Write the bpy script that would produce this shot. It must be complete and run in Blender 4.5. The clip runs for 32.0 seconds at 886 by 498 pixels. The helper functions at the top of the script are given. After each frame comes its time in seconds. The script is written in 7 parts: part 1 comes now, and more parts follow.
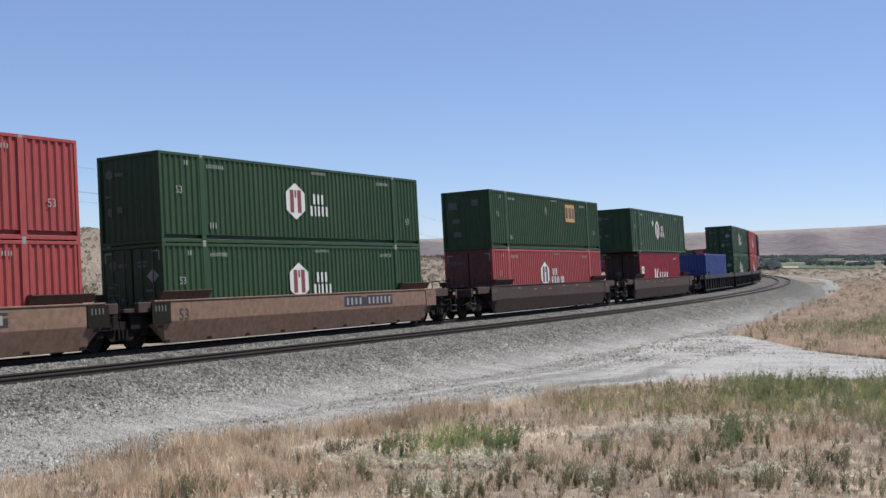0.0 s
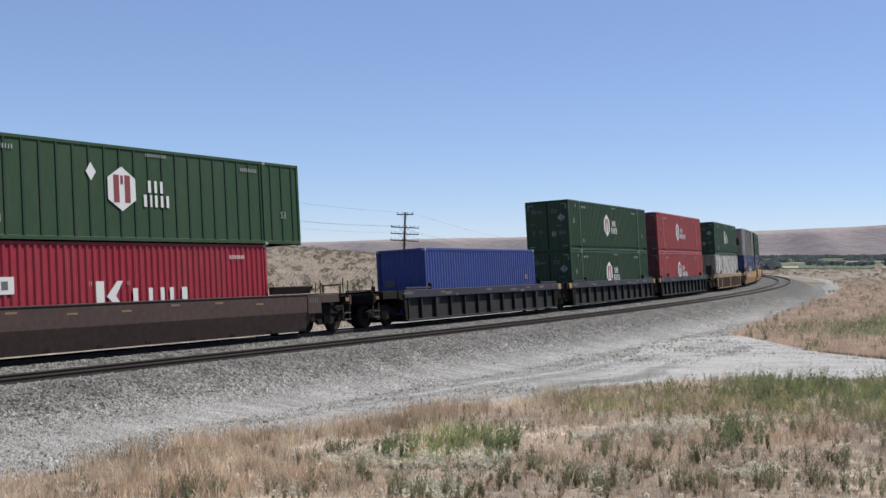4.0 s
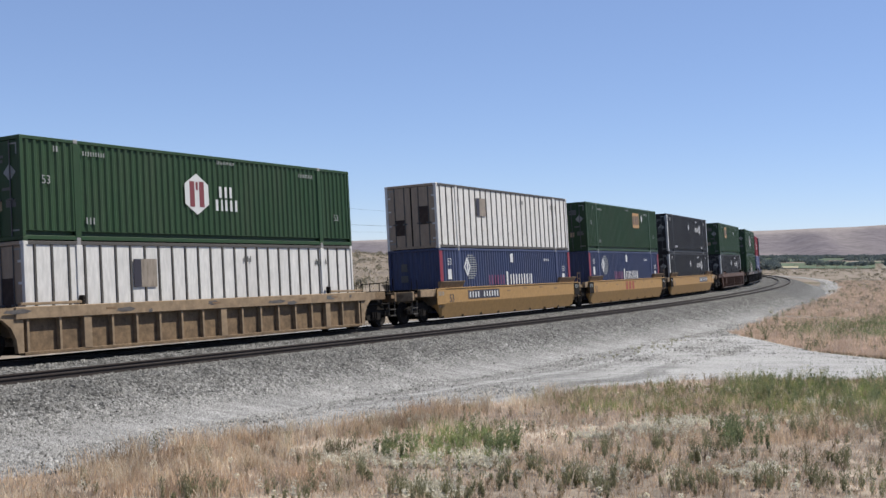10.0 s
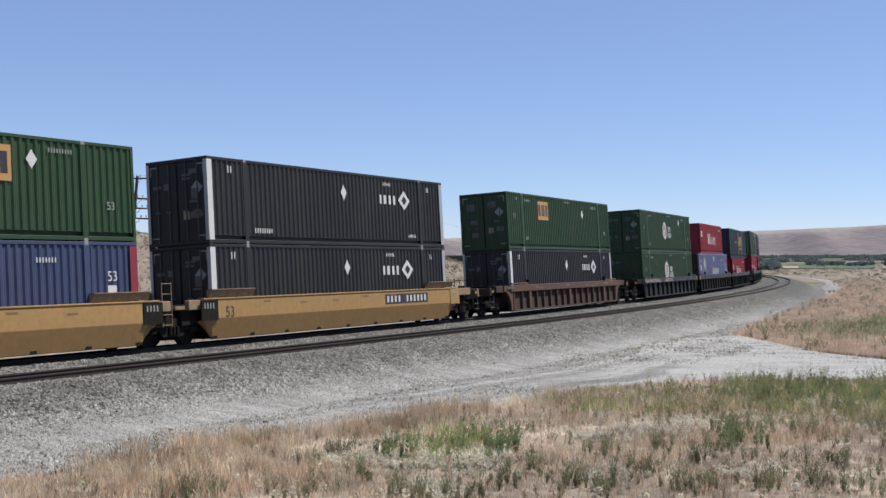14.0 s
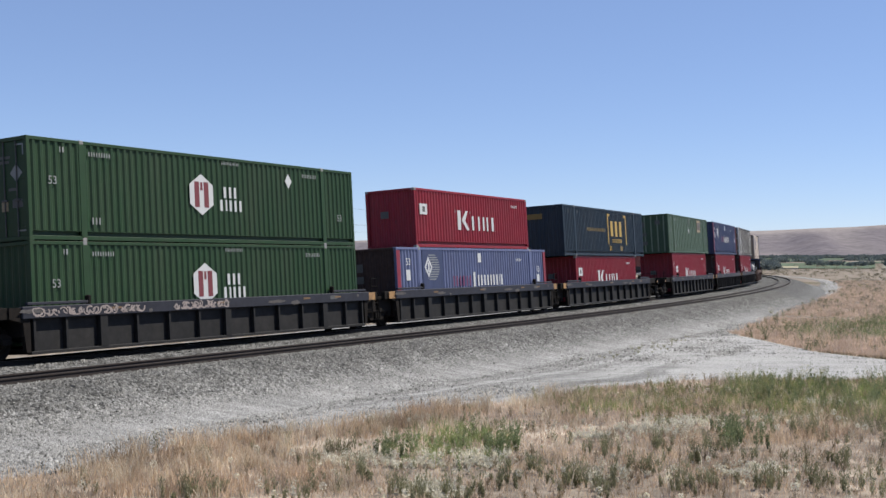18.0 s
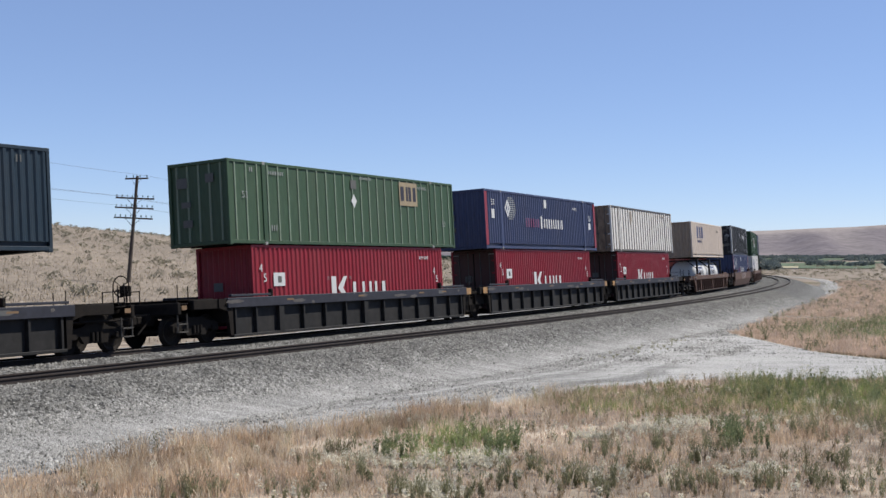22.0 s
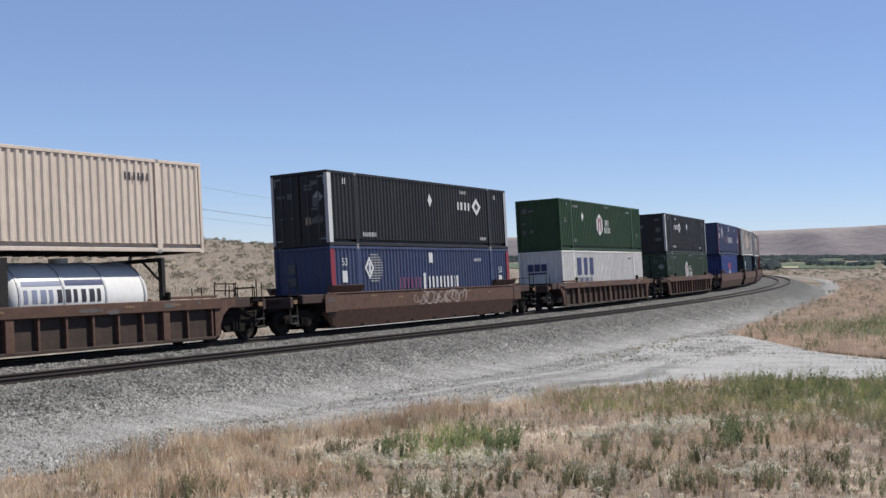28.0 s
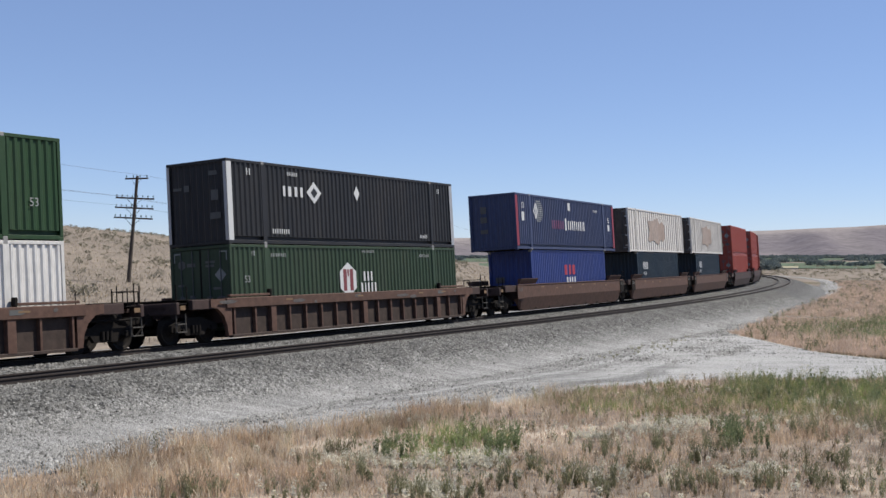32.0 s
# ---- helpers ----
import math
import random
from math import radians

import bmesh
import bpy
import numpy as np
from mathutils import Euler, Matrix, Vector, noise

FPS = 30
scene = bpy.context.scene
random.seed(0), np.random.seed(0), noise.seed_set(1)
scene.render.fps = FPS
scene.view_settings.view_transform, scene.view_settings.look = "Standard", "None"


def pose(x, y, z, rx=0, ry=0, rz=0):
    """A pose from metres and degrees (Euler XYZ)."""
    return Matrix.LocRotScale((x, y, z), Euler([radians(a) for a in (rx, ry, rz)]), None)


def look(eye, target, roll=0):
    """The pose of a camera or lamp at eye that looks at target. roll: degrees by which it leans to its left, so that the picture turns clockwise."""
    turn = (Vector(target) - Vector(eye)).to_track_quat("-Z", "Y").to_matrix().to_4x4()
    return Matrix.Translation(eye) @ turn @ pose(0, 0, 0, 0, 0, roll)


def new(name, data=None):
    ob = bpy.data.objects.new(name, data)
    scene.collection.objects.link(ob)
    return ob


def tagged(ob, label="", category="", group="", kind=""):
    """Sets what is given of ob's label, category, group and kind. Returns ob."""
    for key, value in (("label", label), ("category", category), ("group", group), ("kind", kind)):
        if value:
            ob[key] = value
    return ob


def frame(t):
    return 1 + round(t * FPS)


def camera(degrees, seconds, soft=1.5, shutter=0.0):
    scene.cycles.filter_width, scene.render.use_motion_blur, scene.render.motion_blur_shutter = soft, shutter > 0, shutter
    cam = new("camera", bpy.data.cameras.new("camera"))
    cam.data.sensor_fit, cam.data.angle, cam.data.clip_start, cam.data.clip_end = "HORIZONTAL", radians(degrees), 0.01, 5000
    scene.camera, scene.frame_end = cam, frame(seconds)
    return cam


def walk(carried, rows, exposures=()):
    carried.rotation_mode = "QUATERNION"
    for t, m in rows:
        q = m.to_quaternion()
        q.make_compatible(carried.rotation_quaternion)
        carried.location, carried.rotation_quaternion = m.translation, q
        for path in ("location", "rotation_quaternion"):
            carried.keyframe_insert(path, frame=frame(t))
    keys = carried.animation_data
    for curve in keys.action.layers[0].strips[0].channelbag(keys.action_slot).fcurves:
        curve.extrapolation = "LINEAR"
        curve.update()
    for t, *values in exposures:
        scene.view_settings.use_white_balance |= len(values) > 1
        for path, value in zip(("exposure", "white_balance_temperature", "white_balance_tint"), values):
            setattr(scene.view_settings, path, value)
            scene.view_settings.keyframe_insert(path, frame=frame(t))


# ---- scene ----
cam = camera(40.43, 32.0)
EYE = (0.0, 0.0, 2.724)
CAM = look(EYE, (0.0, 1.0, 2.724 + math.tan(0.01091)), 0)
walk(cam, [(0.0, CAM), (32.0, CAM)], [(0.0, 0.52, 6350, 10), (4.0, 0.50, 6350, 10), (6.0, 0.44, 6350, 10), (9.0, 0.52, 6350, 10), (25.0, 0.53, 6350, 10), (28.0, 0.43, 6350, 10), (32.0, 0.45, 6350, 10)])

# ---- daylight ----
SUN_AZ, SUN_EL = radians(15), radians(58)  # azimuth from +x towards +y
SUN = Vector((math.cos(SUN_EL) * math.cos(SUN_AZ), math.cos(SUN_EL) * math.sin(SUN_AZ), math.sin(SUN_EL)))
world = bpy.data.worlds.new("world")
scene.world = world
world.use_nodes = True
wn = world.node_tree.nodes
sky = wn.new("ShaderNodeTexSky")
sky.sky_type, sky.sun_disc = "NISHITA", False
sky.sun_elevation, sky.sun_rotation = SUN_EL, math.pi / 2 - SUN_AZ
sky.altitude, sky.air_density, sky.dust_density, sky.ozone_density = 2600, 1.0, 0.0, 3.5
tint = wn.new("ShaderNodeMix")
tint.data_type, tint.blend_type = "RGBA", "MULTIPLY"
tint.inputs["Factor"].default_value, tint.inputs["B"].default_value = 1.0, (1.02, 0.972, 1.05, 1)
haze = wn.new("ShaderNodeMix")
haze.data_type = "RGBA"
haze.inputs["Factor"].default_value, haze.inputs["B"].default_value = 0.25, (3.5, 4.8, 7.6, 1)
world.node_tree.links.new(sky.outputs[0], tint.inputs["A"])
world.node_tree.links.new(tint.outputs["Result"], haze.inputs["A"])
world.node_tree.links.new(haze.outputs["Result"], wn["Background"].inputs[0])
wn["Background"].inputs[1].default_value = 0.0812
sun_data = bpy.data.lights.new("sun", "SUN")
sun_data.energy, sun_data.angle, sun_data.color = 4.9, radians(0.53), (1.0, 0.945, 0.84)
sun_ob = new("sun", sun_data)
sun_ob.matrix_world = look(SUN * 100, (0, 0, 0))


# ---- materials ----
TONE = 0.755  # all paints and minerals, against the exposure


def toned(c):
    return tuple(a * TONE for a in c)


def material(name, base, rough=0.7, metal=0.0, second=None, scale=2.0, grain=40.0, amount=0.35, bump=0.15, bump_scale=60.0,
             object_space=True, mask=None, island=0.0, random_ob=0.0, spec=0.4, streak=False):
    """A paint or mineral surface: two noises mix base and second, a fine noise gives grain and relief."""
    m = bpy.data.materials.new(name)
    m.use_nodes = True
    nt = m.node_tree
    n, l = nt.nodes, nt.links
    b = n["Principled BSDF"]
    b.inputs["Roughness"].default_value, b.inputs["Metallic"].default_value = rough, metal
    b.inputs["Specular IOR Level"].default_value = spec
    tc = n.new("ShaderNodeTexCoord")
    vec = tc.outputs["Object"]
    if not object_space:
        vec = n.new("ShaderNodeNewGeometry").outputs["Position"]
    if streak:
        mp = n.new("ShaderNodeMapping")
        mp.inputs["Scale"].default_value = (1.0, 1.0, 0.22)
        l.new(vec, mp.inputs[0])
        vec = mp.outputs[0]
    n1, n2 = n.new("ShaderNodeTexNoise"), n.new("ShaderNodeTexNoise")
    for q, s, d in ((n1, scale, 6.0), (n2, grain, 4.0)):
        q.inputs["Scale"].default_value, q.inputs["Detail"].default_value, q.inputs["Roughness"].default_value = s, d, 0.62
        l.new(vec, q.inputs["Vector"])
    base, second = toned(base), toned(second or tuple(c * 0.6 for c in base))
    ramp = n.new("ShaderNodeMapRange")
    ramp.inputs["From Min"].default_value, ramp.inputs["From Max"].default_value = 0.38, 0.68
    ramp.inputs["To Max"].default_value = amount
    l.new(n1.outputs["Fac"], ramp.inputs["Value"])
    mix = n.new("ShaderNodeMix")
    mix.data_type = "RGBA"
    mix.inputs["A"].default_value, mix.inputs["B"].default_value = (*base, 1), (*second, 1)
    l.new(ramp.outputs[0], mix.inputs["Factor"])
    gr = n.new("ShaderNodeMapRange")
    gr.inputs["From Min"].default_value, gr.inputs["From Max"].default_value = 0.3, 0.7
    gr.inputs["To Min"].default_value, gr.inputs["To Max"].default_value = 1 - amount * 0.55, 1 + amount * 0.45
    l.new(n2.outputs["Fac"], gr.inputs["Value"])
    fac = gr.outputs[0]
    for src, amt in (("island", island), ("object", random_ob)):
        if amt:
            r = n.new("ShaderNodeNewGeometry").outputs["Random Per Island"] if src == "island" else n.new("ShaderNodeObjectInfo").outputs["Random"]
            mr = n.new("ShaderNodeMapRange")
            mr.inputs["To Min"].default_value, mr.inputs["To Max"].default_value = 1 - amt, 1 + amt
            l.new(r, mr.inputs["Value"])
            mu = n.new("ShaderNodeMath")
            mu.operation = "MULTIPLY"
            l.new(fac, mu.inputs[0]), l.new(mr.outputs[0], mu.inputs[1])
            fac = mu.outputs[0]
    colour = mix.outputs["Result"]
    if mask:  # a second kind of surface where the named attribute of the mesh is high
        at, edge, ad, over = n.new("ShaderNodeAttribute"), n.new("ShaderNodeTexNoise"), n.new("ShaderNodeMath"), n.new("ShaderNodeMix")
        at.attribute_name, over.data_type, ad.operation = mask[0], "RGBA", "MULTIPLY_ADD"
        edge.inputs["Scale"].default_value, edge.inputs["Detail"].default_value = 1.6, 5.0
        l.new(vec, edge.inputs["Vector"]), l.new(edge.outputs["Fac"], ad.inputs[0])
        ad.inputs[1].default_value = 0.9
        l.new(at.outputs["Fac"], ad.inputs[2])
        fit_ = n.new("ShaderNodeMapRange")
        fit_.inputs["From Min"].default_value, fit_.inputs["From Max"].default_value = 0.5, 1.5
        l.new(ad.outputs[0], fit_.inputs["Value"])
        over.inputs["B"].default_value = (*toned(mask[1]), 1)
        l.new(fit_.outputs[0], over.inputs["Factor"]), l.new(colour, over.inputs["A"])
        colour = over.outputs["Result"]
    sc = n.new("ShaderNodeVectorMath")
    sc.operation = "SCALE"
    l.new(colour, sc.inputs[0]), l.new(fac, sc.inputs["Scale"])
    l.new(sc.outputs[0], b.inputs["Base Color"])
    if bump:
        bp, n3 = n.new("ShaderNodeBump"), n.new("ShaderNodeTexNoise")
        n3.inputs["Scale"].default_value = bump_scale
        n3.inputs["Detail"].default_value = 4.0
        l.new(vec, n3.inputs["Vector"]), l.new(n3.outputs["Fac"], bp.inputs["Height"])
        bp.inputs["Strength"].default_value, bp.inputs["Distance"].default_value = bump, 0.02
        l.new(bp.outputs[0], b.inputs["Normal"])
    return m


def paint(name, c, dirt=(0.16, 0.13, 0.1), amount=0.3, rough=0.55, streak=True):
    c, dirt = tuple(a * 0.8 for a in c), tuple(a * 0.8 for a in dirt)
    second = tuple(a * 0.55 + d * 0.45 for a, d in zip(c, dirt))
    if not streak:  # blotched and dusty, as on the cars
        return material(name, c, rough, 0.0, second, 0.7, 5.0, amount, 0.05, 30.0, random_ob=0.06, spec=0.3)
    return material(name, c, rough, 0.0, second, 0.9, 9.0, amount, 0.06, 30.0, random_ob=0.06, spec=0.3, streak=True)


GREEN = paint("green_paint", (0.023, 0.069, 0.023))
GREEN_FADED = paint("faded_green_paint", (0.052, 0.105, 0.055))
RED = paint("faded_red_paint", (0.42, 0.072, 0.07))
CRIMSON = paint("crimson_paint", (0.33, 0.016, 0.035))
RUST_RED = paint("orange_red_paint", (0.42, 0.075, 0.05))
BLUE = paint("bright_blue_paint", (0.045, 0.08, 0.30))
NAVY = paint("navy_blue_paint", (0.054, 0.074, 0.165))
SLATE_BLUE = paint("faded_slate_blue_paint", (0.17, 0.20, 0.36))
CHARCOAL = paint("charcoal_paint", (0.0205, 0.0215, 0.0255))
TEAL_NAVY = paint("dark_teal_blue_paint", (0.014, 0.034, 0.055))
WHITE = paint("white_paint", (0.86, 0.83, 0.79), amount=0.32)
WHITE_STAINED = paint("stained_white_paint", (0.84, 0.80, 0.75), (0.36, 0.28, 0.22), 0.35, streak=False)
TAN = paint("cream_tan_paint", (0.88, 0.74, 0.62), amount=0.22)
LETTER = material("white_lettering", (0.62, 0.62, 0.61), 0.5, amount=0.1, bump=0.0)
LETTER_PINK = material("red_lettering", (0.36, 0.025, 0.04), 0.5, amount=0.15, bump=0.0)
LETTER_TAN = material("faded_tan_sign_paint", (0.34, 0.27, 0.17), 0.6, amount=0.3, bump=0.0)
BAND_RED = material("dull_red_band_paint", (0.25, 0.028, 0.045), 0.5, amount=0.3, bump=0.0)
LETTER_GOLD = material("gold_lettering", (0.46, 0.30, 0.06), 0.5, amount=0.15, bump=0.0)
LETTER_ORANGE = material("orange_lettering", (0.47, 0.27, 0.09), 0.5, amount=0.15, bump=0.0)
LETTER_BLUE = material("blue_lettering", (0.032, 0.04, 0.12), 0.5, amount=0.15, bump=0.0)
LETTER_DARK = material("dark_lettering", (0.035, 0.03, 0.04), 0.5, amount=0.15, bump=0.0)
ROD_STEEL = material("dull_painted_lock_rod", (0.10, 0.10, 0.10), 0.6, 0.2, amount=0.4, bump=0.0)
STEEL_GREY = material("galvanised_steel", (0.46, 0.46, 0.47), 0.45, 0.3, amount=0.3)
CAST = material("worn_grey_casting", (0.33, 0.32, 0.31), 0.6, 0.2, amount=0.4)
CAR_BROWN = paint("oxide_brown_car_paint", (0.138, 0.074, 0.053), (0.075, 0.055, 0.042), 0.5, 0.75, streak=False)
CAR_TANBROWN = paint("faded_tan_brown_car_paint", (0.27, 0.165, 0.118), (0.14, 0.10, 0.075), 0.45, 0.75, streak=False)
GRIME = paint("grimy_brown_door_paint", (0.15, 0.12, 0.1), (0.07, 0.055, 0.045), 0.7, 0.8)
CAR_DARK = paint("dark_brown_car_paint", (0.072, 0.042, 0.036), (0.06, 0.05, 0.045), 0.5, 0.75, streak=False)
CAR_YELLOW = paint("mustard_yellow_car_paint", (0.46, 0.275, 0.105), (0.22, 0.13, 0.07), 0.22, 0.7, streak=False)
CAR_TAN = paint("dirty_yellow_tan_car_paint", (0.35, 0.25, 0.155), (0.15, 0.105, 0.075), 0.5, 0.75, streak=False)
CAR_BLUE = paint("dull_blue_black_car_paint", (0.033, 0.035, 0.051), (0.05, 0.046, 0.044), 0.5, 0.7, streak=False)
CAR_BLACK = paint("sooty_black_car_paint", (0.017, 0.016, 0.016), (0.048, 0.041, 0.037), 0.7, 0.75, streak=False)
STENCIL = material("faded_orange_stencil", (0.22, 0.135, 0.07), 0.7, amount=0.5, bump=0.0)
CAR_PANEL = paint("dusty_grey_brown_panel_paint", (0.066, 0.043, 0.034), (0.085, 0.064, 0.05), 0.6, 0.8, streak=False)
BOGIE = material("oily_black_steel", (0.014, 0.012, 0.011), 0.9, 0.0, (0.027, 0.021, 0.017), 5, 40, 0.6, spec=0.12)
WHEEL_STEEL = material("wheel_steel", (0.018, 0.015, 0.013), 0.8, 0.1, (0.036, 0.028, 0.022), 6, 40, 0.5, spec=0.15)
YELLOW = material("safety_yellow_paint", (0.55, 0.32, 0.05), 0.6, amount=0.3)
RAIL_RUST = material("rusty_rail_side", (0.045, 0.033, 0.028), 0.85, 0.1, (0.022, 0.018, 0.017), 3, 40, 0.6, object_space=False)
RAIL_TOP = material("worn_rail_head", (0.22, 0.20, 0.19), 0.4, 0.8, amount=0.3, object_space=False)
WOOD = material("weathered_creosoted_wood", (0.075, 0.058, 0.048), 0.9, 0.0, (0.14, 0.115, 0.095), 3, 30, 0.6)
GLASS_INSULATOR = material("greenish_glass_insulator", (0.10, 0.17, 0.15), 0.2, spec=0.6, bump=0.0)
WIRE = material("weathered_wire", (0.13, 0.12, 0.12), 0.6, 0.5, bump=0.0)

# ---- the line of the track: distance s along it, n across it (towards the camera side), z of the rail tops ----
TH0, K0, K1, K2, KN = 1.03450, 0.00219, -0.0000064, 5e-9, 0.0000826
X0, Y0 = -13.604, 30.845
G1, G2, CANT = 0.00207, -0.0000059, 0.0596
D2, Z2 = 4.35, 0.065
S = np.arange(-160.0, 960.0, 1.0)
SC = np.clip(S, -60, 400)
TH = TH0 + K0 * SC + 0.5 * K1 * SC ** 2 + K2 * SC ** 3 + KN * 0.5 * np.maximum(0, 22 - np.maximum(SC, -10)) ** 2 + 0.0025 * np.clip(S - 400, 0, 220)
TM = (TH[1:] + TH[:-1]) / 2
PX, PY = np.concatenate([[0], np.cumsum(np.cos(TM))]), np.concatenate([[0], np.cumsum(np.sin(TM))])
PX, PY = PX - PX[160] + X0, PY - PY[160] + Y0


def track_z(s):
    s = np.clip(s, -60, 500)
    return G1 * s + G2 * s * s


def track_at(s, n=0.0):
    th = np.interp(s, S, TH)
    return np.interp(s, S, PX) + np.sin(th) * n, np.interp(s, S, PY) - np.cos(th) * n, th


def to_track(x, y):
    """s and n of many places."""
    x, y = np.asarray(x, float), np.asarray(y, float)
    s, n = np.empty(x.shape), np.empty(x.shape)
    for i in range(0, x.size, 4000):
        a, b = x.flat[i:i + 4000], y.flat[i:i + 4000]
        k = np.argmin((a[:, None] - PX[None, ::4]) ** 2 + (b[:, None] - PY[None, ::4]) ** 2, axis=1) * 4
        th = TH[k]
        dx, dy = a - PX[k], b - PY[k]
        s.flat[i:i + 4000] = S[k] + dx * np.cos(th) + dy * np.sin(th)
        n.flat[i:i + 4000] = dx * np.sin(th) - dy * np.cos(th)
    return s, n


def smooth(a, b, v):
    u = np.clip((np.asarray(v, float) - a) / (b - a), 0, 1)
    return u * u * (3 - 2 * u)


def waves(x, y, k):
    """Soft relief from a few crossing waves, about -1 to 1."""
    return (np.sin(x * k + 1.3 * np.sin(y * k * 0.7)) + np.sin(y * k * 1.31 + 2.1 + np.sin(x * k * 0.9)) + np.sin((x + y) * k * 2.3 + 0.5) * 0.5) / 2.5


GROUND = -0.92


def ground_z(x, y, s=None, n=None):
    """Height of the natural ground, without the ballast."""
    x, y = np.asarray(x, float), np.asarray(y, float)
    if s is None:
        s, n = to_track(x, y)
    d = np.hypot(x, y)
    z = np.full(x.shape, GROUND) + 0.05 * waves(x, y, 0.35) * smooth(9, 13, n) + 0.35 * waves(x, y, 0.03) * smooth(14, 60, n) * (1 - smooth(150, 420, d)) + 0.0066 * np.maximum(d - 620, 0) * (y > 0)
    z = z + 2.0 * (1 - smooth(3, 15, d)) * (n > 0)
    # the dry hill behind the line
    px = 784 + 2129 * x / np.maximum(y, 20)
    ridge = 2.9 + 232 * (58 - 0.084 * np.clip(px, -1500, 1100)) / 2129
    up = np.clip((d - 62) / 170, 0, 1) ** 1.3 * (1 - 0.75 * smooth(260, 700, d))
    hill = GROUND + (ridge - GROUND) * up + 1.1 * smooth(-10, -22, n) + 0.25 * waves(x, y, 0.06) * smooth(70, 150, d)
    far = smooth(-8, -22, n) * (1 - smooth(760, 1050, px) * (y > 0))
    z = z * (1 - far) + hill * far
    return z * 1.0


# ---- mesh helpers ----
def mesh_from(name, verts, faces, mats, face_mats=None, smooth_faces=False):
    me = bpy.data.meshes.new(name)
    me.from_pydata([tuple(v) for v in verts], [], [tuple(f) for f in faces])
    for m in mats if isinstance(mats, (list, tuple)) else [mats]:
        me.materials.append(m)
    if face_mats is not None:
        me.polygons.foreach_set("material_index", list(face_mats))
    if smooth_faces:
        me.polygons.foreach_set("use_smooth", [True] * len(me.polygons))
    me.update()
    return me


def quick_mesh(name, verts, faces, mat):
    """Many equal faces from arrays: verts (n, 3), faces (m, k)."""
    verts, faces = np.asarray(verts, np.float32), np.asarray(faces, np.int32)
    me = bpy.data.meshes.new(name)
    k = faces.shape[1]
    me.vertices.add(len(verts))
    me.vertices.foreach_set("co", verts.ravel())
    me.loops.add(faces.size)
    me.loops.foreach_set("vertex_index", faces.ravel())
    me.polygons.add(len(faces))
    me.polygons.foreach_set("loop_start", np.arange(0, faces.size, k, dtype=np.int32))
    me.polygons.foreach_set("loop_total", np.full(len(faces), k, np.int32))
    me.materials.append(mat)
    me.update(calc_edges=True)
    return me


def sweep(profile, s_values, n0, z0, tilt, closed=True):
    """A profile of (n, z) points swept along the track at offset n0."""
    verts, faces = [], []
    k = len(profile)
    for s in s_values:
        x, y, th = track_at(s)
        for a, b in profile:
            a, b = a * math.cos(tilt) - b * math.sin(tilt), a * math.sin(tilt) + b * math.cos(tilt)
            verts.append((x + math.sin(th) * (n0 + a), y - math.cos(th) * (n0 + a), float(track_z(s)) + z0 + b))
    for i in range(len(s_values) - 1):
        for j in range(k if closed else k - 1):
            a, b = i * k + j, i * k + (j + 1) % k
            faces.append((a, a + k, b + k, b))
    if closed:
        faces.append(tuple(range(k)))
        faces.append(tuple(range((len(s_values) - 1) * k, len(s_values) * k))[::-1])
    return verts, faces


# ---- ground ----
GRASSLAND = material("dry_grassland_soil", (0.275, 0.228, 0.182), 0.95, 0.0, (0.185, 0.156, 0.128), 0.035, 1.6, 0.8, 0.5, 6.0, object_space=False, spec=0.1, mask=("bare", (0.57, 0.49, 0.395)))
rr = np.concatenate([[0.001], np.arange(1, 40, 1.0), np.arange(40, 120, 2.5), np.arange(120, 320, 6.0), np.geomspace(320, 4600, 34)])
aa = np.concatenate([np.linspace(-math.pi, -0.62, 30)[:-1], np.linspace(-0.62, 0.62, 180), np.linspace(0.62, math.pi, 30)[1:]])
RG, AG = np.meshgrid(rr, aa, indexing="ij")
GX, GY = RG * np.sin(AG), RG * np.cos(AG) - 3.5
GZ = ground_z(GX, GY)
gs, gn = to_track(GX, GY)
GZ = np.where((np.abs(gn - 0.2) < 9.4) & (gs < 420), np.minimum(GZ, -1.0), GZ)
nr, na = GX.shape
idx = np.arange(nr * na).reshape(nr, na)
quads = np.stack([idx[:-1, :-1], idx[:-1, 1:], idx[1:, 1:], idx[1:, :-1]], -1).reshape(-1, 4)
gv = np.stack([GX, GY, GZ], -1).reshape(-1, 3)
ground_me = quick_mesh("ground", gv, quads, GRASSLAND)
ground_me.polygons.foreach_set("use_smooth", [True] * len(ground_me.polygons))
bare_at = ground_me.attributes.new("bare", "FLOAT", "POINT")
bare_at.data.foreach_set("value", ((smooth(0.1, 0.9, waves(GX + 3, GY, 0.55) + 0.5 * waves(GX, GY * 1.4, 1.3)) * (gn > 0) * 0.85) * (1 - smooth(36, 43, GY))).ravel().astype(np.float32))
ground = tagged(new("ground", ground_me), "dry tan grassland plain with bare pale soil", "ground", kind="structure")

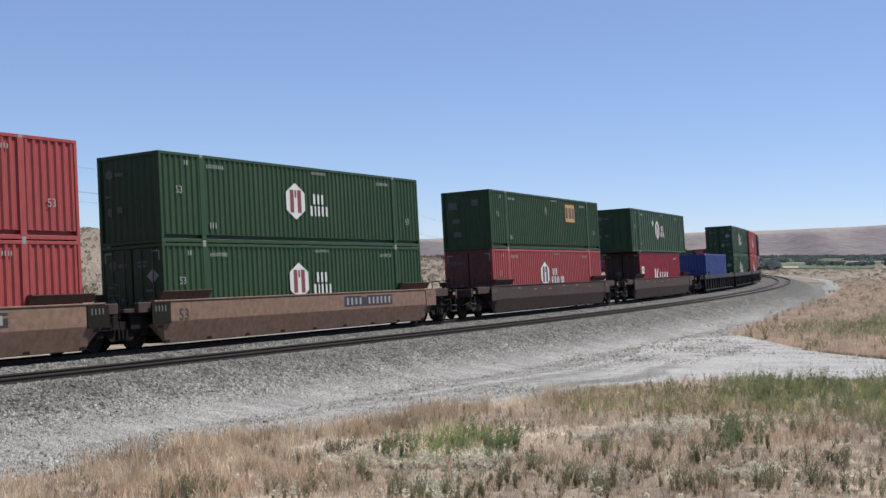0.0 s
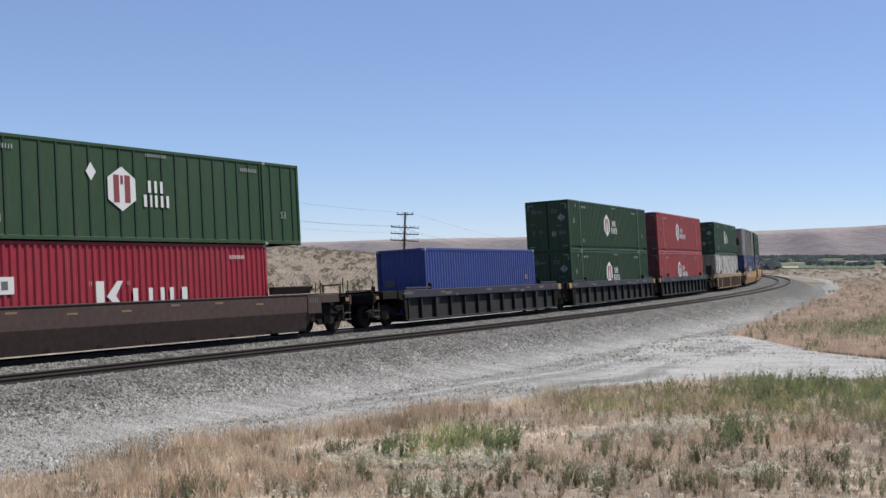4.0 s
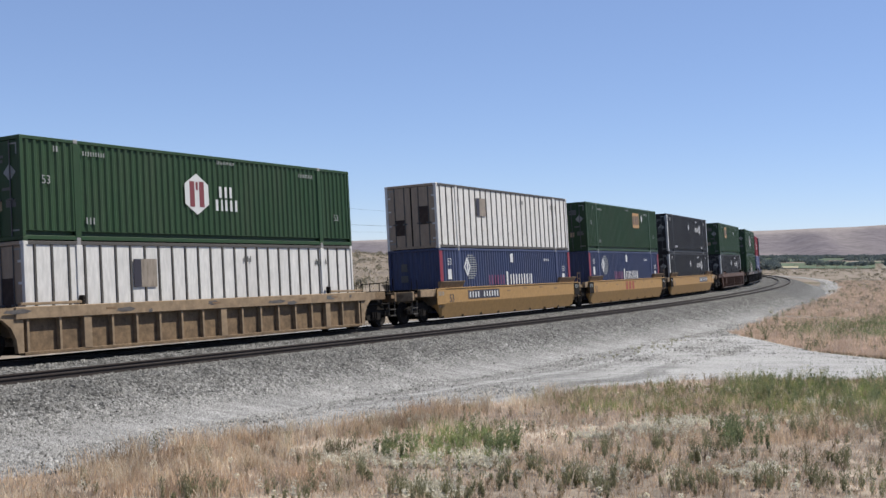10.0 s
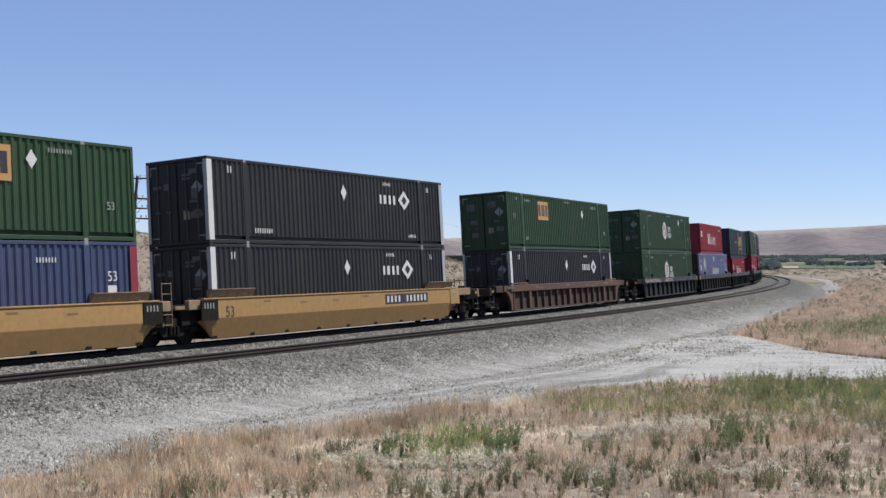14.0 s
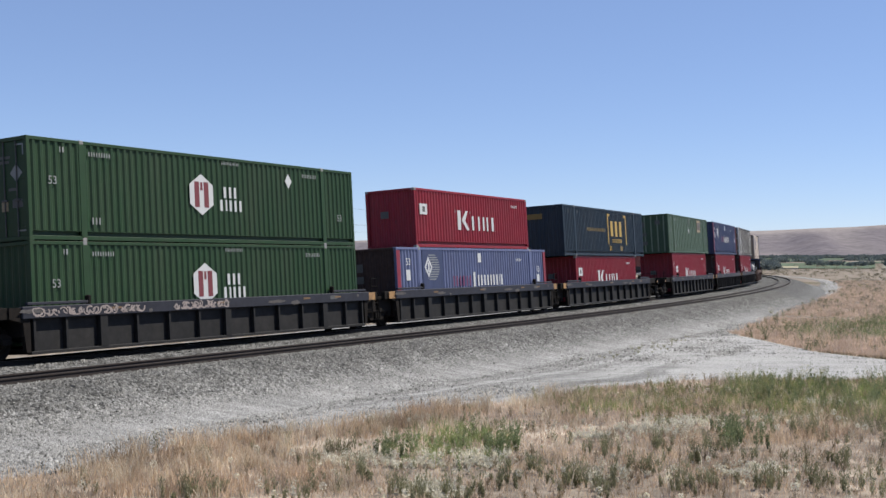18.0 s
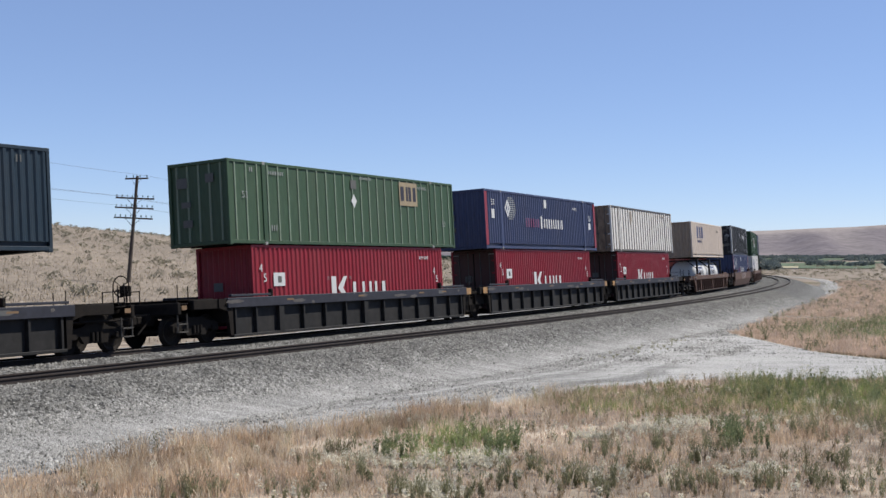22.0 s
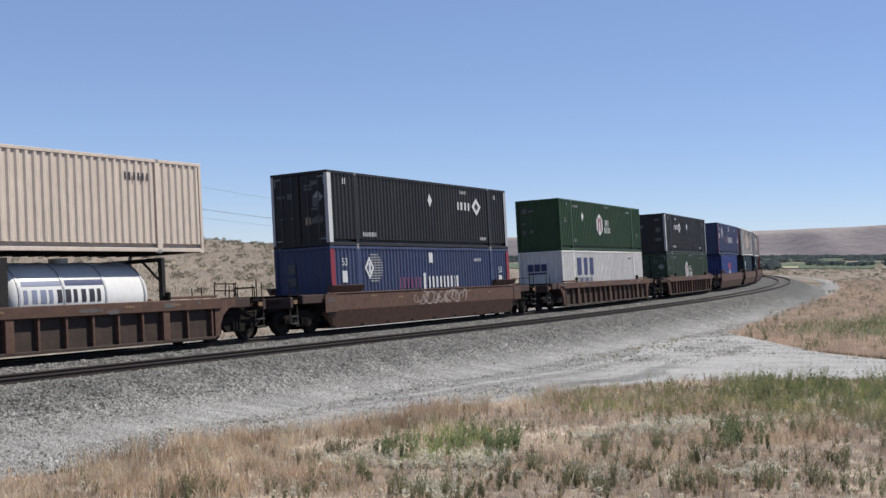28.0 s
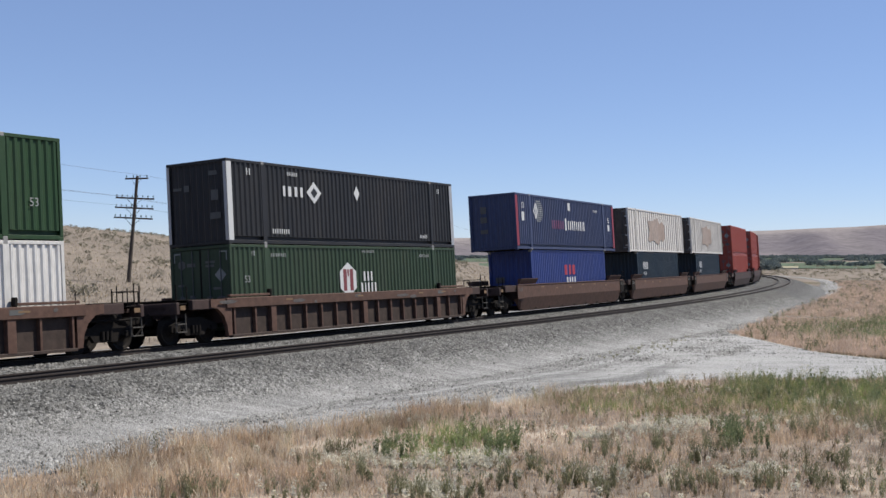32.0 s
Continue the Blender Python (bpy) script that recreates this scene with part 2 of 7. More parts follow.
# ---- ballast bed for two tracks, with its shoulders ----
def crushed_stone(name):
    """Crushed stone that gives way, stone by stone, to pale gravel and dust where the mesh's dust value is high."""
    m = bpy.data.materials.new(name)
    m.use_nodes = True
    n, l = m.node_tree.nodes, m.node_tree.links
    b = n["Principled BSDF"]
    b.inputs["Roughness"].default_value, b.inputs["Specular IOR Level"].default_value = 0.95, 0.12
    pos = n.new("ShaderNodeNewGeometry").outputs["Position"]

    def cells(scale):
        v = n.new("ShaderNodeTexVoronoi")
        v.inputs["Scale"].default_value = scale
        l.new(pos, v.inputs["Vector"])
        sep = n.new("ShaderNodeSeparateColor")
        l.new(v.outputs["Color"], sep.inputs[0])
        return v.outputs["Distance"], sep.outputs[0], sep.outputs[1]

    def ramp(source, stops):
        r = n.new("ShaderNodeValToRGB")
        e = r.color_ramp.elements
        for i, (p, g) in enumerate(stops):
            q = e[i] if i < 2 else e.new(p)
            q.position, q.color = p, (*toned((g, g * 0.98, g * 0.95)), 1)
        l.new(source, r.inputs[0])
        return r.outputs[0]

    def blend(fac, a, c):
        x = n.new("ShaderNodeMix")
        x.data_type = "RGBA"
        l.new(fac, x.inputs["Factor"]), l.new(a, x.inputs["A"]), l.new(c, x.inputs["B"])
        return x.outputs["Result"]

    def maths(op, a, c, d=0.0):
        x = n.new("ShaderNodeMath")
        x.operation = op
        for i, q in enumerate((a, c, d)):
            if isinstance(q, (int, float)):
                x.inputs[i].default_value = q
            else:
                l.new(q, x.inputs[i])
        return x.outputs[0]

    def span(v, lo, hi):
        x = n.new("ShaderNodeMapRange")
        x.inputs["From Min"].default_value, x.inputs["From Max"].default_value = lo, hi
        l.new(v, x.inputs["Value"])
        return x.outputs[0]

    def cloud(scale, detail=4.0):
        x = n.new("ShaderNodeTexNoise")
        x.inputs["Scale"].default_value, x.inputs["Detail"].default_value, x.inputs["Roughness"].default_value = scale, detail, 0.65
        l.new(pos, x.inputs["Vector"])
        return x.outputs["Fac"]

    def streaks():
        mp = n.new("ShaderNodeMapping")
        mp.inputs["Scale"].default_value = (0.35, 3.2, 1.0)
        l.new(pos, mp.inputs[0])
        x = n.new("ShaderNodeTexNoise")
        x.inputs["Scale"].default_value, x.inputs["Detail"].default_value, x.inputs["Roughness"].default_value = 1.0, 5.0, 0.7
        l.new(mp.outputs[0], x.inputs["Vector"])
        return x.outputs["Fac"]

    d1, r1, k1 = cells(13.0)
    d2, r2, k2 = cells(34.0)
    stone = ramp(r1, ((0.0, 0.025), (0.35, 0.07), (0.7, 0.13), (0.93, 0.24), (1.0, 0.38)))
    gravel = ramp(r2, ((0.0, 0.07), (0.16, 0.19), (0.6, 0.27), (1.0, 0.36)))
    powder = ramp(cloud(30.0), ((0.3, 0.34), (0.7, 0.58)))
    at = n.new("ShaderNodeAttribute")
    at.attribute_name = "dust"
    patch = maths("MULTIPLY_ADD", cloud(0.9), 0.55, -0.275)
    level = maths("ADD", at.outputs["Fac"], patch)
    to_gravel = span(maths("MULTIPLY_ADD", k1, -0.55, level), -0.10, 0.12)
    to_powder = span(maths("MULTIPLY_ADD", k2, -0.5, maths("MULTIPLY_ADD", streaks(), 1.6, maths("ADD", level, -0.55))), 0.6, 1.1)
    colour = blend(to_powder, blend(to_gravel, stone, gravel), powder)
    l.new(colour, b.inputs["Base Color"])
    bp = n.new("ShaderNodeBump")
    bp.inputs["Strength"].default_value, bp.inputs["Distance"].default_value = 0.9, 0.03
    l.new(maths("MULTIPLY_ADD", d1, 0.7, d2), bp.inputs["Height"])
    l.new(bp.outputs[0], b.inputs["Normal"])
    return m


BALLAST = crushed_stone("grey_crushed_stone_and_pale_gravel")


def set_dust(ob, values):
    at = ob.data.attributes.new("dust", "FLOAT", "POINT")
    at.data.foreach_set("value", np.asarray(values, np.float32))
    return ob


T = math.sin(CANT)
BED = [(-10.0, -1.1), (-8.5, -0.82), (-4.6, -0.62), (-3.2, -0.4), (-1.9, -0.30), (-1.5, -0.165 - 1.5 * T), (1.5, -0.165 + 1.5 * T), (2.1, -0.2), (2.85, -0.24 + Z2), (5.85, -0.165 + Z2 + 1.5 * T), (6.3, -0.10), (6.9, -0.26), (8.0, -0.63), (9.2, -0.88), (9.7, -1.0), (10.2, -1.3)]
sv = np.concatenate([np.arange(-120, -15, 5.0), np.arange(-15, 70, 0.5), np.arange(70, 240, 2.0), np.arange(240, 421, 5.0), np.arange(430, 661, 10.0)])
cols = []
for (n0, z0), (n1, z1) in zip(BED[:-1], BED[1:]):
    k = 3 if n0 < 1 else 8
    cols += [(n0 + (n1 - n0) * i / k, z0 + (z1 - z0) * i / k) for i in range(k)]
cols.append(BED[-1])
verts = []
rng = np.random.default_rng(3)
for s in sv:
    x, y, th = track_at(s)
    zt = float(track_z(s))
    for n0, z0 in cols:
        wig = 0.35 * waves(np.array(s * 1.0), np.array(n0), 0.5) * smooth(8.2, 9.5, n0)
        verts.append((x + math.sin(th) * (n0 + wig), y - math.cos(th) * (n0 + wig), zt * (1 - smooth(6.5, 9, n0)) + z0 + rng.uniform(-0.018, 0.018) * (1 if n0 < 6.4 else 0.2)))
k = len(cols)
idx = np.arange(len(sv) * k).reshape(len(sv), k)
quads = np.stack([idx[:-1, :-1], idx[1:, :-1], idx[1:, 1:], idx[:-1, 1:]], -1).reshape(-1, 4)
ballast = tagged(new("ballast_bed", quick_mesh("ballast_bed", verts, quads[:, ::-1], BALLAST)), "grey crushed stone ballast bed under two tracks", "ballast", kind="structure")
far_dust = np.repeat(1 - 0.65 * smooth(45, 85, sv), len(cols))
set_dust(ballast, far_dust * np.tile([float(smooth(6.5, 8.9, c[0]) + smooth(-3.0, -5.0, c[0])) * 0.75 for c in cols], len(sv)))

# ---- gravel service road and its fork ----
def strip(name, edges, z_up, mat, step=1):
    """A sheet between pairs of (x, y) edges, laid on the ground."""
    vs, fs = [], []
    m = 44
    for (ax, ay), (bx, by) in edges:
        for i in range(m + 1):
            u = i / m
            vs.append((ax + (bx - ax) * u, ay + (by - ay) * u))
    vs = np.array(vs)
    z = np.maximum(ground_z(vs[:, 0], vs[:, 1]), GROUND - 0.02) + z_up
    edge = np.tile(np.minimum(np.arange(m + 1), m - np.arange(m + 1)), len(edges))
    z = z - np.where(edge == 0, 0.06, 0) + 0.012 * waves(vs[:, 0], vs[:, 1], 2.2)
    if name == "road_fork":  # its beginning runs out under the road
        z = z - 0.05 * (1 - smooth(0, 14, np.repeat(np.arange(len(edges)), m + 1)))
    idx = np.arange(len(vs)).reshape(-1, m + 1)
    q = np.stack([idx[:-1, :-1], idx[1:, :-1], idx[1:, 1:], idx[:-1, 1:]], -1).reshape(-1, 4)
    u = np.tile(np.arange(m + 1), len(edges)) / m
    along = np.repeat(np.arange(len(edges)), m + 1)
    lane = np.random.default_rng(8).uniform(-1, 1, (7, m + 1))
    row = np.repeat(np.arange(len(edges)), m + 1) / max(1, len(edges) - 1) * 6
    col = np.tile(np.arange(m + 1), len(edges))
    i0 = np.minimum(row.astype(int), 5)
    streak = lane[i0, col] * (1 - (row - i0)) + lane[i0 + 1, col] * (row - i0)
    dust = (0.57 if name == "road" else 1.0) + 0.3 * np.sin(u * math.pi * 3.5 + 0.6) ** 2 + (0.28 if name == "road" else 0.2) * streak
    if name == "road":  # far along the line only the outer lane is worn pale
        dust = dust + 0.3 * smooth(44, 56, along) * (1 - smooth(76, 92, along)) * smooth(0.3, 0.6, u)  # worn where the fork leaves
        dust = dust * (1 - 0.5 * smooth(64, 80, along) * (1 - smooth(0.1, 0.4, u)))
    return set_dust(new(name, quick_mesh(name, np.column_stack([vs, z]), q[:, ::-1], mat)), dust)


def road_outer(s):
    """Distance of the road's grassy edge from the track."""
    return float(np.interp(s, [-120, -12, -6, 0, 5, 9, 13, 15, 24, 30, 40, 60, 80, 100, 130, 170, 210, 270, 400],
                           [10.5, 10.5, 10.6, 11.3, 12.3, 13.2, 14.6, 15.2, 15.0, 13.6, 10.8, 9.0, 8.8, 9.2, 10.6, 13.0, 17.0, 22.0, 30])) + 0.22 * math.sin(s * 0.9) + 0.15 * math.sin(s * 2.3 + 1)


def road_inner(s):
    return float(np.interp(s, [-120, 34, 48, 70, 400], [8.4, 8.3, 7.0, road_outer(70) - 2.8, road_outer(400) - 2.8])) if s < 70 else road_outer(s) - 2.8


edges = []
for s in np.concatenate([np.arange(-90, -14, 4.0), np.arange(-14, 60, 1.0), np.arange(60, 330, 4.0)]):
    a, b = track_at(s, road_inner(s)), track_at(s, road_outer(s))
    edges.append(((a[0], a[1]), (b[0], b[1])))
tagged(strip("road", edges, 0.035, BALLAST), "pale grey gravel service road beside the tracks", "road", kind="structure")
edges = []
for u in np.linspace(0, 1, 150):
    x = 4.0 + u * 60
    near = float(np.interp(x, [4, 7, 9.3, 13.8, 30, 64], [34.5, 36.6, 37.4, 37.2, 36.0, 30])) + 0.2 * math.sin(x * 1.1)
    far = float(np.interp(x, [4, 10, 14.3, 14.7, 15.0, 16.5, 20, 30, 64], [50, 56, 59.5, 58, 48.5, 44.8, 43.6, 42.6, 38])) + 0.25 * math.sin(x * 1.7)
    edges.append(((x, far), (x, near)))
tagged(strip("road_fork", edges, 0.045, BALLAST), "pale gravel track forking away through the grass", "road", kind="structure")

# ---- rails and ties ----
HEAD = [(-0.037, -0.006), (-0.030, 0.0), (0.030, 0.0), (0.037, -0.006), (0.036, -0.036), (0.010, -0.05), (0.009, -0.15), (0.07, -0.168), (0.076, -0.185), (-0.076, -0.185), (-0.07, -0.168), (-0.009, -0.15), (-0.010, -0.05), (-0.036, -0.036)]
rail_s = np.concatenate([np.arange(-120, -20, 5.0), np.arange(-20, 240, 1.0), np.arange(240, 421, 4.0), np.arange(430, 661, 10.0)])
for track, (d0, z0) in (("far", (0.0, 0.0)), ("near", (D2, Z2))):
    owner = tagged(new("railway_track"), "railway track of rusty steel rails on sunken wooden ties", "railway track", kind="structure")
    for sg in (-1, 1):
        v, f = sweep(HEAD, rail_s, d0 + sg * 0.755, z0 + sg * 0.755 * T, CANT)
        fm = [1 if i % 14 in (0, 1, 2) and i < (len(rail_s) - 1) * 14 else 0 for i in range(len(f))]
        rail = new("rail", mesh_from("rail", v, f, [RAIL_RUST, RAIL_TOP if track == "far" else RAIL_RUST], fm))
        rail.parent = owner
    bm = bmesh.new()
    bmesh.ops.create_cube(bm, size=1.0)
    bmesh.ops.scale(bm, vec=(0.23, 2.6, 0.18), verts=bm.verts)
    bmesh.ops.bevel(bm, geom=bm.edges, offset=0.012, segments=1)
    tie_me = bpy.data.meshes.new("tie")
    bm.to_mesh(tie_me)
    tie_me.materials.append(WOOD)
    for i in range(150):
        s = -14 + i * 0.56
        x, y, th = track_at(s, d0)
        tie = new("tie", tie_me)
        tie.parent = owner
        tie.matrix_basis = Matrix.Translation((x, y, float(track_z(s)) + z0 - 0.262)) @ Matrix.Rotation(th + random.uniform(-0.02, 0.02), 4, "Z") @ Matrix.Rotation(-CANT, 4, "X")


# ---- parts ----
def part(name, bm, mat, parent, label="", m=None, cache=None):
    """Links a bmesh (or a mesh) as one object under parent."""
    if isinstance(bm, bpy.types.Mesh):
        me = bm
    else:
        me = bpy.data.meshes.new(name)
        bmesh.ops.recalc_face_normals(bm, faces=bm.faces)
        bm.to_mesh(me)
        bm.free()
        for q in mat if isinstance(mat, (list, tuple)) else [mat]:
            me.materials.append(q)
    ob = new(name, me)
    ob.parent = parent
    if m is not None:
        ob.matrix_basis = m
    return tagged(ob, label)


def box_into(bm, x0, x1, y0, y1, z0, z1, bevel=0.0, mi=0):
    r = bmesh.ops.create_cube(bm, size=1.0)
    vs = r["verts"]
    for v in vs:
        v.co = Vector((x0 if v.co.x < 0 else x1, y0 if v.co.y < 0 else y1, z0 if v.co.z < 0 else z1))
    fs = {f for v in vs for f in v.link_faces}
    for f in fs:
        f.material_index = mi
    if bevel:
        es = list({e for f in fs for e in f.edges})
        bmesh.ops.bevel(bm, geom=es, offset=bevel, segments=1, affect="EDGES")
    return vs


def box(x0, x1, y0, y1, z0, z1, bevel=0.0):
    bm = bmesh.new()
    box_into(bm, x0, x1, y0, y1, z0, z1, bevel)
    return bm


def tube_into(bm, a, b, r, sides=10):
    a, b = Vector(a), Vector(b)
    d = b - a
    m = Matrix.Translation((a + b) / 2) @ d.to_track_quat("Z", "Y").to_matrix().to_4x4()
    bmesh.ops.create_cone(bm, cap_ends=True, segments=sides, radius1=r, radius2=r, depth=d.length, matrix=m)


def tube(a, b, r, sides=10):
    bm = bmesh.new()
    tube_into(bm, a, b, r, sides)
    return bm


def prism(points, y0, y1):
    """A solid with an (x, z) outline between y0 and y1."""
    bm = bmesh.new()
    a = [bm.verts.new((x, y0, z)) for x, z in points]
    b = [bm.verts.new((x, y1, z)) for x, z in points]
    bm.faces.new(a), bm.faces.new(b[::-1])
    for i in range(len(points)):
        j = (i + 1) % len(points)
        bm.faces.new((a[j], a[i], b[i], b[j]))
    return bm


MESHES = {}


def shared(key, make, mat, mat2=None):
    """The mesh of an often used piece, built once for each key and material."""
    k = (key, mat.name, mat2.name if mat2 else "")
    if k not in MESHES:
        bm = make()
        bmesh.ops.recalc_face_normals(bm, faces=bm.faces)
        me = bpy.data.meshes.new(key if isinstance(key, str) else key[0])
        bm.to_mesh(me)
        bm.free()
        me.materials.append(mat)
        if mat2:
            me.materials.append(mat2)
        MESHES[k] = me
    return MESHES[k]


def corrugated(x0, x1, z0, z1, y, pitch, depth, style):
    """A pressed steel wall in the plane y; the ribs stand out towards -y by depth."""
    bm = bmesh.new()
    n = max(1, round((x1 - x0) / pitch))
    p = (x1 - x0) / n
    line = []
    for i in range(n):
        a = x0 + i * p
        if style == "wave":
            line += [(a, 0), (a + p * 0.30, 0), (a + p * 0.5, depth), (a + p * 0.80, depth)]
        else:
            line += [(a, 0), (a + p * 0.5 - 0.045, 0), (a + p * 0.5 - 0.035, depth), (a + p * 0.5 + 0.035, depth), (a + p * 0.5 + 0.045, 0)]
    line.append((x1, 0))
    lo = [bm.verts.new((x, y - d, z0)) for x, d in line]
    hi = [bm.verts.new((x, y - d, z1)) for x, d in line]
    for i in range(len(line) - 1):
        f = bm.faces.new((lo[i], lo[i + 1], hi[i + 1], hi[i]))
        f.material_index = 1 if style == "post" and i % 5 in (1, 2, 3) else 0
    return bm


def flat_shape(points, y):
    """A thin decal in the plane y with an (x, z) outline."""
    bm = bmesh.new()
    bm.faces.new([bm.verts.new((x, y, z)) for x, z in points])
    r = bmesh.ops.extrude_face_region(bm, geom=list(bm.faces))
    for v in r["geom"]:
        if isinstance(v, bmesh.types.BMVert):
            v.co.y += 0.004
    return bm


def bars(widths, x, z, h, y, gap=0.3, slim=False):
    """A row of plain upright bars in place of letters; it starts at x with its foot at z."""
    t = 0.0006
    mid = z + 0.4 * h
    low, top = [], []
    for i, w in enumerate(widths):
        up = z + h
        k = w * h * 0.62
        low += [(x, z), (x + k, z)]
        top += [(x, up), (x + k, up)]
        end = x + k
        x += (w + gap) * h
        if i < len(widths) - 1:
            low += [(end, mid - t), (x, mid - t)]
            top += [(end, mid + t), (x, mid + t)]
    bm = flat_shape(low + top[::-1], y)
    bmesh.ops.triangulate(bm, faces=[f for f in bm.faces if len(f.verts) > 4])
    return bm


def number_mesh(text, size, mat):
    key = ("number", text, size, mat.name)
    if key not in MESHES:
        cu = bpy.data.curves.new("number", "FONT")
        cu.body, cu.size, cu.extrude, cu.align_x = text, size, 0.002, "CENTER"
        ob = new("number", cu)
        me = bpy.data.meshes.new_from_object(ob.evaluated_get(bpy.context.evaluated_depsgraph_get()))
        bpy.data.objects.remove(ob)
        me.materials.clear()
        me.materials.append(mat)
        MESHES[key] = me
    return MESHES[key]


def number(text, size, x, z, y, mat, parent):
    return part("number", number_mesh(text, size, mat), None, parent, m=Matrix.Translation((x, y, z)) @ Matrix.Rotation(math.pi / 2, 4, "X"))


# ---- containers: x along the train (the leading end at -x), the camera's side at -y, the foot at z = 0 ----
def container(name, length, height, mat, label, style="wave", pitch=0.27, end="plain", width=2.59, marks="", posts=None, trim=None, rib=None, end_mat=None, group="containers on the train"):
    c = tagged(new(name), label, "container", group)
    L, H, W = length / 2, height, width / 2
    key = (length, height, width, style, pitch)
    trim, rail = trim or mat, rib if rib == POST_GREY else mat
    long_box = length > 13
    lift = 6.05 if posts is None else posts
    depth = 0.045 if style == "wave" else 0.03
    wall_y = -W + 0.056 if style == "wave" else -W + 0.035

    def wall():
        bm = corrugated(-L + 0.1, L - 0.1, 0.29 if style == "wave" else 0.14, H - 0.09, 0, pitch, depth, style)
        if style != "wave":
            return bm
        box_into(bm, -L + 0.1, L - 0.1, 0.075, 0.1, 0.14, 0.30)
        box_into(bm, -L + 0.1, L - 0.1, -0.02, 0.1, 0.285, 0.305)
        return bm
    for sg in (1, -1):
        m = Matrix.Translation((0, wall_y, 0)) if sg > 0 else Matrix.Rotation(math.pi, 4, "Z") @ Matrix.Translation((0, wall_y, 0))
        part("side_wall", shared(("side_wall",) + key, wall, mat, (rib or mat) if style == "post" else None), None, c, m=m)
        part("top_rail", shared(("top_rail",) + key, lambda: box(-L + 0.09, L - 0.09, -0.035, 0.035, -0.05, 0.05, 0.008), rail), None, c, m=Matrix.Translation((0, -sg * (W - 0.035), H - 0.05)))
        part("bottom_rail", shared(("bottom_rail",) + key, lambda: box(-L + 0.09, L - 0.09, -0.04, 0.04, -0.055, 0.065, 0.01), rail), None, c, m=Matrix.Translation((0, -sg * (W - 0.045), 0.09)))
        for ex in (-1, 1):
            part("corner_post", shared(("corner_post", height), lambda: box(-0.06, 0.06, -0.06, 0.06, 0.11, height - 0.1, 0.01), trim), None, c, m=Matrix.Translation((ex * (L - 0.06), -sg * (W - 0.06), 0)))
            for z in (0.055, H - 0.055):
                part("corner_casting", shared("corner_casting", lambda: box(-0.09, 0.09, -0.08, 0.08, -0.058, 0.058, 0.014), CAST if not long_box else trim), None, c, m=Matrix.Translation((ex * (L - 0.088), -sg * (W - 0.078), z)))
            if long_box and lift:
                part("lifting_post", shared(("lifting_post", height), lambda: box(-0.11, 0.11, -0.05, 0.04, 0.11, height - 0.1, 0.008), mat), None, c, m=Matrix.Translation((ex * lift, -sg * (W - 0.046), 0)) @ (Matrix.Identity(4) if sg > 0 else Matrix.Rotation(math.pi, 4, "Z")))
                for z in (0.05, H - 0.045):
                    part("lifting_casting", shared("lifting_casting", lambda: box(-0.085, 0.085, -0.07, 0.07, -0.06, 0.06, 0.014), CAST), None, c, m=Matrix.Translation((ex * lift, -sg * (W - 0.066), z)))

    def roof():
        bm = corrugated(-L + 0.08, L - 0.08, -W + 0.06, W - 0.06, 0, 0.42, 0.018, "wave")
        bmesh.ops.rotate(bm, verts=bm.verts, matrix=Matrix.Rotation(-math.pi / 2, 3, "X"))
        return bm
    part("roof", shared(("roof",) + key, roof, mat), None, c, m=Matrix.Translation((0, 0, H - 0.03)))

    def floor():
        bm = box(-L + 0.1, L - 0.1, -W + 0.06, W - 0.06, 0.12, 0.16)
        for i in range(int(length / 0.6)):
            x = -L + 0.4 + i * 0.6
            box_into(bm, x - 0.03, x + 0.03, -W + 0.07, W - 0.07, 0.015, 0.119)
        return bm
    part("floor", shared(("floor",) + key, floor, BOGIE), None, c)
    for ex in (-1, 1):
        rot = Matrix.Identity(4) if ex < 0 else Matrix.Rotation(math.pi, 4, "Z")
        kind = end if ex < 0 else ("plain" if end == "doors" else "doors")
        if kind == "doors":
            rod = ROD_STEEL
            for sg in (-1, 1):
                dm = shared(("door",) + key, lambda: box(-0.02, 0.02, -W / 2 + 0.075, W / 2 - 0.075, 0.14, H - 0.12, 0.012), end_mat or mat)
                d = part("door", dm, None, c, m=rot @ Matrix.Translation((-L + 0.055, sg * (W / 2 - 0.045), 0)))
                for o in (-0.27, 0.22):
                    part("lock_rod", shared(("lock_rod", height), lambda: tube((0, 0, 0.13), (0, 0, height - 0.11), 0.019, 8), rod), None, d, "lock rod", m=Matrix.Translation((-0.045, o * 1.0, 0)))
                    part("rod_keeper", shared("rod_keeper", lambda: box(-0.03, 0.02, -0.11, 0.11, -0.03, 0.03, 0.006), ROD_STEEL), None, d, m=Matrix.Translation((-0.045, o, 1.15)))
                for z in (0.45, 1.1, 1.75, 2.35):
                    part("hinge", shared("hinge", lambda: box(-0.02, 0.02, -0.09, 0.09, -0.035, 0.035, 0.006), trim), None, d, m=Matrix.Translation((-0.022, sg * (W / 2 - 0.13), z)))
        else:
            def end_wall():
                bm = corrugated(-W + 0.11, W - 0.11, 0.15, H - 0.1, 0, 0.26 if style == "wave" else 0.5, 0.03, style)
                bmesh.ops.rotate(bm, verts=bm.verts, matrix=Matrix.Rotation(-math.pi / 2, 3, "Z"))
                return bm
            part("end_wall", shared(("end_wall",) + key, end_wall, end_mat or mat, (rib or mat) if style == "post" else None), None, c, m=rot @ Matrix.Translation((-L + 0.075, 0, 0)))
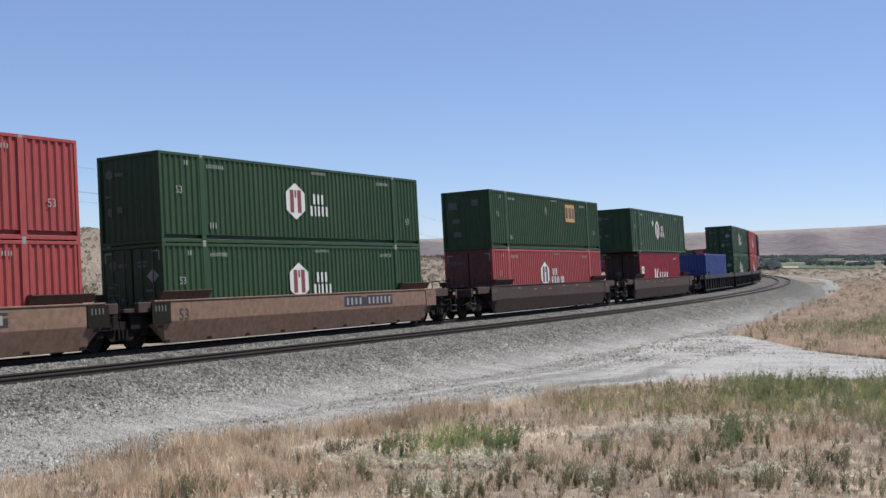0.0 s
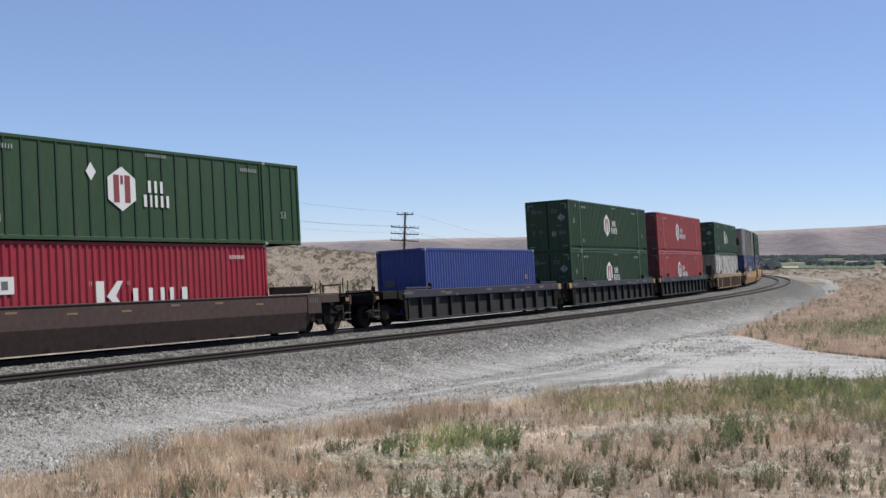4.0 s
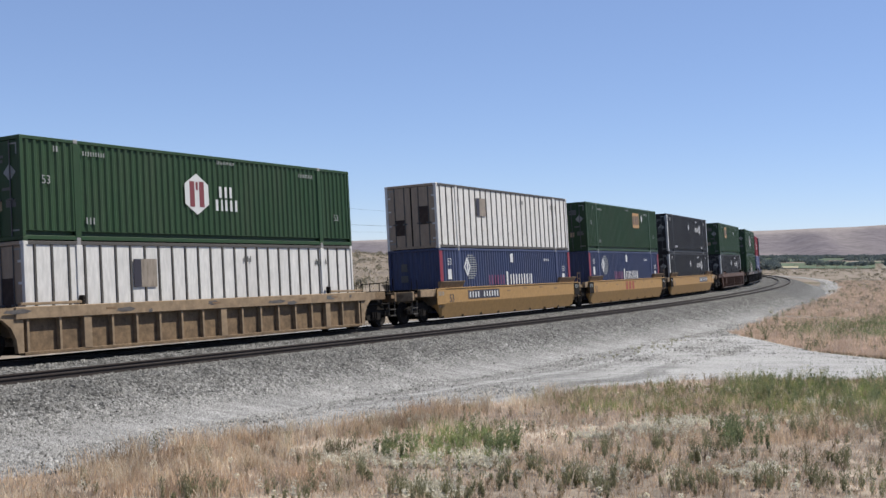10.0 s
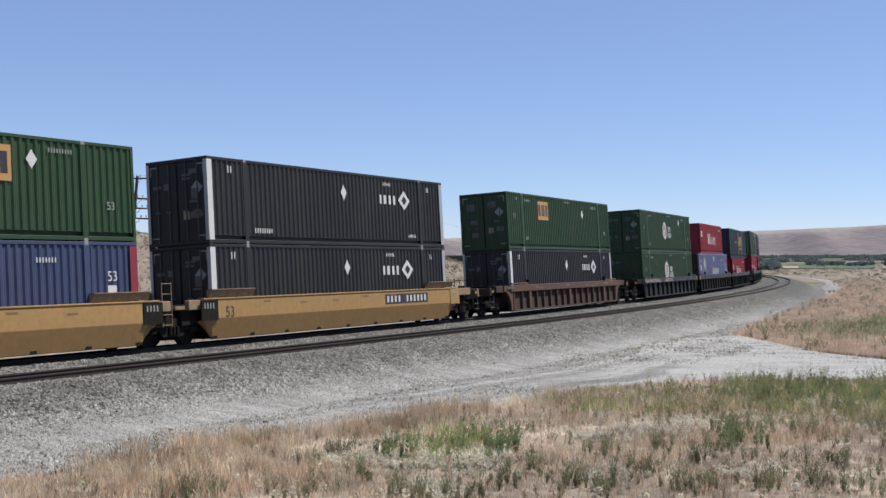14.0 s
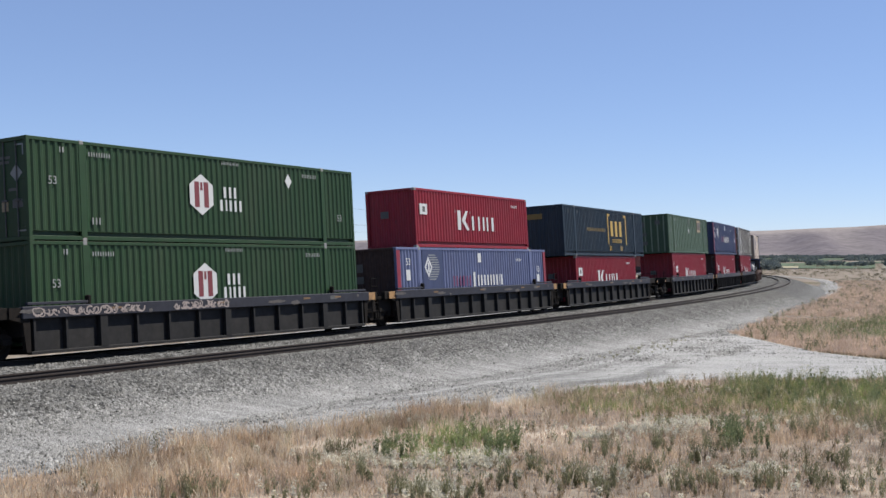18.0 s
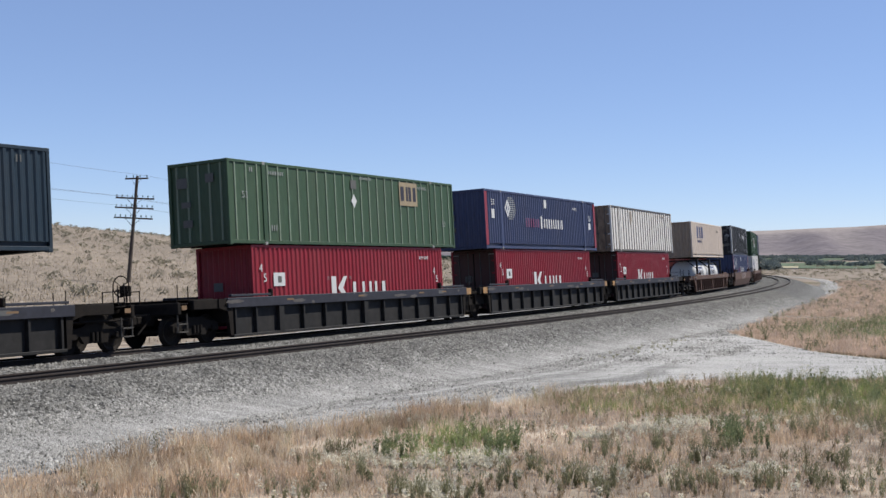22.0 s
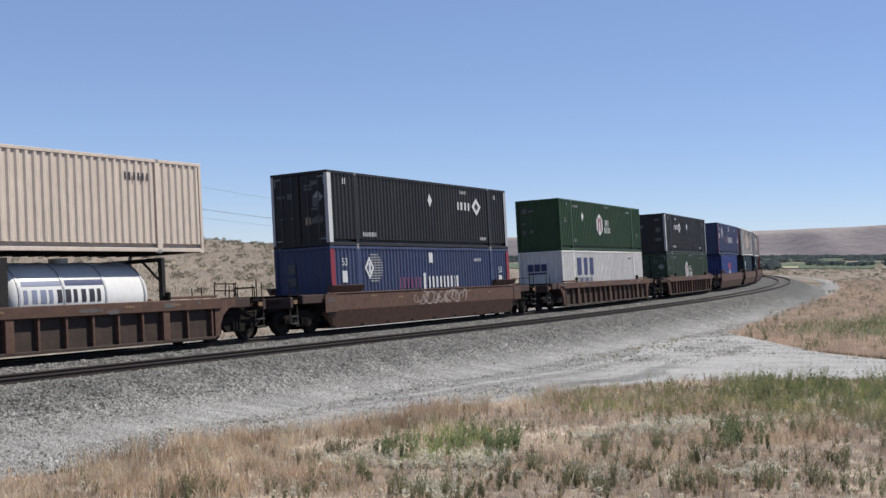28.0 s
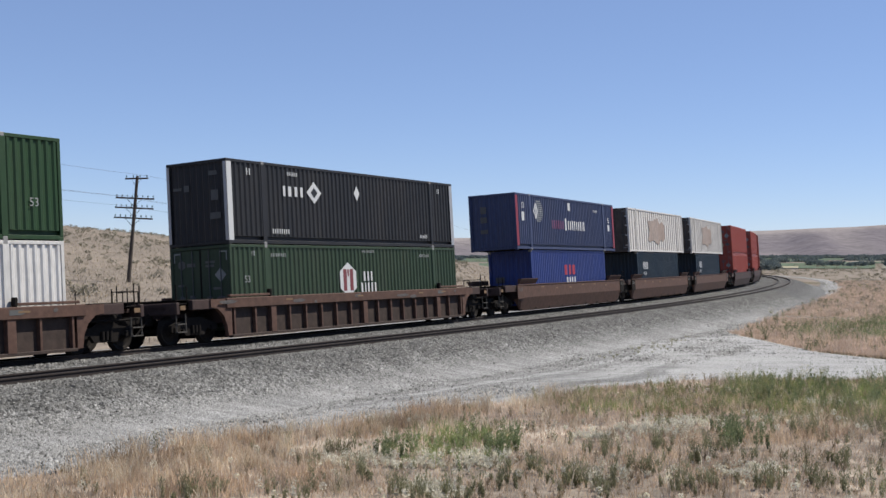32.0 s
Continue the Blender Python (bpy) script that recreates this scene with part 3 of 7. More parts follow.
        for z in (0.09, H - 0.05):
            part("end_beam", shared(("end_beam", width), lambda: box(-0.05, 0.05, -W + 0.12, W - 0.12, -0.06, 0.05, 0.01), end_mat or trim), None, c, m=Matrix.Translation((ex * (L - 0.052), 0, z)))
    face = wall_y - depth - 0.008
    face_end = -L + 0.02
    if end == "doors":
        door_marks(c, L, H, end_mat is None)
    if marks:
        MARKS[marks](c, L, H, face, face_end)
    return c


def word(c, x, z, h, y, widths, mat, name="lettering", gap=0.28):
    """Worn or branded writing as plain strokes; a negative width is a wider space."""
    row = []
    for w in list(widths) + [-1]:
        if w > 0:
            row.append(w)
        else:
            if row:
                part(name, bars(row, x, z, h, y, gap), mat, c)
                x += sum(row) * h + gap * h * len(row)
            row = []
            x -= w * h


def end_notes(c, x, spots, mat=None):
    """Small faded placards on the leading end: (y, z, w, h)."""
    for y, z, w, h in spots:
        part("placard", shared(("placard", w, h), lambda: box(-0.004, 0.004, -w / 2, w / 2, -h / 2, h / 2), mat or LETTER_FADED), None, c, m=Matrix.Translation((x, y, z)))


EMBLEM_RED = material("dark_red_emblem_paint", (0.20, 0.045, 0.05), 0.5, amount=0.2, bump=0.0)
LETTER_SMALL = material("worn_white_lettering", (0.30, 0.31, 0.30), 0.6, amount=0.3, bump=0.0)
LETTER_FADED = material("faded_grey_placard", (0.115, 0.115, 0.11), 0.7, amount=0.3, bump=0.0)


def door_marks(c, L, H, clean):
    """Tape in the corners of the doors, a diamond plate and small labels on the leading end."""
    for sy in (-1, 1):
        for z in (0.3, H - 0.22):
            part("reflective_tape", shared("reflective_tape", lambda: box(-0.003, 0.003, -0.16, 0.16, -0.02, 0.02), LETTER_SMALL), None, c, m=Matrix.Translation((-L + 0.03, sy * 0.98, z)))
        part("reflective_tape", shared("reflective_tape_upright", lambda: box(-0.003, 0.003, -0.02, 0.02, -0.16, 0.16), LETTER_SMALL), None, c, m=Matrix.Translation((-L + 0.03, sy * 1.12, H - 0.38)))
    part("door_seal", shared(("door_seal", H), lambda: box(-0.006, 0.006, -0.03, 0.03, 0.16, H - 0.14), BOGIE), None, c, m=Matrix.Translation((-L + 0.032, 0, 0)))
    if clean:
        part("diamond_plate", shared("diamond_plate", lambda: tube((-0.004, 0, 0), (0.004, 0, 0), 0.24, 4), LETTER_SMALL), None, c, m=Matrix.Translation((-L + 0.028, -0.84, H - 1.0)))
        part("label", shared("label", lambda: box(-0.003, 0.003, -0.2, 0.2, -0.11, 0.11), LETTER_FADED), None, c, m=Matrix.Translation((-L + 0.028, -0.86, H - 1.85)))
        part("label", shared("small_label", lambda: box(-0.003, 0.003, -0.13, 0.13, -0.14, 0.14), LETTER_TAN), None, c, m=Matrix.Translation((-L + 0.028, -0.36, H - 1.9)))
        for i, z in enumerate((H - 0.55, H - 0.68, H - 1.45)):
            part("label", shared(("label_line", i), lambda: box(-0.003, 0.003, -0.2 + 0.04 * i, 0.2, -0.04, 0.04), LETTER_FADED), None, c, m=Matrix.Translation((-L + 0.028, -0.42 - 0.3 * (i == 2), z)))


def small_notes(c, L, H, y, mat=None):
    mat = mat or LETTER_SMALL
    number("53", 0.34, -L + 0.9, H - 1.3, y, mat, c)
    word(c, -L + 2.3, H - 0.42, 0.13, y, [0.5] * 9, mat)
    word(c, L - 3.3, H - 0.42, 0.13, y, [0.5] * 9, mat)
    word(c, 0.2, H - 0.25, 0.1, y, [0.5] * 12, mat)
    number("53", 0.34, L - 1.0, 0.95, y, mat, c)
    word(c, -L + 2.35, 0.5, 0.2, y, [0.4, 0.4, 0.4], mat)
    word(c, -L + 1.2, H - 0.38, 0.16, y, [0.35, 0.6], mat)


def emblem(c, x, z, w, h, y, inner):
    k = w * 0.3
    pts = [(x, z - h / 2), (x + w / 2, z - h / 2 + k), (x + w / 2, z + h / 2 - k), (x, z + h / 2), (x - w / 2, z + h / 2 - k), (x - w / 2, z - h / 2 + k)]
    e = part("emblem", flat_shape(pts, y), LETTER, c, "white six-sided emblem")
    for dx, dw, z0, z1 in ((-0.2 * w, 0.1 * w, -0.31, 0.31), (0.2 * w, 0.1 * w, -0.31, 0.31), (0, 0.045 * w, 0.1, 0.3)):
        part("emblem_bar", flat_shape([(x + dx - dw, z + h * z0), (x + dx + dw, z + h * z0), (x + dx + dw, z + h * z1), (x + dx - dw, z + h * z1)], y - 0.005), inner, e)


def mark_crest(c, L, H, y, ye, x=-0.87, inner=None, long_word=False):
    small_notes(c, L, H, y)
    emblem(c, x, 1.6, 1.15, 1.34, y, inner or EMBLEM_RED)
    word(c, x + 1.12, 1.54, 0.37, y, [0.55, 0.5, 0.5], LETTER, gap=0.2)
    word(c, x + 0.92, 1.1, 0.37, y, [0.55, 0.35, 0.5, 0.5, 0.5] + ([-0.3, 0.2, 0.5, 0.45] if long_word else []), LETTER, gap=0.2)
    part("end_emblem", shared("end_emblem", lambda: tube((-0.004, 0, 0), (0.004, 0, 0), 0.17, 6), LETTER_FADED), None, c, m=Matrix.Translation((ye, 0.8, H - 0.6)))
    end_notes(c, ye, [(0.4, H - 0.62, 0.36, 0.12), (0.86, H - 1.3, 0.26, 0.07), (0.84, H - 1.8, 0.16, 0.26), (0.4, H - 1.75, 0.2, 0.2)])


def mark_crest_red(c, L, H, y, ye):
    mark_crest(c, L, H, y, ye, -1.2, LETTER_DARK, True)


def mark_crest_after(c, L, H, y, ye, dx=3.9, dz=2.3):
    """The same with a white diamond plate."""
    mark_crest(c, L, H, y, ye)
    part("diamond", flat_shape([(dx, dz - 0.27), (dx + 0.2, dz), (dx, dz + 0.27), (dx - 0.2, dz)], y), LETTER, c)


def mark_crest_near(c, L, H, y, ye):
    mark_crest_after(c, L, H, y, ye, -2.1, 2.05)


def mark_crest_before(c, L, H, y, ye):
    mark_crest_after(c, L, H, y, ye, -4.1, 2.0)


def mark_square(c, L, H, y, ye, x=2.72, z=1.6, dx=4.17, dz=2.25, mat=None, board=None):
    small_notes(c, L, H, y)
    s = part("square_sign", flat_shape([(x - 0.75, z), (x + 0.75, z), (x + 0.75, z + 0.98), (x - 0.75, z + 0.98)], y), board or LETTER_ORANGE, c, "square sign with dark bars")
    for a, b in ((-0.52, 0.14), (-0.12, 0.08), (0.12, 0.1), (0.5, 0.12)):
        part("sign_bar", flat_shape([(x + a - b, z + 0.2), (x + a + b, z + 0.2), (x + a + b, z + 0.8), (x + a - b, z + 0.8)], y - 0.005), LETTER_DARK, s)
    part("diamond", flat_shape([(dx, dz - 0.27), (dx + 0.2, dz), (dx, dz + 0.27), (dx - 0.2, dz)], y), mat or LETTER, c)
    end_notes(c, ye, [(0.7, 2.2, 0.45, 0.35), (0.55, 1.45, 0.4, 0.2), (-0.5, 2.3, 0.35, 0.3), (0.5, 0.8, 0.4, 0.25)])


def mark_square_plain(c, L, H, y, ye):
    mark_square(c, L, H, y, ye, 3.15, 1.6, -0.6, 2.1, LETTER_FADED)


def mark_square_front(c, L, H, y, ye):
    mark_square(c, L, H, y, ye, -3.1, 1.6, 3.2, 2.1)


def mark_square_rib(c, L, H, y, ye):
    mark_square(c, L, H, y, ye, 4.05, 1.75, -0.25, 1.78, None, LETTER_TAN)
    part("square_sign", flat_shape([(-0.45, 2.25), (-0.05, 2.25), (-0.05, 2.6), (-0.45, 2.6)], y), LETTER_FADED, c)


def mark_large(c, L, H, y, ye):
    x = -2.14
    part("large_stroke", flat_shape([(x + 0.14, 0.85), (x + 0.46, 0.85), (x + 0.46, 1.75), (x + 0.14, 1.75)], y), LETTER, c)
    part("large_wedge", flat_shape([(x + 0.56, 1.3), (x + 1.08, 0.85), (x + 1.34, 0.85), (x + 0.92, 1.3), (x + 1.24, 1.75), (x + 1.0, 1.75)], y), LETTER, c)
    word(c, -0.5, 0.86, 0.66, y, [0.5, -0.3, 0.42, -0.15, 0.42, 0.42, -0.2, 0.6], LETTER, "lettering", 0.22)
    for q in (x - 0.12, x + 1.42):
        part("lettering", bars([0.3, 0.3], q, 1.62, 0.13, y), LETTER_SMALL, c)
    part("square_sign", flat_shape([(-5.65, 1.45), (-4.97, 1.45), (-4.97, 1.92), (-5.65, 1.92)], y), LETTER, c)
    part("sign_bar", flat_shape([(-5.40, 1.57), (-5.18, 1.57), (-5.18, 1.80), (-5.40, 1.80)], y - 0.005), LETTER_FADED, c)
    for tx, dx, dz in (("4", 0.0, 0.0), ("5", 0.22, -0.34)) if L > 6.5 else ():
        number(tx, 0.42, -L + 0.5 + dx, 1.95 + dz, y, LETTER, c)
        number(tx, 0.42, L - 0.75 + dx, 1.75 + dz, y, LETTER, c)
    word(c, L - 2.0, H - 0.5, 0.13, y, [0.5] * 8, LETTER)
    end_notes(c, ye, [(0.3, 1.5, 0.4, 0.3)])


def mark_globe(c, L, H, y, ye):
    word(c, -2.9, 1.18, 0.46, y, [0.45, 0.55, 0.5, 0.6, 0.5, 0.55], LETTER_DULL, "lettering", 0.2)
    word(c, -0.82, 1.12, 0.68, y, [0.5], LETTER, "lettering", 0.2)
    word(c, -0.34, 1.16, 0.5, y, [0.45, 0.52, 0.5, 0.5, 0.45, 0.5, 0.52, 0.2, 0.55], LETTER, "lettering", 0.2)
    gx, gz = -4.9, 2.05
    e = part("globe_sign", flat_shape([(gx - 0.72, gz), (gx - 0.36, gz - 0.46), (gx, gz), (gx - 0.36, gz + 0.46)], y), LETTER, c, "white diamond sign with fine lines beside it")
    part("sign_hole", flat_shape([(gx - 0.58, gz), (gx - 0.36, gz - 0.28), (gx - 0.14, gz), (gx - 0.36, gz + 0.28)], y - 0.005), NAVY, e)
    part("sign_bar", flat_shape([(gx - 0.42, gz - 0.2), (gx - 0.28, gz - 0.2), (gx - 0.28, gz + 0.2), (gx - 0.42, gz + 0.2)], y - 0.009), LETTER, e)
    for i in range(11):
        o = (i - 5) * 0.105
        w = 0.78 * math.sqrt(max(1 - (o / 0.62) ** 2, 0.05))
        left = gx - 0.3 if abs(o) > 0.44 else gx + 0.02 - 0.3 * abs(o) / 0.44
        part("sign_bar", flat_shape([(left, gz + o - 0.022), (gx + w - 0.1, gz + o - 0.022), (gx + w - 0.1, gz + o + 0.022), (left, gz + o + 0.022)], y), LETTER_SMALL, e)
    for ex in (-1, 1):
        part("red_band", box(-0.15, 0.15, -0.003, 0.003, 0.2, H - 0.12), BAND_RED, c, "red end band", m=Matrix.Translation((ex * (L - 0.16), y - 0.004, 0)))
    number("53", 0.42, -L + 1.0, H - 0.75, y, LETTER, c)
    part("placard", flat_shape([(-L + 0.8, H - 1.4), (-L + 1.15, H - 1.4), (-L + 1.15, H - 0.95), (-L + 0.8, H - 0.95)], y), LETTER, c)
    part("placard", flat_shape([(-0.25, H - 0.65), (0.1, H - 0.65), (0.1, H - 0.22), (-0.25, H - 0.22)], y), LETTER, c)
    number("53", 0.42, L - 1.05, 1.75, y, LETTER, c)
    part("placard", flat_shape([(L - 1.25, 1.25), (L - 0.9, 1.25), (L - 0.9, 1.62), (L - 1.25, 1.62)], y), LETTER, c)
    word(c, 4.2, H - 0.6, 0.14, y, [0.5] * 7, LETTER)
    end_notes(c, ye, [(0.5, 2.1, 0.3, 0.35), (0.5, 1.6, 0.35, 0.3), (0.5, 1.0, 0.4, 0.2)], LETTER_FADED)


def mark_diamond(c, L, H, y, ye, x=2.76, dx=0.1):
    word(c, x, 1.76, 0.36, y, [0.62, 0.85, 0.75, 0.7], LETTER, gap=0.25)
    rx = x + 1.95
    part("diamond_ring", flat_shape([(rx, 1.55), (rx + 0.48, 1.96), (rx, 2.37), (rx - 0.48, 1.96)], y), LETTER, c)
    part("diamond_hole", flat_shape([(rx, 1.76), (rx + 0.22, 1.96), (rx, 2.16), (rx - 0.22, 1.96)], y - 0.005), CHARCOAL, c)
    part("diamond", flat_shape([(dx, 1.78), (dx + 0.2, 2.08), (dx, 2.38), (dx - 0.2, 2.08)], y), LETTER, c)
    word(c, -5.6, 0.4, 0.17, y, [0.5] * 8, LETTER)
    word(c, L - 3.1, 0.4, 0.14, y, [0.5] * 6, LETTER)
    word(c, -L + 1.1, H - 0.5, 0.24, y, [0.35, 0.35], LETTER)
    word(c, L - 1.4, H - 0.5, 0.2, y, [0.35, 0.35], LETTER)
    word(c, x + 0.3, 2.5, 0.14, y, [0.5] * 6, LETTER)
    for ex in (-1, 1):
        part("end_band", box(-0.13, 0.13, -0.003, 0.003, 0.14, H - 0.1), LETTER if ex < 0 else STEEL_GREY, c, "white corner band", m=Matrix.Translation((ex * (L - 0.14), y - 0.004, 0)))
        # on the leading end the white band is grey, its shade put in the colour
        part("end_band", box(-0.003, 0.003, -0.06, 0.06, 0.14, H - 0.1), STEEL_GREY, c, "white corner band", m=Matrix.Translation((-L - 0.006, ex * 1.225, 0)))
    end_notes(c, ye, [(0.85, H - 0.9, 0.35, 0.1), (0.45, H - 0.9, 0.22, 0.22), (-0.75, 1.7, 0.3, 0.35), (-0.75, 1.0, 0.45, 0.22), (-0.7, H - 0.45, 0.35, 0.15)])


def mark_diamond_front(c, L, H, y, ye):
    mark_diamond(c, L, H, y, ye, -4.88, 0.03)


def mark_bracket(c, L, H, y, ye, x=2.2):
    word(c, x - 1.4, 1.25, 0.95, y, [0.85, 0.8, 0.85], LETTER_GOLD, "lettering", 0.15)
    for sx in (-1, 1):
        part("bracket", flat_shape([(x + sx * 2.0, 0.75), (x + sx * 1.82, 0.75), (x + sx * 1.82, 2.5), (x + sx * 1.5, 2.5), (x + sx * 1.5, 2.64), (x + sx * 2.0, 2.64)], y), LETTER_GOLD, c, "gold bracket stripe")
    word(c, x - 1.1, 0.85, 0.24, y, [0.6] * 10, LETTER_GOLD)
    word(c, x - 1.7, 0.35, 0.3, y, [0.6, 0.5, -6.0, 0.6, 0.5], LETTER_GOLD)
    word(c, -3.9, 1.5, 0.2, y, [0.55] * 22, LETTER_GOLD_DIM)
    for ex in (-7.2, -5.6, 5.3, 6.9):
        word(c, ex, H - 0.45, 0.2, y, [0.4, 0.4], LETTER_FADED)
    end_notes(c, ye, [(0.4, 2.3, 0.9, 0.3)], LETTER_GOLD_DIM)
    end_notes(c, ye, [(0.9, 0.5, 0.35, 0.2)], LETTER_FADED)


def mark_bracket_white(c, L, H, y, ye):
    word(c, -5.45, 1.5, 1.0, y, [1.1, 1.0, 1.1], LETTER_BLUE, "lettering", 0.06)
    word(c, -5.3, 1.12, 0.24, y, [0.6] * 12, LETTER_BLUE)
    word(c, L - 3.4, H - 0.5, 0.12, y, [0.5] * 9, LETTER_DARK)
    end_notes(c, ye, [(0.6, 2.0, 0.32, 0.4), (0.2, 2.0, 0.32, 0.4), (-0.2, 2.0, 0.32, 0.4), (0.2, 1.68, 1.1, 0.1)], LETTER_BLUE)


def mark_bracket_tan(c, L, H, y, ye):
    word(c, -5.65, 1.6, 0.95, y, [1.2, 1.05, 1.2], LETTER_BLUE, "lettering", 0.06)
    word(c, -5.5, 1.22, 0.22, y, [0.6] * 12, LETTER_BLUE)
    word(c, 4.62, 2.2, 0.24, y, [0.5] * 6, LETTER_DARK)


def mark_patch(c, L, H, y, ye):
    part("patch", flat_shape([(-3.9, 1.55), (-2.9, 1.55), (-2.9, 2.4), (-3.9, 2.4)], y), PATCH_GREY, c, "faded tan square sign")
    part("patch_edge", flat_shape([(-3.9, 1.55), (-3.58, 1.55), (-3.58, 2.4), (-3.9, 2.4)], y - 0.004), LETTER_DARK, c, "dark upright third of the sign")
    word(c, 1.4, 2.3, 0.2, y, [0.5] * 3, LETTER_FADED)
    word(c, 5.6, 2.2, 0.2, y, [0.5] * 5, LETTER_FADED)
    end_notes(c, ye, [(-0.6, 1.5, 0.5, 0.8), (0.6, 1.0, 0.5, 0.7)], CAR_PANEL)


def mark_blue(c, L, H, y, ye):
    word(c, L - 1.3, 1.4, 0.22, y, [0.5, 0.4], YELLOW)
    part("pale_stripe", flat_shape([(L - 0.75, 0.7), (L - 0.66, 0.7), (L - 0.66, 2.1), (L - 0.75, 2.1)], y), LETTER_FADED, c)
    end_notes(c, ye, [(0.6, 1.4, 0.5, 0.3)])


def mark_blue_red(c, L, H, y, ye):
    word(c, -1.1, 1.55, 0.55, y, [1.2, 0.9, 1.2], LETTER_PINK, "lettering", 0.1)
    word(c, -0.8, 1.05, 0.36, y, [0.9, 0.8, 0.9, 0.8], LETTER)
    end_notes(c, ye, [(0.6, 1.4, 0.5, 0.3)])


def rust_patch(c, x0, x1, z0, z1, y, mat, label):
    k = 18
    pts = [((x0 + x1) / 2 + (x1 - x0) / 2 * (0.8 + 0.2 * math.sin(i * 5.1 + x0)) * math.copysign(abs(math.cos(i * 2 * math.pi / k)) ** 0.6, math.cos(i * 2 * math.pi / k)),
            (z0 + z1) / 2 + (z1 - z0) / 2 * (0.8 + 0.2 * math.sin(i * 3.7)) * math.copysign(abs(math.sin(i * 2 * math.pi / k)) ** 0.6, math.sin(i * 2 * math.pi / k))) for i in range(k)]
    part("stain", flat_shape(pts, y), mat, c, label)


def mark_rust(c, L, H, y, ye):
    rust_patch(c, -3.6, 2.2, 0.5, 2.5, y, WHITE_RUSTED, "brownish rust stain on the white wall")


def mark_strip(c, L, H, y, ye):
    part("patch", flat_shape([(-3.55, 1.95), (-3.2, 1.95), (-3.2, 2.68), (-3.55, 2.68)], y), PATCH_GREY, c, "faded tan upright strip on the wall")
    part("notice", flat_shape([(4.9, 2.52), (5.75, 2.52), (5.75, 2.62), (4.9, 2.62)], y), PATCH_GREY, c, "small grey notice under the roof edge")


def mark_panels(c, L, H, y, ye):
    """Wall panels of another blue, from repairs."""
    for x0, x1 in ((-5.8, -3.9),):
        part("patch", flat_shape([(x0, 0.32), (x1, 0.32), (x1, H - 0.12), (x0, H - 0.12)], y + 0.004), NAVY, c, "darker blue replaced wall panel")
    mark_globe(c, L, H, y, ye)


PATCH_GREY = paint("weathered_grey_patch", (0.36, 0.30, 0.24), amount=0.6)
WHITE_RUSTED = paint("rusty_stained_white_paint", (0.46, 0.37, 0.31), (0.30, 0.16, 0.09), 0.8)


def mark_dark(c, L, H, y, ye):
    word(c, -L + 1.6, 1.75, 0.5, y, [0.5, 0.6, 0.55, 0.5], LETTER, "lettering", 0.15)
    word(c, -L + 1.6, 1.35, 0.22, y, [0.5] * 5, LETTER)


LETTER_DULL = material("worn_dull_red_lettering", (0.16, 0.045, 0.11), 0.6, amount=0.4, bump=0.0)
LETTER_GOLD_DIM = material("dim_gold_lettering", (0.22, 0.15, 0.04), 0.6, amount=0.3, bump=0.0)
MARKS = {"crest": mark_crest, "crest_red": mark_crest_red, "crest_after": mark_crest_after, "crest_near": mark_crest_near, "crest_before": mark_crest_before, "square": mark_square, "square_plain": mark_square_plain, "square_front": mark_square_front, "square_rib": mark_square_rib, "large": mark_large, "globe": mark_globe, "diamond": mark_diamond,
         "diamond_front": mark_diamond_front, "bracket": mark_bracket, "bracket_white": mark_bracket_white, "bracket_tan": mark_bracket_tan, "patch": mark_patch, "blue": mark_blue, "blue_red": mark_blue_red, "dark": mark_dark, "rust": mark_rust, "strip": mark_strip, "panels": mark_panels}


# ---- well cars ----
BOGIES = []
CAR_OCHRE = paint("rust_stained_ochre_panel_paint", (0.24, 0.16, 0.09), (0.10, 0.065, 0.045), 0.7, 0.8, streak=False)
TAN_GRIME = paint("dirty_tan_door_paint", (0.47, 0.36, 0.26))
RUST_DOOR = paint("rust_brown_dirty_door_paint", (0.36, 0.255, 0.18), (0.05, 0.034, 0.026), 0.9, 0.8)
# soot on the red ends, darkened further by shade put into the paint
RED_DOOR = paint("sooty_shaded_red_door_paint", (0.17, 0.05, 0.045), (0.05, 0.04, 0.035), 0.7)
OLIVE = paint("dull_olive_green_paint", (0.036, 0.068, 0.034))
MAROON = paint("dark_maroon_door_paint", (0.085, 0.035, 0.035))
POST_PALE = paint("dull_white_post_paint", (0.5, 0.47, 0.44))
# posts of white walls in grey: seam dirt and each post's own shadow
POST_GREY = paint("grimy_shadow_post_paint", (0.11, 0.10, 0.09))
POST_GREEN = paint("pale_green_post_paint", (0.24, 0.31, 0.22))
POST_DARKGREEN = paint("dark_green_post_paint", (0.014, 0.045, 0.022))
LETTER_RUST = material("rust_red_lettering", (0.30, 0.05, 0.03), 0.6, amount=0.3, bump=0.0)


STEP_GREY = material("dusty_grey_step_steel", (0.085, 0.078, 0.07), 0.8, amount=0.6, bump=0.0, spec=0.2)
SCUFF = material("scraped_bare_metal", (0.13, 0.115, 0.105), 0.7, second=(0.05, 0.045, 0.045), scale=5.0, amount=0.9, bump=0.0)
ORANGE_MARK = material("worn_orange_marker_paint", (0.44, 0.25, 0.10), 0.7, second=(0.2, 0.12, 0.07), scale=4.0, amount=0.7, bump=0.0)


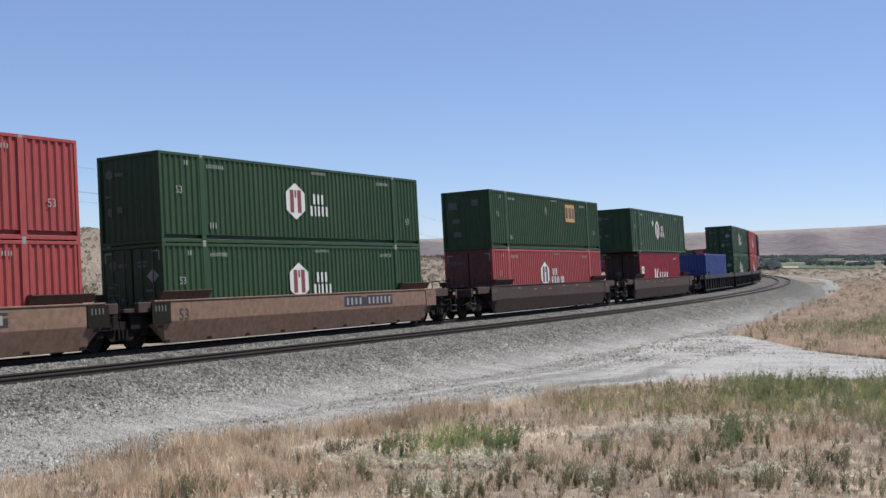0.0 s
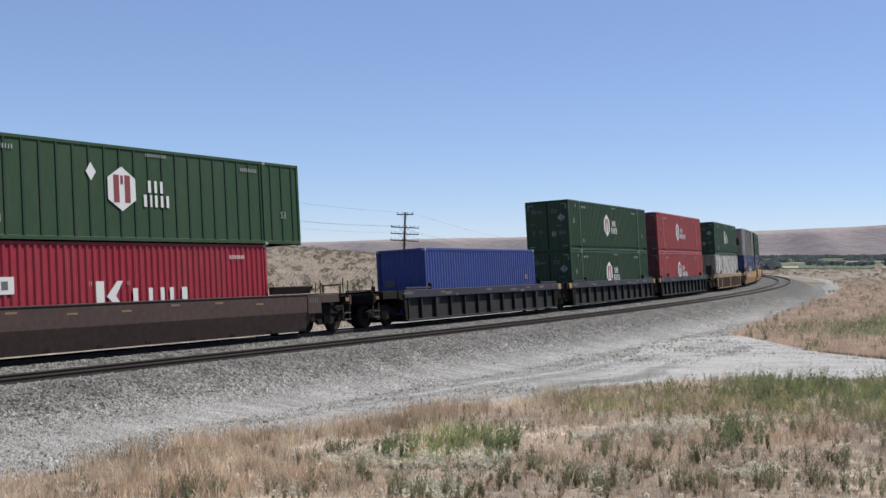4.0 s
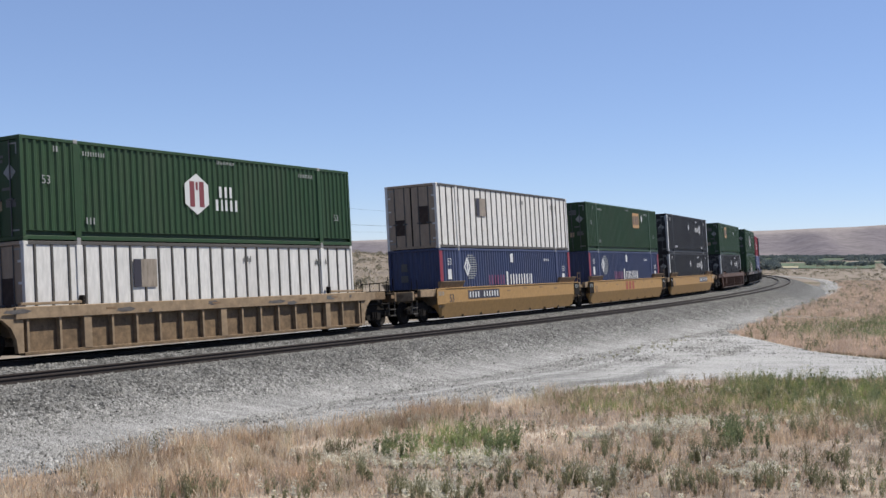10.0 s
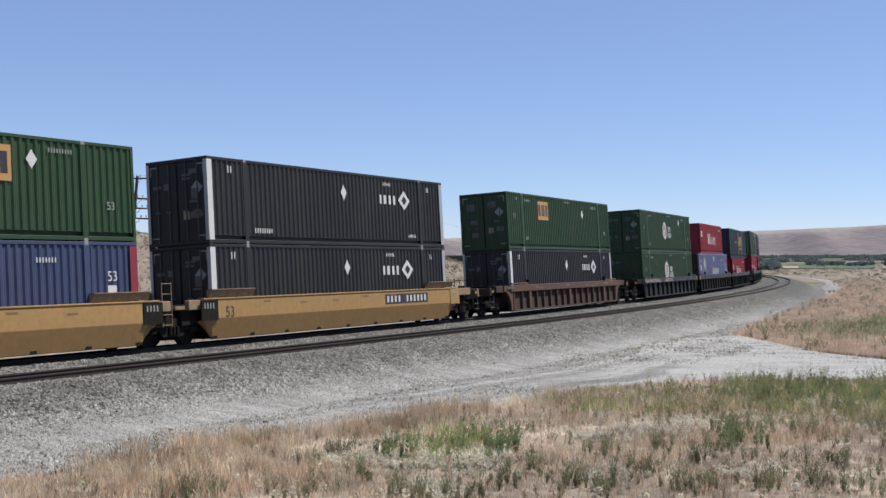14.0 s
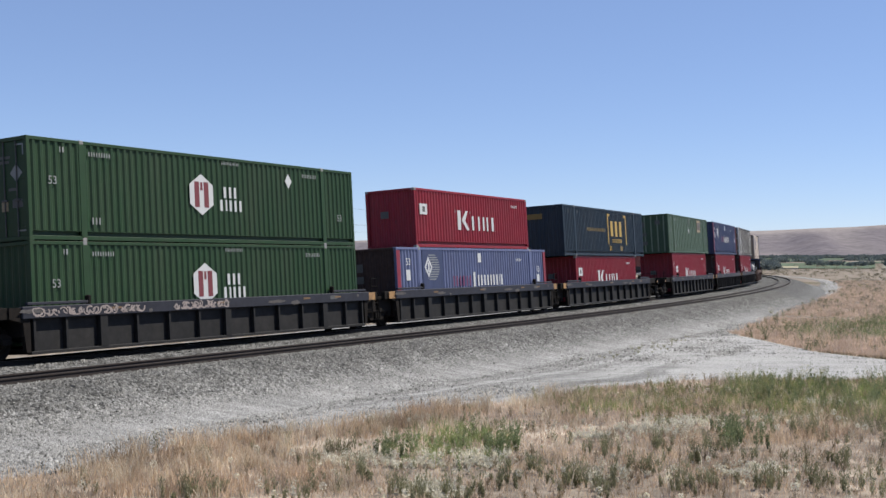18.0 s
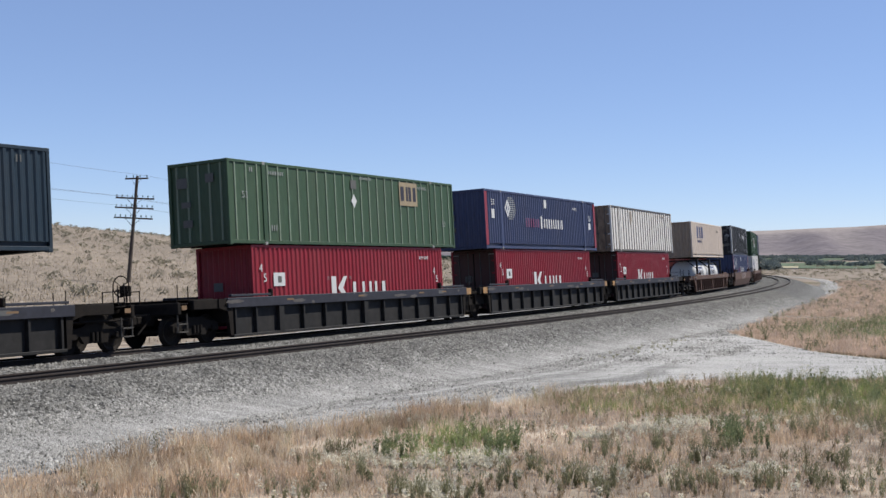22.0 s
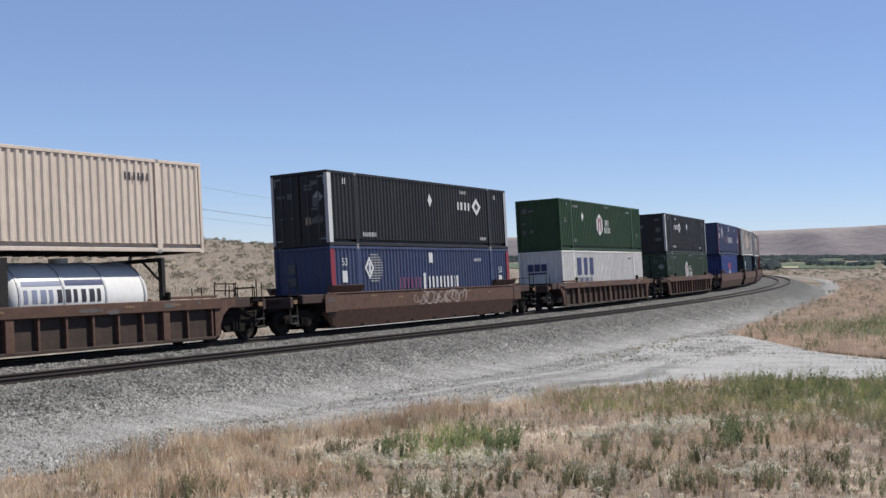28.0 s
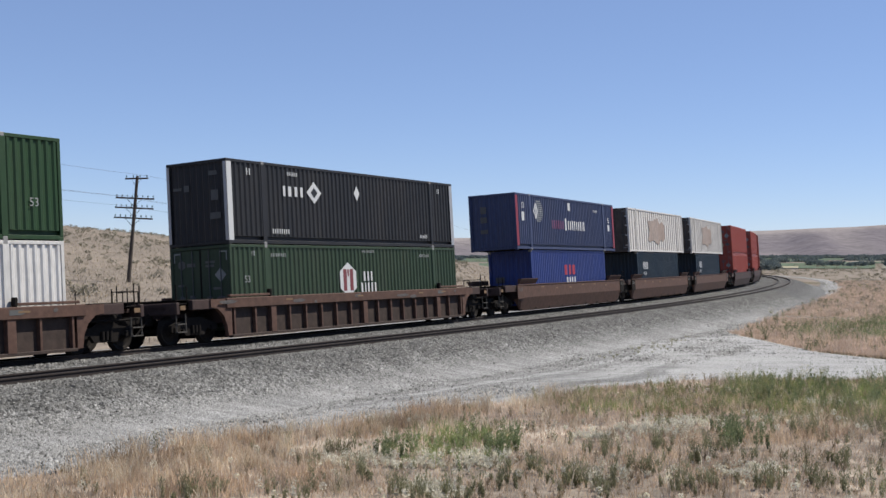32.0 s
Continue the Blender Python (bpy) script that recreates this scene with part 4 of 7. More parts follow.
def wheelset():
    bm = bmesh.new()
    prof = [(0.06, 0.43), (0.02, 0.455), (-0.045, 0.50), (-0.075, 0.50), (-0.075, 0.44), (-0.06, 0.38), (-0.03, 0.33), (-0.02, 0.2), (-0.06, 0.14), (-0.06, 0.09), (0.09, 0.09), (0.09, 0.14), (0.03, 0.2), (0.0, 0.33), (0.04, 0.38)]
    k, n = len(prof), 28
    for sg in (-1, 1):
        ring = [[bm.verts.new((r * math.sin(a), sg * (0.755 + o), r * math.cos(a))) for o, r in prof] for a in np.linspace(0, 2 * math.pi, n + 1)[:-1]]
        for i in range(n):
            for j in range(k):
                p, q = ring[i], ring[(i + 1) % n]
                bm.faces.new((p[j], q[j], q[(j + 1) % k], p[(j + 1) % k]))
    tube_into(bm, (0, -1.02, 0), (0, 1.02, 0), 0.085, 12)
    return bm


def side_frame():
    out = [(-1.12, 0.40), (-1.12, 0.62), (-0.95, 0.70), (-0.55, 0.74), (-0.35, 0.86), (0.35, 0.86), (0.55, 0.74), (0.95, 0.70), (1.12, 0.62), (1.12, 0.40), (0.78, 0.42), (0.62, 0.50), (0.45, 0.28), (-0.45, 0.28), (-0.62, 0.50), (-0.78, 0.42)]
    bm = prism(out, -0.07, 0.07)
    for x in (-0.89, 0.89):
        box_into(bm, x - 0.14, x + 0.14, -0.12, 0.1, 0.40, 0.58, 0.02)
    for x in (-0.16, 0, 0.16):
        tube_into(bm, (x, -0.1, 0.34), (x, -0.1, 0.60), 0.06, 10)
    return bm


def bogie(car, x):
    b = part("bogie", shared("bolster", lambda: box(-0.2, 0.2, -1.0, 1.0, 0.55, 0.82, 0.03), BOGIE), None, car, m=Matrix.Translation((x, 0, 0)))
    for sg in (-1, 1):
        part("side_frame", shared("side_frame", side_frame, BOGIE), None, b, m=Matrix.Translation((0, 1.0 * sg, 0.02)) @ (Matrix.Identity(4) if sg < 0 else Matrix.Rotation(math.pi, 4, "Z")))
        w = part("wheelset", shared("wheelset", wheelset, WHEEL_STEEL), None, b, m=Matrix.Translation((0.89 * sg, 0, 0.455)))
        BOGIES.append((car, x + 0.89 * sg, w))
        part("brake_beam", shared("brake_beam", lambda: box(-0.05, 0.05, -0.7, 0.7, 0.38, 0.48, 0.01), BOGIE), None, b, m=Matrix.Translation((0.36 * sg, 0, 0)))
    return b


def coupler(car, x, sg):
    bm = box(-0.65, 0.35, -0.1, 0.1, 0.74, 0.98, 0.03)
    box_into(bm, 0.35, 0.72, -0.19, 0.12, 0.70, 1.02, 0.05)
    box_into(bm, -0.25, 0.1, -0.3, 0.3, 0.66, 1.06, 0.04)
    part("coupler", bm, BOGIE, car, m=Matrix.Translation((x, 0, 0)) @ (Matrix.Identity(4) if sg > 0 else Matrix.Rotation(math.pi, 4, "Z")))
    part("air_hose", tube((x, -0.35, 0.9), (x + sg * 0.55, -0.28, 0.42), 0.03, 8), BOGIE, car)


def ladder(car, x, y, z0, z1, mat, w=0.42):
    lad = part("ladder", tube((x - w / 2, y, z0), (x - w / 2, y, z1), 0.016, 8), mat, car)
    part("ladder_rail", tube((x + w / 2, y, z0), (x + w / 2, y, z1), 0.016, 8), mat, lad)
    for i in range(int((z1 - z0) / 0.32) + 1):
        z = z0 + 0.06 + i * 0.32
        part("rung", tube((x - w / 2, y, z), (x + w / 2, y, z), 0.013, 8), mat, lad)


def end_platform(car, sg, mat, joint, mark=None, brake=False):
    """The structure over a bogie. sg: -1 the leading end. joint: shares its bogie with the next unit."""
    m = Matrix.Identity(4) if sg > 0 else Matrix.Rotation(math.pi, 4, "Z")
    x1 = 9.55 if joint else 11.0
    deck = bmesh.new()
    box_into(deck, 8.35, x1, -1.0, 1.0, 1.12, 1.24, 0.015)
    box_into(deck, 8.35, x1, -0.28, 0.28, 0.86, 1.13, 0.02)
    box_into(deck, 8.30, 8.55, -1.42, 1.42, 0.62, 1.30, 0.02)
    for y in (-1.3, 1.3):
        box_into(deck, 8.35, 9.35 if joint else 10.2, y - 0.09, y + 0.09, 1.10, 1.42, 0.02)
    p = part("end_platform", deck, mat, car, m=m)
    if not joint:
        bm = box(x1 - 0.16, x1, -1.42, 1.42, 0.98, 1.36, 0.02)
        part("end_sill", bm, mat, p)
        for y in (-1.34, 1.34):
            step = tube((x1 - 0.5, y, 0.42), (x1 - 0.5, y, 1.0), 0.024, 6)
            tube_into(step, (x1 - 0.06, y, 0.42), (x1 - 0.06, y, 1.0), 0.024, 6)
            for z in (0.43, 0.68):
                box_into(step, x1 - 0.5, x1 - 0.06, y - 0.07, y + 0.05, z - 0.02, z + 0.02)
            part("corner_step", step, STEP_GREY, p, "worn grey corner step")
            part("handhold", tube((x1 - 0.1, y, 1.36), (x1 - 0.1, y, 1.92), 0.018, 8), BOGIE, p)
            part("handhold", tube((x1 - 0.6, y, 1.36), (x1 - 0.6, y, 1.86), 0.018, 8), BOGIE, p)
            part("corner_marker", box(x1 - 0.42, x1 - 0.18, y * 1.062 - 0.004, y * 1.062 + 0.004, 1.12, 1.26), STENCIL, p, "small faded orange corner marker")
        part("grating", box(9.0, x1 - 0.2, -1.2, 1.2, 1.42, 1.45, 0.004), BOGIE, p)
        for x in (9.05, x1 - 0.3):
            part("grating_bracket", box(x - 0.04, x + 0.04, -1.15, 1.15, 1.24, 1.42), BOGIE, p)
        coupler(car, sg * 11.05, sg)
        part("brake_cylinder", tube((9.3, -0.62, 1.02), (10.3, -0.62, 1.02), 0.16, 12), BOGIE, p)
        part("air_reservoir", tube((9.1, -0.98, 1.0), (10.4, -0.98, 1.0), 0.13, 12), BOGIE, p)
        part("brake_pipe", tube((8.6, -1.22, 0.92), (10.9, -1.22, 0.92), 0.03, 8), BOGIE, p)
        part("crossover_step", box(10.35, 10.75, -1.3, 1.3, 1.30, 1.335, 0.006), BOGIE, p)
        part("railing", tube((x1 - 0.08, -1.1, 1.36), (x1 - 0.08, -1.1, 2.02), 0.02, 8), BOGIE, p)
        part("railing", tube((x1 - 0.08, -0.2, 1.36), (x1 - 0.08, -0.2, 1.8), 0.02, 8), BOGIE, p)
        part("railing", tube((x1 - 0.08, -1.1, 1.78), (x1 - 0.08, -0.2, 1.78), 0.014, 8), BOGIE, p)
        if brake:
            bm = bmesh.new()
            tube_into(bm, (10.7, -0.95, 1.4), (10.7, -0.95, 1.98), 0.03, 8)
            box_into(bm, 10.62, 10.86, -1.12, -0.78, 1.66, 2.0, 0.03)
            tube_into(bm, (10.92, -1.2, 1.86), (10.92, -0.7, 1.86), 0.02, 8)
            part("brake_stand", bm, BOGIE, p)
            ring = bmesh.new()
            k = 20
            for i in range(k):
                a, b = 2 * math.pi * i / k, 2 * math.pi * (i + 1) / k
                tube_into(ring, (10.94, -0.95 + 0.34 * math.cos(a), 1.98 + 0.34 * math.sin(a)), (10.94, -0.95 + 0.34 * math.cos(b), 1.98 + 0.34 * math.sin(b)), 0.02, 6)
            for a in (0.4, 2.5, 4.6):
                tube_into(ring, (10.94, -0.95, 1.98), (10.94, -0.95 + 0.34 * math.cos(a), 1.98 + 0.34 * math.sin(a)), 0.014, 6)
            part("brake_wheel", ring, BOGIE, p)
    else:
        if mark:
            for y in (-1.449, 1.449):
                part("corner_marker", box(8.62, 9.1, y - 0.006, y + 0.006, 1.12, 1.41, 0.002), mark, p, "orange reflective corner marker")
        part("skirt", box(8.4, 9.5, -1.2, -1.1, 0.62, 1.12, 0.01), BOGIE, p)
        part("skirt", box(8.4, 9.5, 1.1, 1.2, 0.62, 1.12, 0.01), BOGIE, p)
        part("hinge_arm", box(9.4, 9.75, -0.3, 0.3, 0.84, 1.16, 0.04), BOGIE, p)


def smooth_side(mat):
    """A plain plate side: upright above, folded inwards below, cut up over the bogies."""
    def make():
        bm = bmesh.new()
        prof = [(-1.47, 1.42), (-1.47, 0.80), (-1.462, 0.77), (-1.25, 0.14), (-1.20, 0.12), (-1.19, 0.2), (-1.38, 0.78), (-1.39, 1.42)]
        xs = [-8.75, -8.35, -8.1, -6, -3, 0, 3, 6, 8.1, 8.35, 8.75]
        rings = []
        for x in xs:
            lo = 0.1 if abs(x) < 8.3 else (0.4 if abs(x) < 8.5 else 0.72)
            rings.append([bm.verts.new((x, y if abs(x) < 8.3 else y, max(z, lo) if z < 0.76 else z)) for y, z in prof])
        for a, b in zip(rings[:-1], rings[1:]):
            for j in range(len(prof)):
                k = (j + 1) % len(prof)
                bm.faces.new((a[j], b[j], b[k], a[k]))
        bm.faces.new(rings[0]), bm.faces.new(rings[-1][::-1])
        box_into(bm, -8.75, 8.75, -1.5, -1.36, 1.41, 1.46, 0.01)
        return bm
    return shared("plate_side", make, mat)


def well_car(style, mat, panel, label, joints, name="well_car", brake=False, pitch=1.4, big=None, numbers=2.5, group="well cars of the train"):
    """joints: for the leading and the trailing end, whether the bogie there is shared with the next unit."""
    car = tagged(new(name), label, "well car", group)
    for sg in (-1, 1):
        m = Matrix.Identity(4) if sg < 0 else Matrix.Rotation(math.pi, 4, "Z")
        if style == "plate":
            side = part("side_sill", smooth_side(mat), None, car, m=m)
            for ex in (-1, 1):
                def guide():
                    bm = prism([(-1.52, 0.0), (-1.38, -0.24), (-1.30, -0.24), (-1.30, 0.0)], -1.15, 1.15)
                    bmesh.ops.rotate(bm, verts=bm.verts, matrix=Matrix.Rotation(math.pi / 2, 3, "Z"))
                    for v in bm.verts:
                        v.co.x, v.co.y = -v.co.x, v.co.y
                    return bm
                part("guide_rail", shared("slanted_guide_rail", guide, panel), None, side, m=Matrix.Translation((ex * 7.2, 0, 1.72)))
                part("guide_lip", shared("guide_lip", lambda: box(-1.15, 1.15, -0.08, 0.12, 0, 0.025), panel), None, side, m=Matrix.Translation((ex * 7.2, -1.45, 1.721)))
                part("end_plate", shared("end_plate", lambda: box(-0.42, 0.42, -0.012, 0.012, -0.36, 0.3, 0.004), BOGIE if joints[(ex + 1) // 2] else mat), None, side, m=Matrix.Translation((ex * 8.45, -1.485, 1.1)))
                part("plate_lettering", bars([0.5, 0.5, 0.5, 0.5], ex * 8.45 - 0.28, 1.12, 0.18, -1.503), LETTER_SMALL if mat == CAR_YELLOW else LETTER_FADED, side)
            for x in (-5.6, -3.4, -1.2, 1.0, 3.2, 5.4):
                part("stencil", shared("stencil", lambda: box(-0.2, 0.2, -0.003, 0.003, -0.03, 0.03), STENCIL), None, side, m=Matrix.Translation((x + 0.3 * math.sin(x * 3), -1.4735, 1.28 - 0.1 * (math.sin(x * 5) > 0))))
            if big:
                part("side_lettering", bars([1.3, 1.3, 1.3], -1.15, 0.82, 0.5, -1.474, 0.2), big, side)
                number("53", 0.5, -7.45, 0.82, -1.475, LETTER_DARK, side)
            elif numbers is not None:
                if mat in (CAR_TANBROWN, CAR_YELLOW):
                    number("53", 0.5, -7.4, 0.82, -1.475, LETTER_DARK, side)
                part("number_plate", flat_shape([(numbers, 0.9), (numbers + 3.5, 0.9), (numbers + 3.5, 1.3), (numbers, 1.3)], -1.474), LETTER_DARK, side)
                part("plate_lettering", bars([0.8, 0.8, 0.8, 0.8], numbers + 0.15, 0.97, 0.26, -1.48, 0.35), LETTER if mat == CAR_YELLOW else LETTER_SMALL, side)
                part("plate_lettering", bars([0.8, 0.8, 0.8, 0.8, 0.8, 0.8], numbers + 1.7, 0.97, 0.26, -1.48, 0.35), LETTER if mat == CAR_YELLOW else LETTER_SMALL, side)
        else:
            def chord():
                return box(-8.6, 8.6, -1.5, -1.34, 1.1, 1.44, 0.02)
            side = part("side_sill", shared("top_chord", chord, mat), None, car, m=m)
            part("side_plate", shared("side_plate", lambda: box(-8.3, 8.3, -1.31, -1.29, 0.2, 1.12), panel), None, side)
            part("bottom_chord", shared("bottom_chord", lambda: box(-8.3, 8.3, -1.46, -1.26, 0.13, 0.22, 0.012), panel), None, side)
            count = 2 * round(7.0 / pitch)
            xs = [-7.0 + 14.0 * i / count for i in range(count + 1)] + [-8.15, 8.15]
            for x in xs:
                wide = abs(abs(x) - 6.0) < pitch * 0.5 or abs(x) < 0.1
                part("rib", shared("wide_rib" if wide else "rib", (lambda: box(-0.15, 0.15, -0.16, 0, 0.2, 1.12, 0.01)) if wide else (lambda: box(-0.045, 0.045, -0.14, 0, 0.2, 1.12, 0.008)), panel if mat == CAR_BLUE else mat), None, side, m=Matrix.Translation((x, -1.31, 0)))
            for ex in (-1, 1):
                part("guide_rail", shared("guide_step", lambda: box(-1.1, 1.1, -0.06, 0.06, -0.03, 0.05, 0.012), mat), None, side, m=Matrix.Translation((ex * 7.3, -1.42, 1.50)))
                part("corner_guide", shared("corner_guide", lambda: box(-0.07, 0.07, -0.08, 0.08, 0, 0.26, 0.03), BOGIE), None, side, m=Matrix.Translation((ex * 6.15, -1.42, 1.44)))
                part("end_gusset", shared(("end_gusset", ex), lambda: prism([(ex * 8.3, 0.2), (ex * 8.3, 1.42), (ex * 9.0, 1.42), (ex * 9.0, 1.12), (ex * 8.55, 1.0), (ex * 8.45, 0.2)], -1.44, -1.30) if mat == CAR_BLUE else prism([(ex * 8.3, 0.2), (ex * 8.3, 1.42), (ex * 9.35, 1.42), (ex * 9.35, 1.16), (ex * 9.0, 1.1), (ex * 8.72, 0.88), (ex * 8.55, 0.55), (ex * 8.5, 0.2)], -1.44, -1.30), BOGIE if mat == CAR_BLUE else mat), None, side)
            for x in (-5.1, -0.4, 4.4, 6.4):
                part("stencil", shared("stencil", lambda: box(-0.2, 0.2, -0.003, 0.003, -0.03, 0.03), STENCIL), None, side, m=Matrix.Translation((x, -1.504, 1.3)))
            for i in range(7):
                x, w, h = -7.9 + 2.5 * i + 0.9 * math.sin(i * 2.3 + len(joints) + numbers + pitch), 0.3 + 0.22 * math.sin(i * 1.7 + 1), 0.07 + 0.04 * math.sin(i * 3.1)
                part("scuff", shared(("scuff", i), lambda: flat_shape([(-w, -h * 0.4), (-w * 0.3, -h), (w * 0.6, -h * 0.7), (w, h * 0.1), (w * 0.4, h), (-w * 0.5, h * 0.6), (-w * 0.8, h * 0.7)], 0.0), SCUFF), None, side, m=Matrix.Translation((x, -1.5055, 1.31 - 0.07 * (i % 3))))
            part("arrow_mark", flat_shape([(5.9, 1.22), (6.3, 1.22), (6.5, 1.29), (6.3, 1.36), (5.9, 1.36)], -1.506), LETTER_FADED, side)
    floor = bmesh.new()
    for i in range(9):
        x = -8 + i * 2
        box_into(floor, x - 0.12, x + 0.12, -1.28, 1.28, 0.14, 0.30, 0.01)
    for y in (-1.1, 1.1):
        box_into(floor, -8.2, 8.2, y - 0.15, y + 0.15, 0.14, 0.2)
    part("well_floor", floor, BOGIE, car)
    for sg, joint in zip((-1, 1), joints):
        end_platform(car, sg, BOGIE if mat == CAR_BLUE else panel if mat in (CAR_YELLOW, CAR_TAN) else CAR_DARK, joint, mark=ORANGE_MARK if style == "ribbed" else None, brake=brake and sg < 0)
        if not joint:
            bogie(car, sg * 9.74)
        elif sg > 0:
            bogie(car, 9.74)
            for y in (-1.36, 1.36):
                ladder(car, 9.2, y, 0.62, 2.0, CAR_TAN if style == "plate" and mat == CAR_YELLOW else BOGIE)
        part("brake_lever", box(-0.04, 0.04, -0.9, 0.9, 0.5, 0.62, 0.01), BOGIE, car, m=Matrix.Translation((sg * 8.0, 0, 0)))
    return car


def tank_container(name, label):
    c = tagged(new(name), label, "tank container", "tank containers in the well")
    L, W, H = 3.03, 1.22, 2.44
    bm = bmesh.new()
    n = 40
    prof = [(-2.82, 0.0), (-2.82, 0.35), (-2.76, 0.72), (-2.62, 0.98), (-2.45, 1.08), (2.45, 1.08), (2.62, 0.98), (2.76, 0.72), (2.82, 0.35), (2.82, 0.0)]
    rings = [[bm.verts.new((x, r * math.sin(a), 1.28 + r * math.cos(a))) for a in np.linspace(0, 2 * math.pi, n + 1)[:-1]] for x, r in prof[1:-1]]
    for a, b in zip(rings[:-1], rings[1:]):
        for i in range(n):
            bm.faces.new((a[i], a[(i + 1) % n], b[(i + 1) % n], b[i]))
    bm.faces.new(rings[0]), bm.faces.new(rings[-1][::-1])
    for f in bm.faces:
        f.smooth = True
    part("tank_shell", bm, TANK_WHITE, c)
    for x in (-2.4, -0.8, 0.8, 2.4):
        ring = bmesh.new()
        loops = [[ring.verts.new((x + o, q * math.sin(w), 1.28 + q * math.cos(w))) for w in np.linspace(0, 2 * math.pi, n + 1)[:-1]] for o, q in ((-0.03, 1.075), (-0.03, 1.1), (0.03, 1.1), (0.03, 1.075))]
        for la, lb in zip(loops, loops[1:] + loops[:1]):
            for i in range(n):
                ring.faces.new((la[i], la[(i + 1) % n], lb[(i + 1) % n], lb[i]))
        part("band", ring, STEEL_GREY, c)
    for ex in (-1, 1):
        f = part("end_frame", box(ex * L - 0.07, ex * L + 0.07, -W, W, 0, 0.14, 0.01), CAR_BLACK, c)
        part("frame_beam", box(ex * L - 0.07, ex * L + 0.07, -W, W, H - 0.12, H, 0.01), CAR_BLACK, f)
        for y in (-1, 1):
            part("frame_post", box(ex * L - 0.08, ex * L + 0.08, y * W - 0.08, y * W + 0.08, 0, H, 0.012), CAR_BLACK, f)
            part("frame_brace", tube((ex * L, y * (W - 0.05), 1.7), (ex * L, y * 0.45, H - 0.1), 0.04, 8), CAR_BLACK, f)
    for y in (-1, 1):
        part("side_beam", box(-L, L, y * W - 0.05, y * W + 0.05, 0.02, 0.16, 0.01), CAR_BLACK, c)
    part("manhole", tube((0, 0, 2.3), (0, 0, 2.48), 0.28, 16), STEEL_GREY, c)
    # the lettering lies on the round shell
    for x0, w, z0, z1, mt in [(-2.25 + 0.3 * i, 0.14 + 0.03 * (i % 3), 1.18, 1.55, LETTER_DARK if i > 3 else LETTER_STEEL) for i in range(10)] + [(-2.25, 1.4, 1.66, 1.8, LETTER_STEEL), (-0.7, 1.45, 1.66, 1.82, LETTER_BLUE)]:
        bm = bmesh.new()
        k = 4
        lo = []
        for i in range(k + 1):
            z = z0 + (z1 - z0) * i / k
            y = -math.sqrt(max(1.088 ** 2 - (z - 1.28) ** 2, 0.01))
            lo.append((bm.verts.new((x0, y, z)), bm.verts.new((x0 + w, y, z))))
        for a, b in zip(lo[:-1], lo[1:]):
            bm.faces.new((a[0], a[1], b[1], b[0]))
        part("lettering", bm, mt, c)
    return c


LETTER_STEEL = material("grey_blue_lettering", (0.22, 0.24, 0.34), 0.5, amount=0.2, bump=0.0)
TANK_WHITE = paint("glossy_white_tank_paint", (1.0, 0.99, 0.97), amount=0.12, rough=0.3)

# ---- the train: the place of each unit's middle along the track at the start, and its load ----
V0, A0 = 13.9144, -0.02326
FLOOR_Z = 0.335
UNITS = []
H9, H8 = 2.9, 2.59


def unit(sc, car, *loads):
    """loads: (container, dx, z)."""
    UNITS.append((sc, car, loads))


def stack(sc, car, low, high, low_h=H9):
    ls = []
    z = FLOOR_Z
    for row in (low, high):
        for c, dx in row:
            ls.append((c, dx, z))
        z += low_h
    unit(sc, car, *ls)


def green_box(marks="crest", **k):
    return container("shipping_container", 16.15, H9, GREEN, "dark green corrugated steel container with white lettering", marks=marks, **k)


def red_box(**k):
    return container("shipping_container", 16.15, H9, RED, "faded red corrugated steel container with white lettering", marks="crest_red", **k)


def crimson_box(h=H9, end_mat=None, length=12.19, end="plain"):
    return container("shipping_container", length, h, CRIMSON, "crimson corrugated steel container with large white lettering", marks="large", width=2.44, posts=0, end_mat=end_mat, end=end)


def navy_box(mat=None, marks="globe", **k):
    return container("shipping_container", 16.15, H9, mat or NAVY, "blue corrugated steel container with red end bands and white lettering", marks=marks, **k)


def dark_box(marks="diamond", end="doors"):
    return container("shipping_container", 16.15, H9, CHARCOAL, "charcoal corrugated steel container with white corner bands", marks=marks, end=end)


TXT_PLATE = "well car with plain plate sides, %s"
TXT_RIB = "well car with ribbed sides, %s"
BRN, TBN, DRK, YEL, TNY, BLK = "oxide brown paint, weathered", "faded tan-brown paint", "sooty dark brown paint", "mustard yellow paint", "dirty yellow-tan paint", "dull blue-black paint"

stack(-3.4, well_car("plate", CAR_TANBROWN, CAR_BROWN, TXT_PLATE % TBN, numbers=1.75, joints=(False, True)), [(red_box(), 0)], [(red_box(), 0)])
stack(16.1, well_car("plate", CAR_TANBROWN, CAR_BROWN, TXT_PLATE % TBN, numbers=1.75, joints=(True, False)), [(green_box(end="doors"), 0)], [(green_box(), 0)])
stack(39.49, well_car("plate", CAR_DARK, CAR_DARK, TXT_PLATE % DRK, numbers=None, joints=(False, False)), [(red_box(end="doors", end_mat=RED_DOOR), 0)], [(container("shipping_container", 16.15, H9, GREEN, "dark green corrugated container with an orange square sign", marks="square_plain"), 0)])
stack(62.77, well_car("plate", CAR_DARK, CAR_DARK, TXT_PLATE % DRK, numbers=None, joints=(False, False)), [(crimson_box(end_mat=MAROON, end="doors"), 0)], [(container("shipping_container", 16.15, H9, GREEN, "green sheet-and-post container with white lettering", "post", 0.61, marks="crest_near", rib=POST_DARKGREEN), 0)])
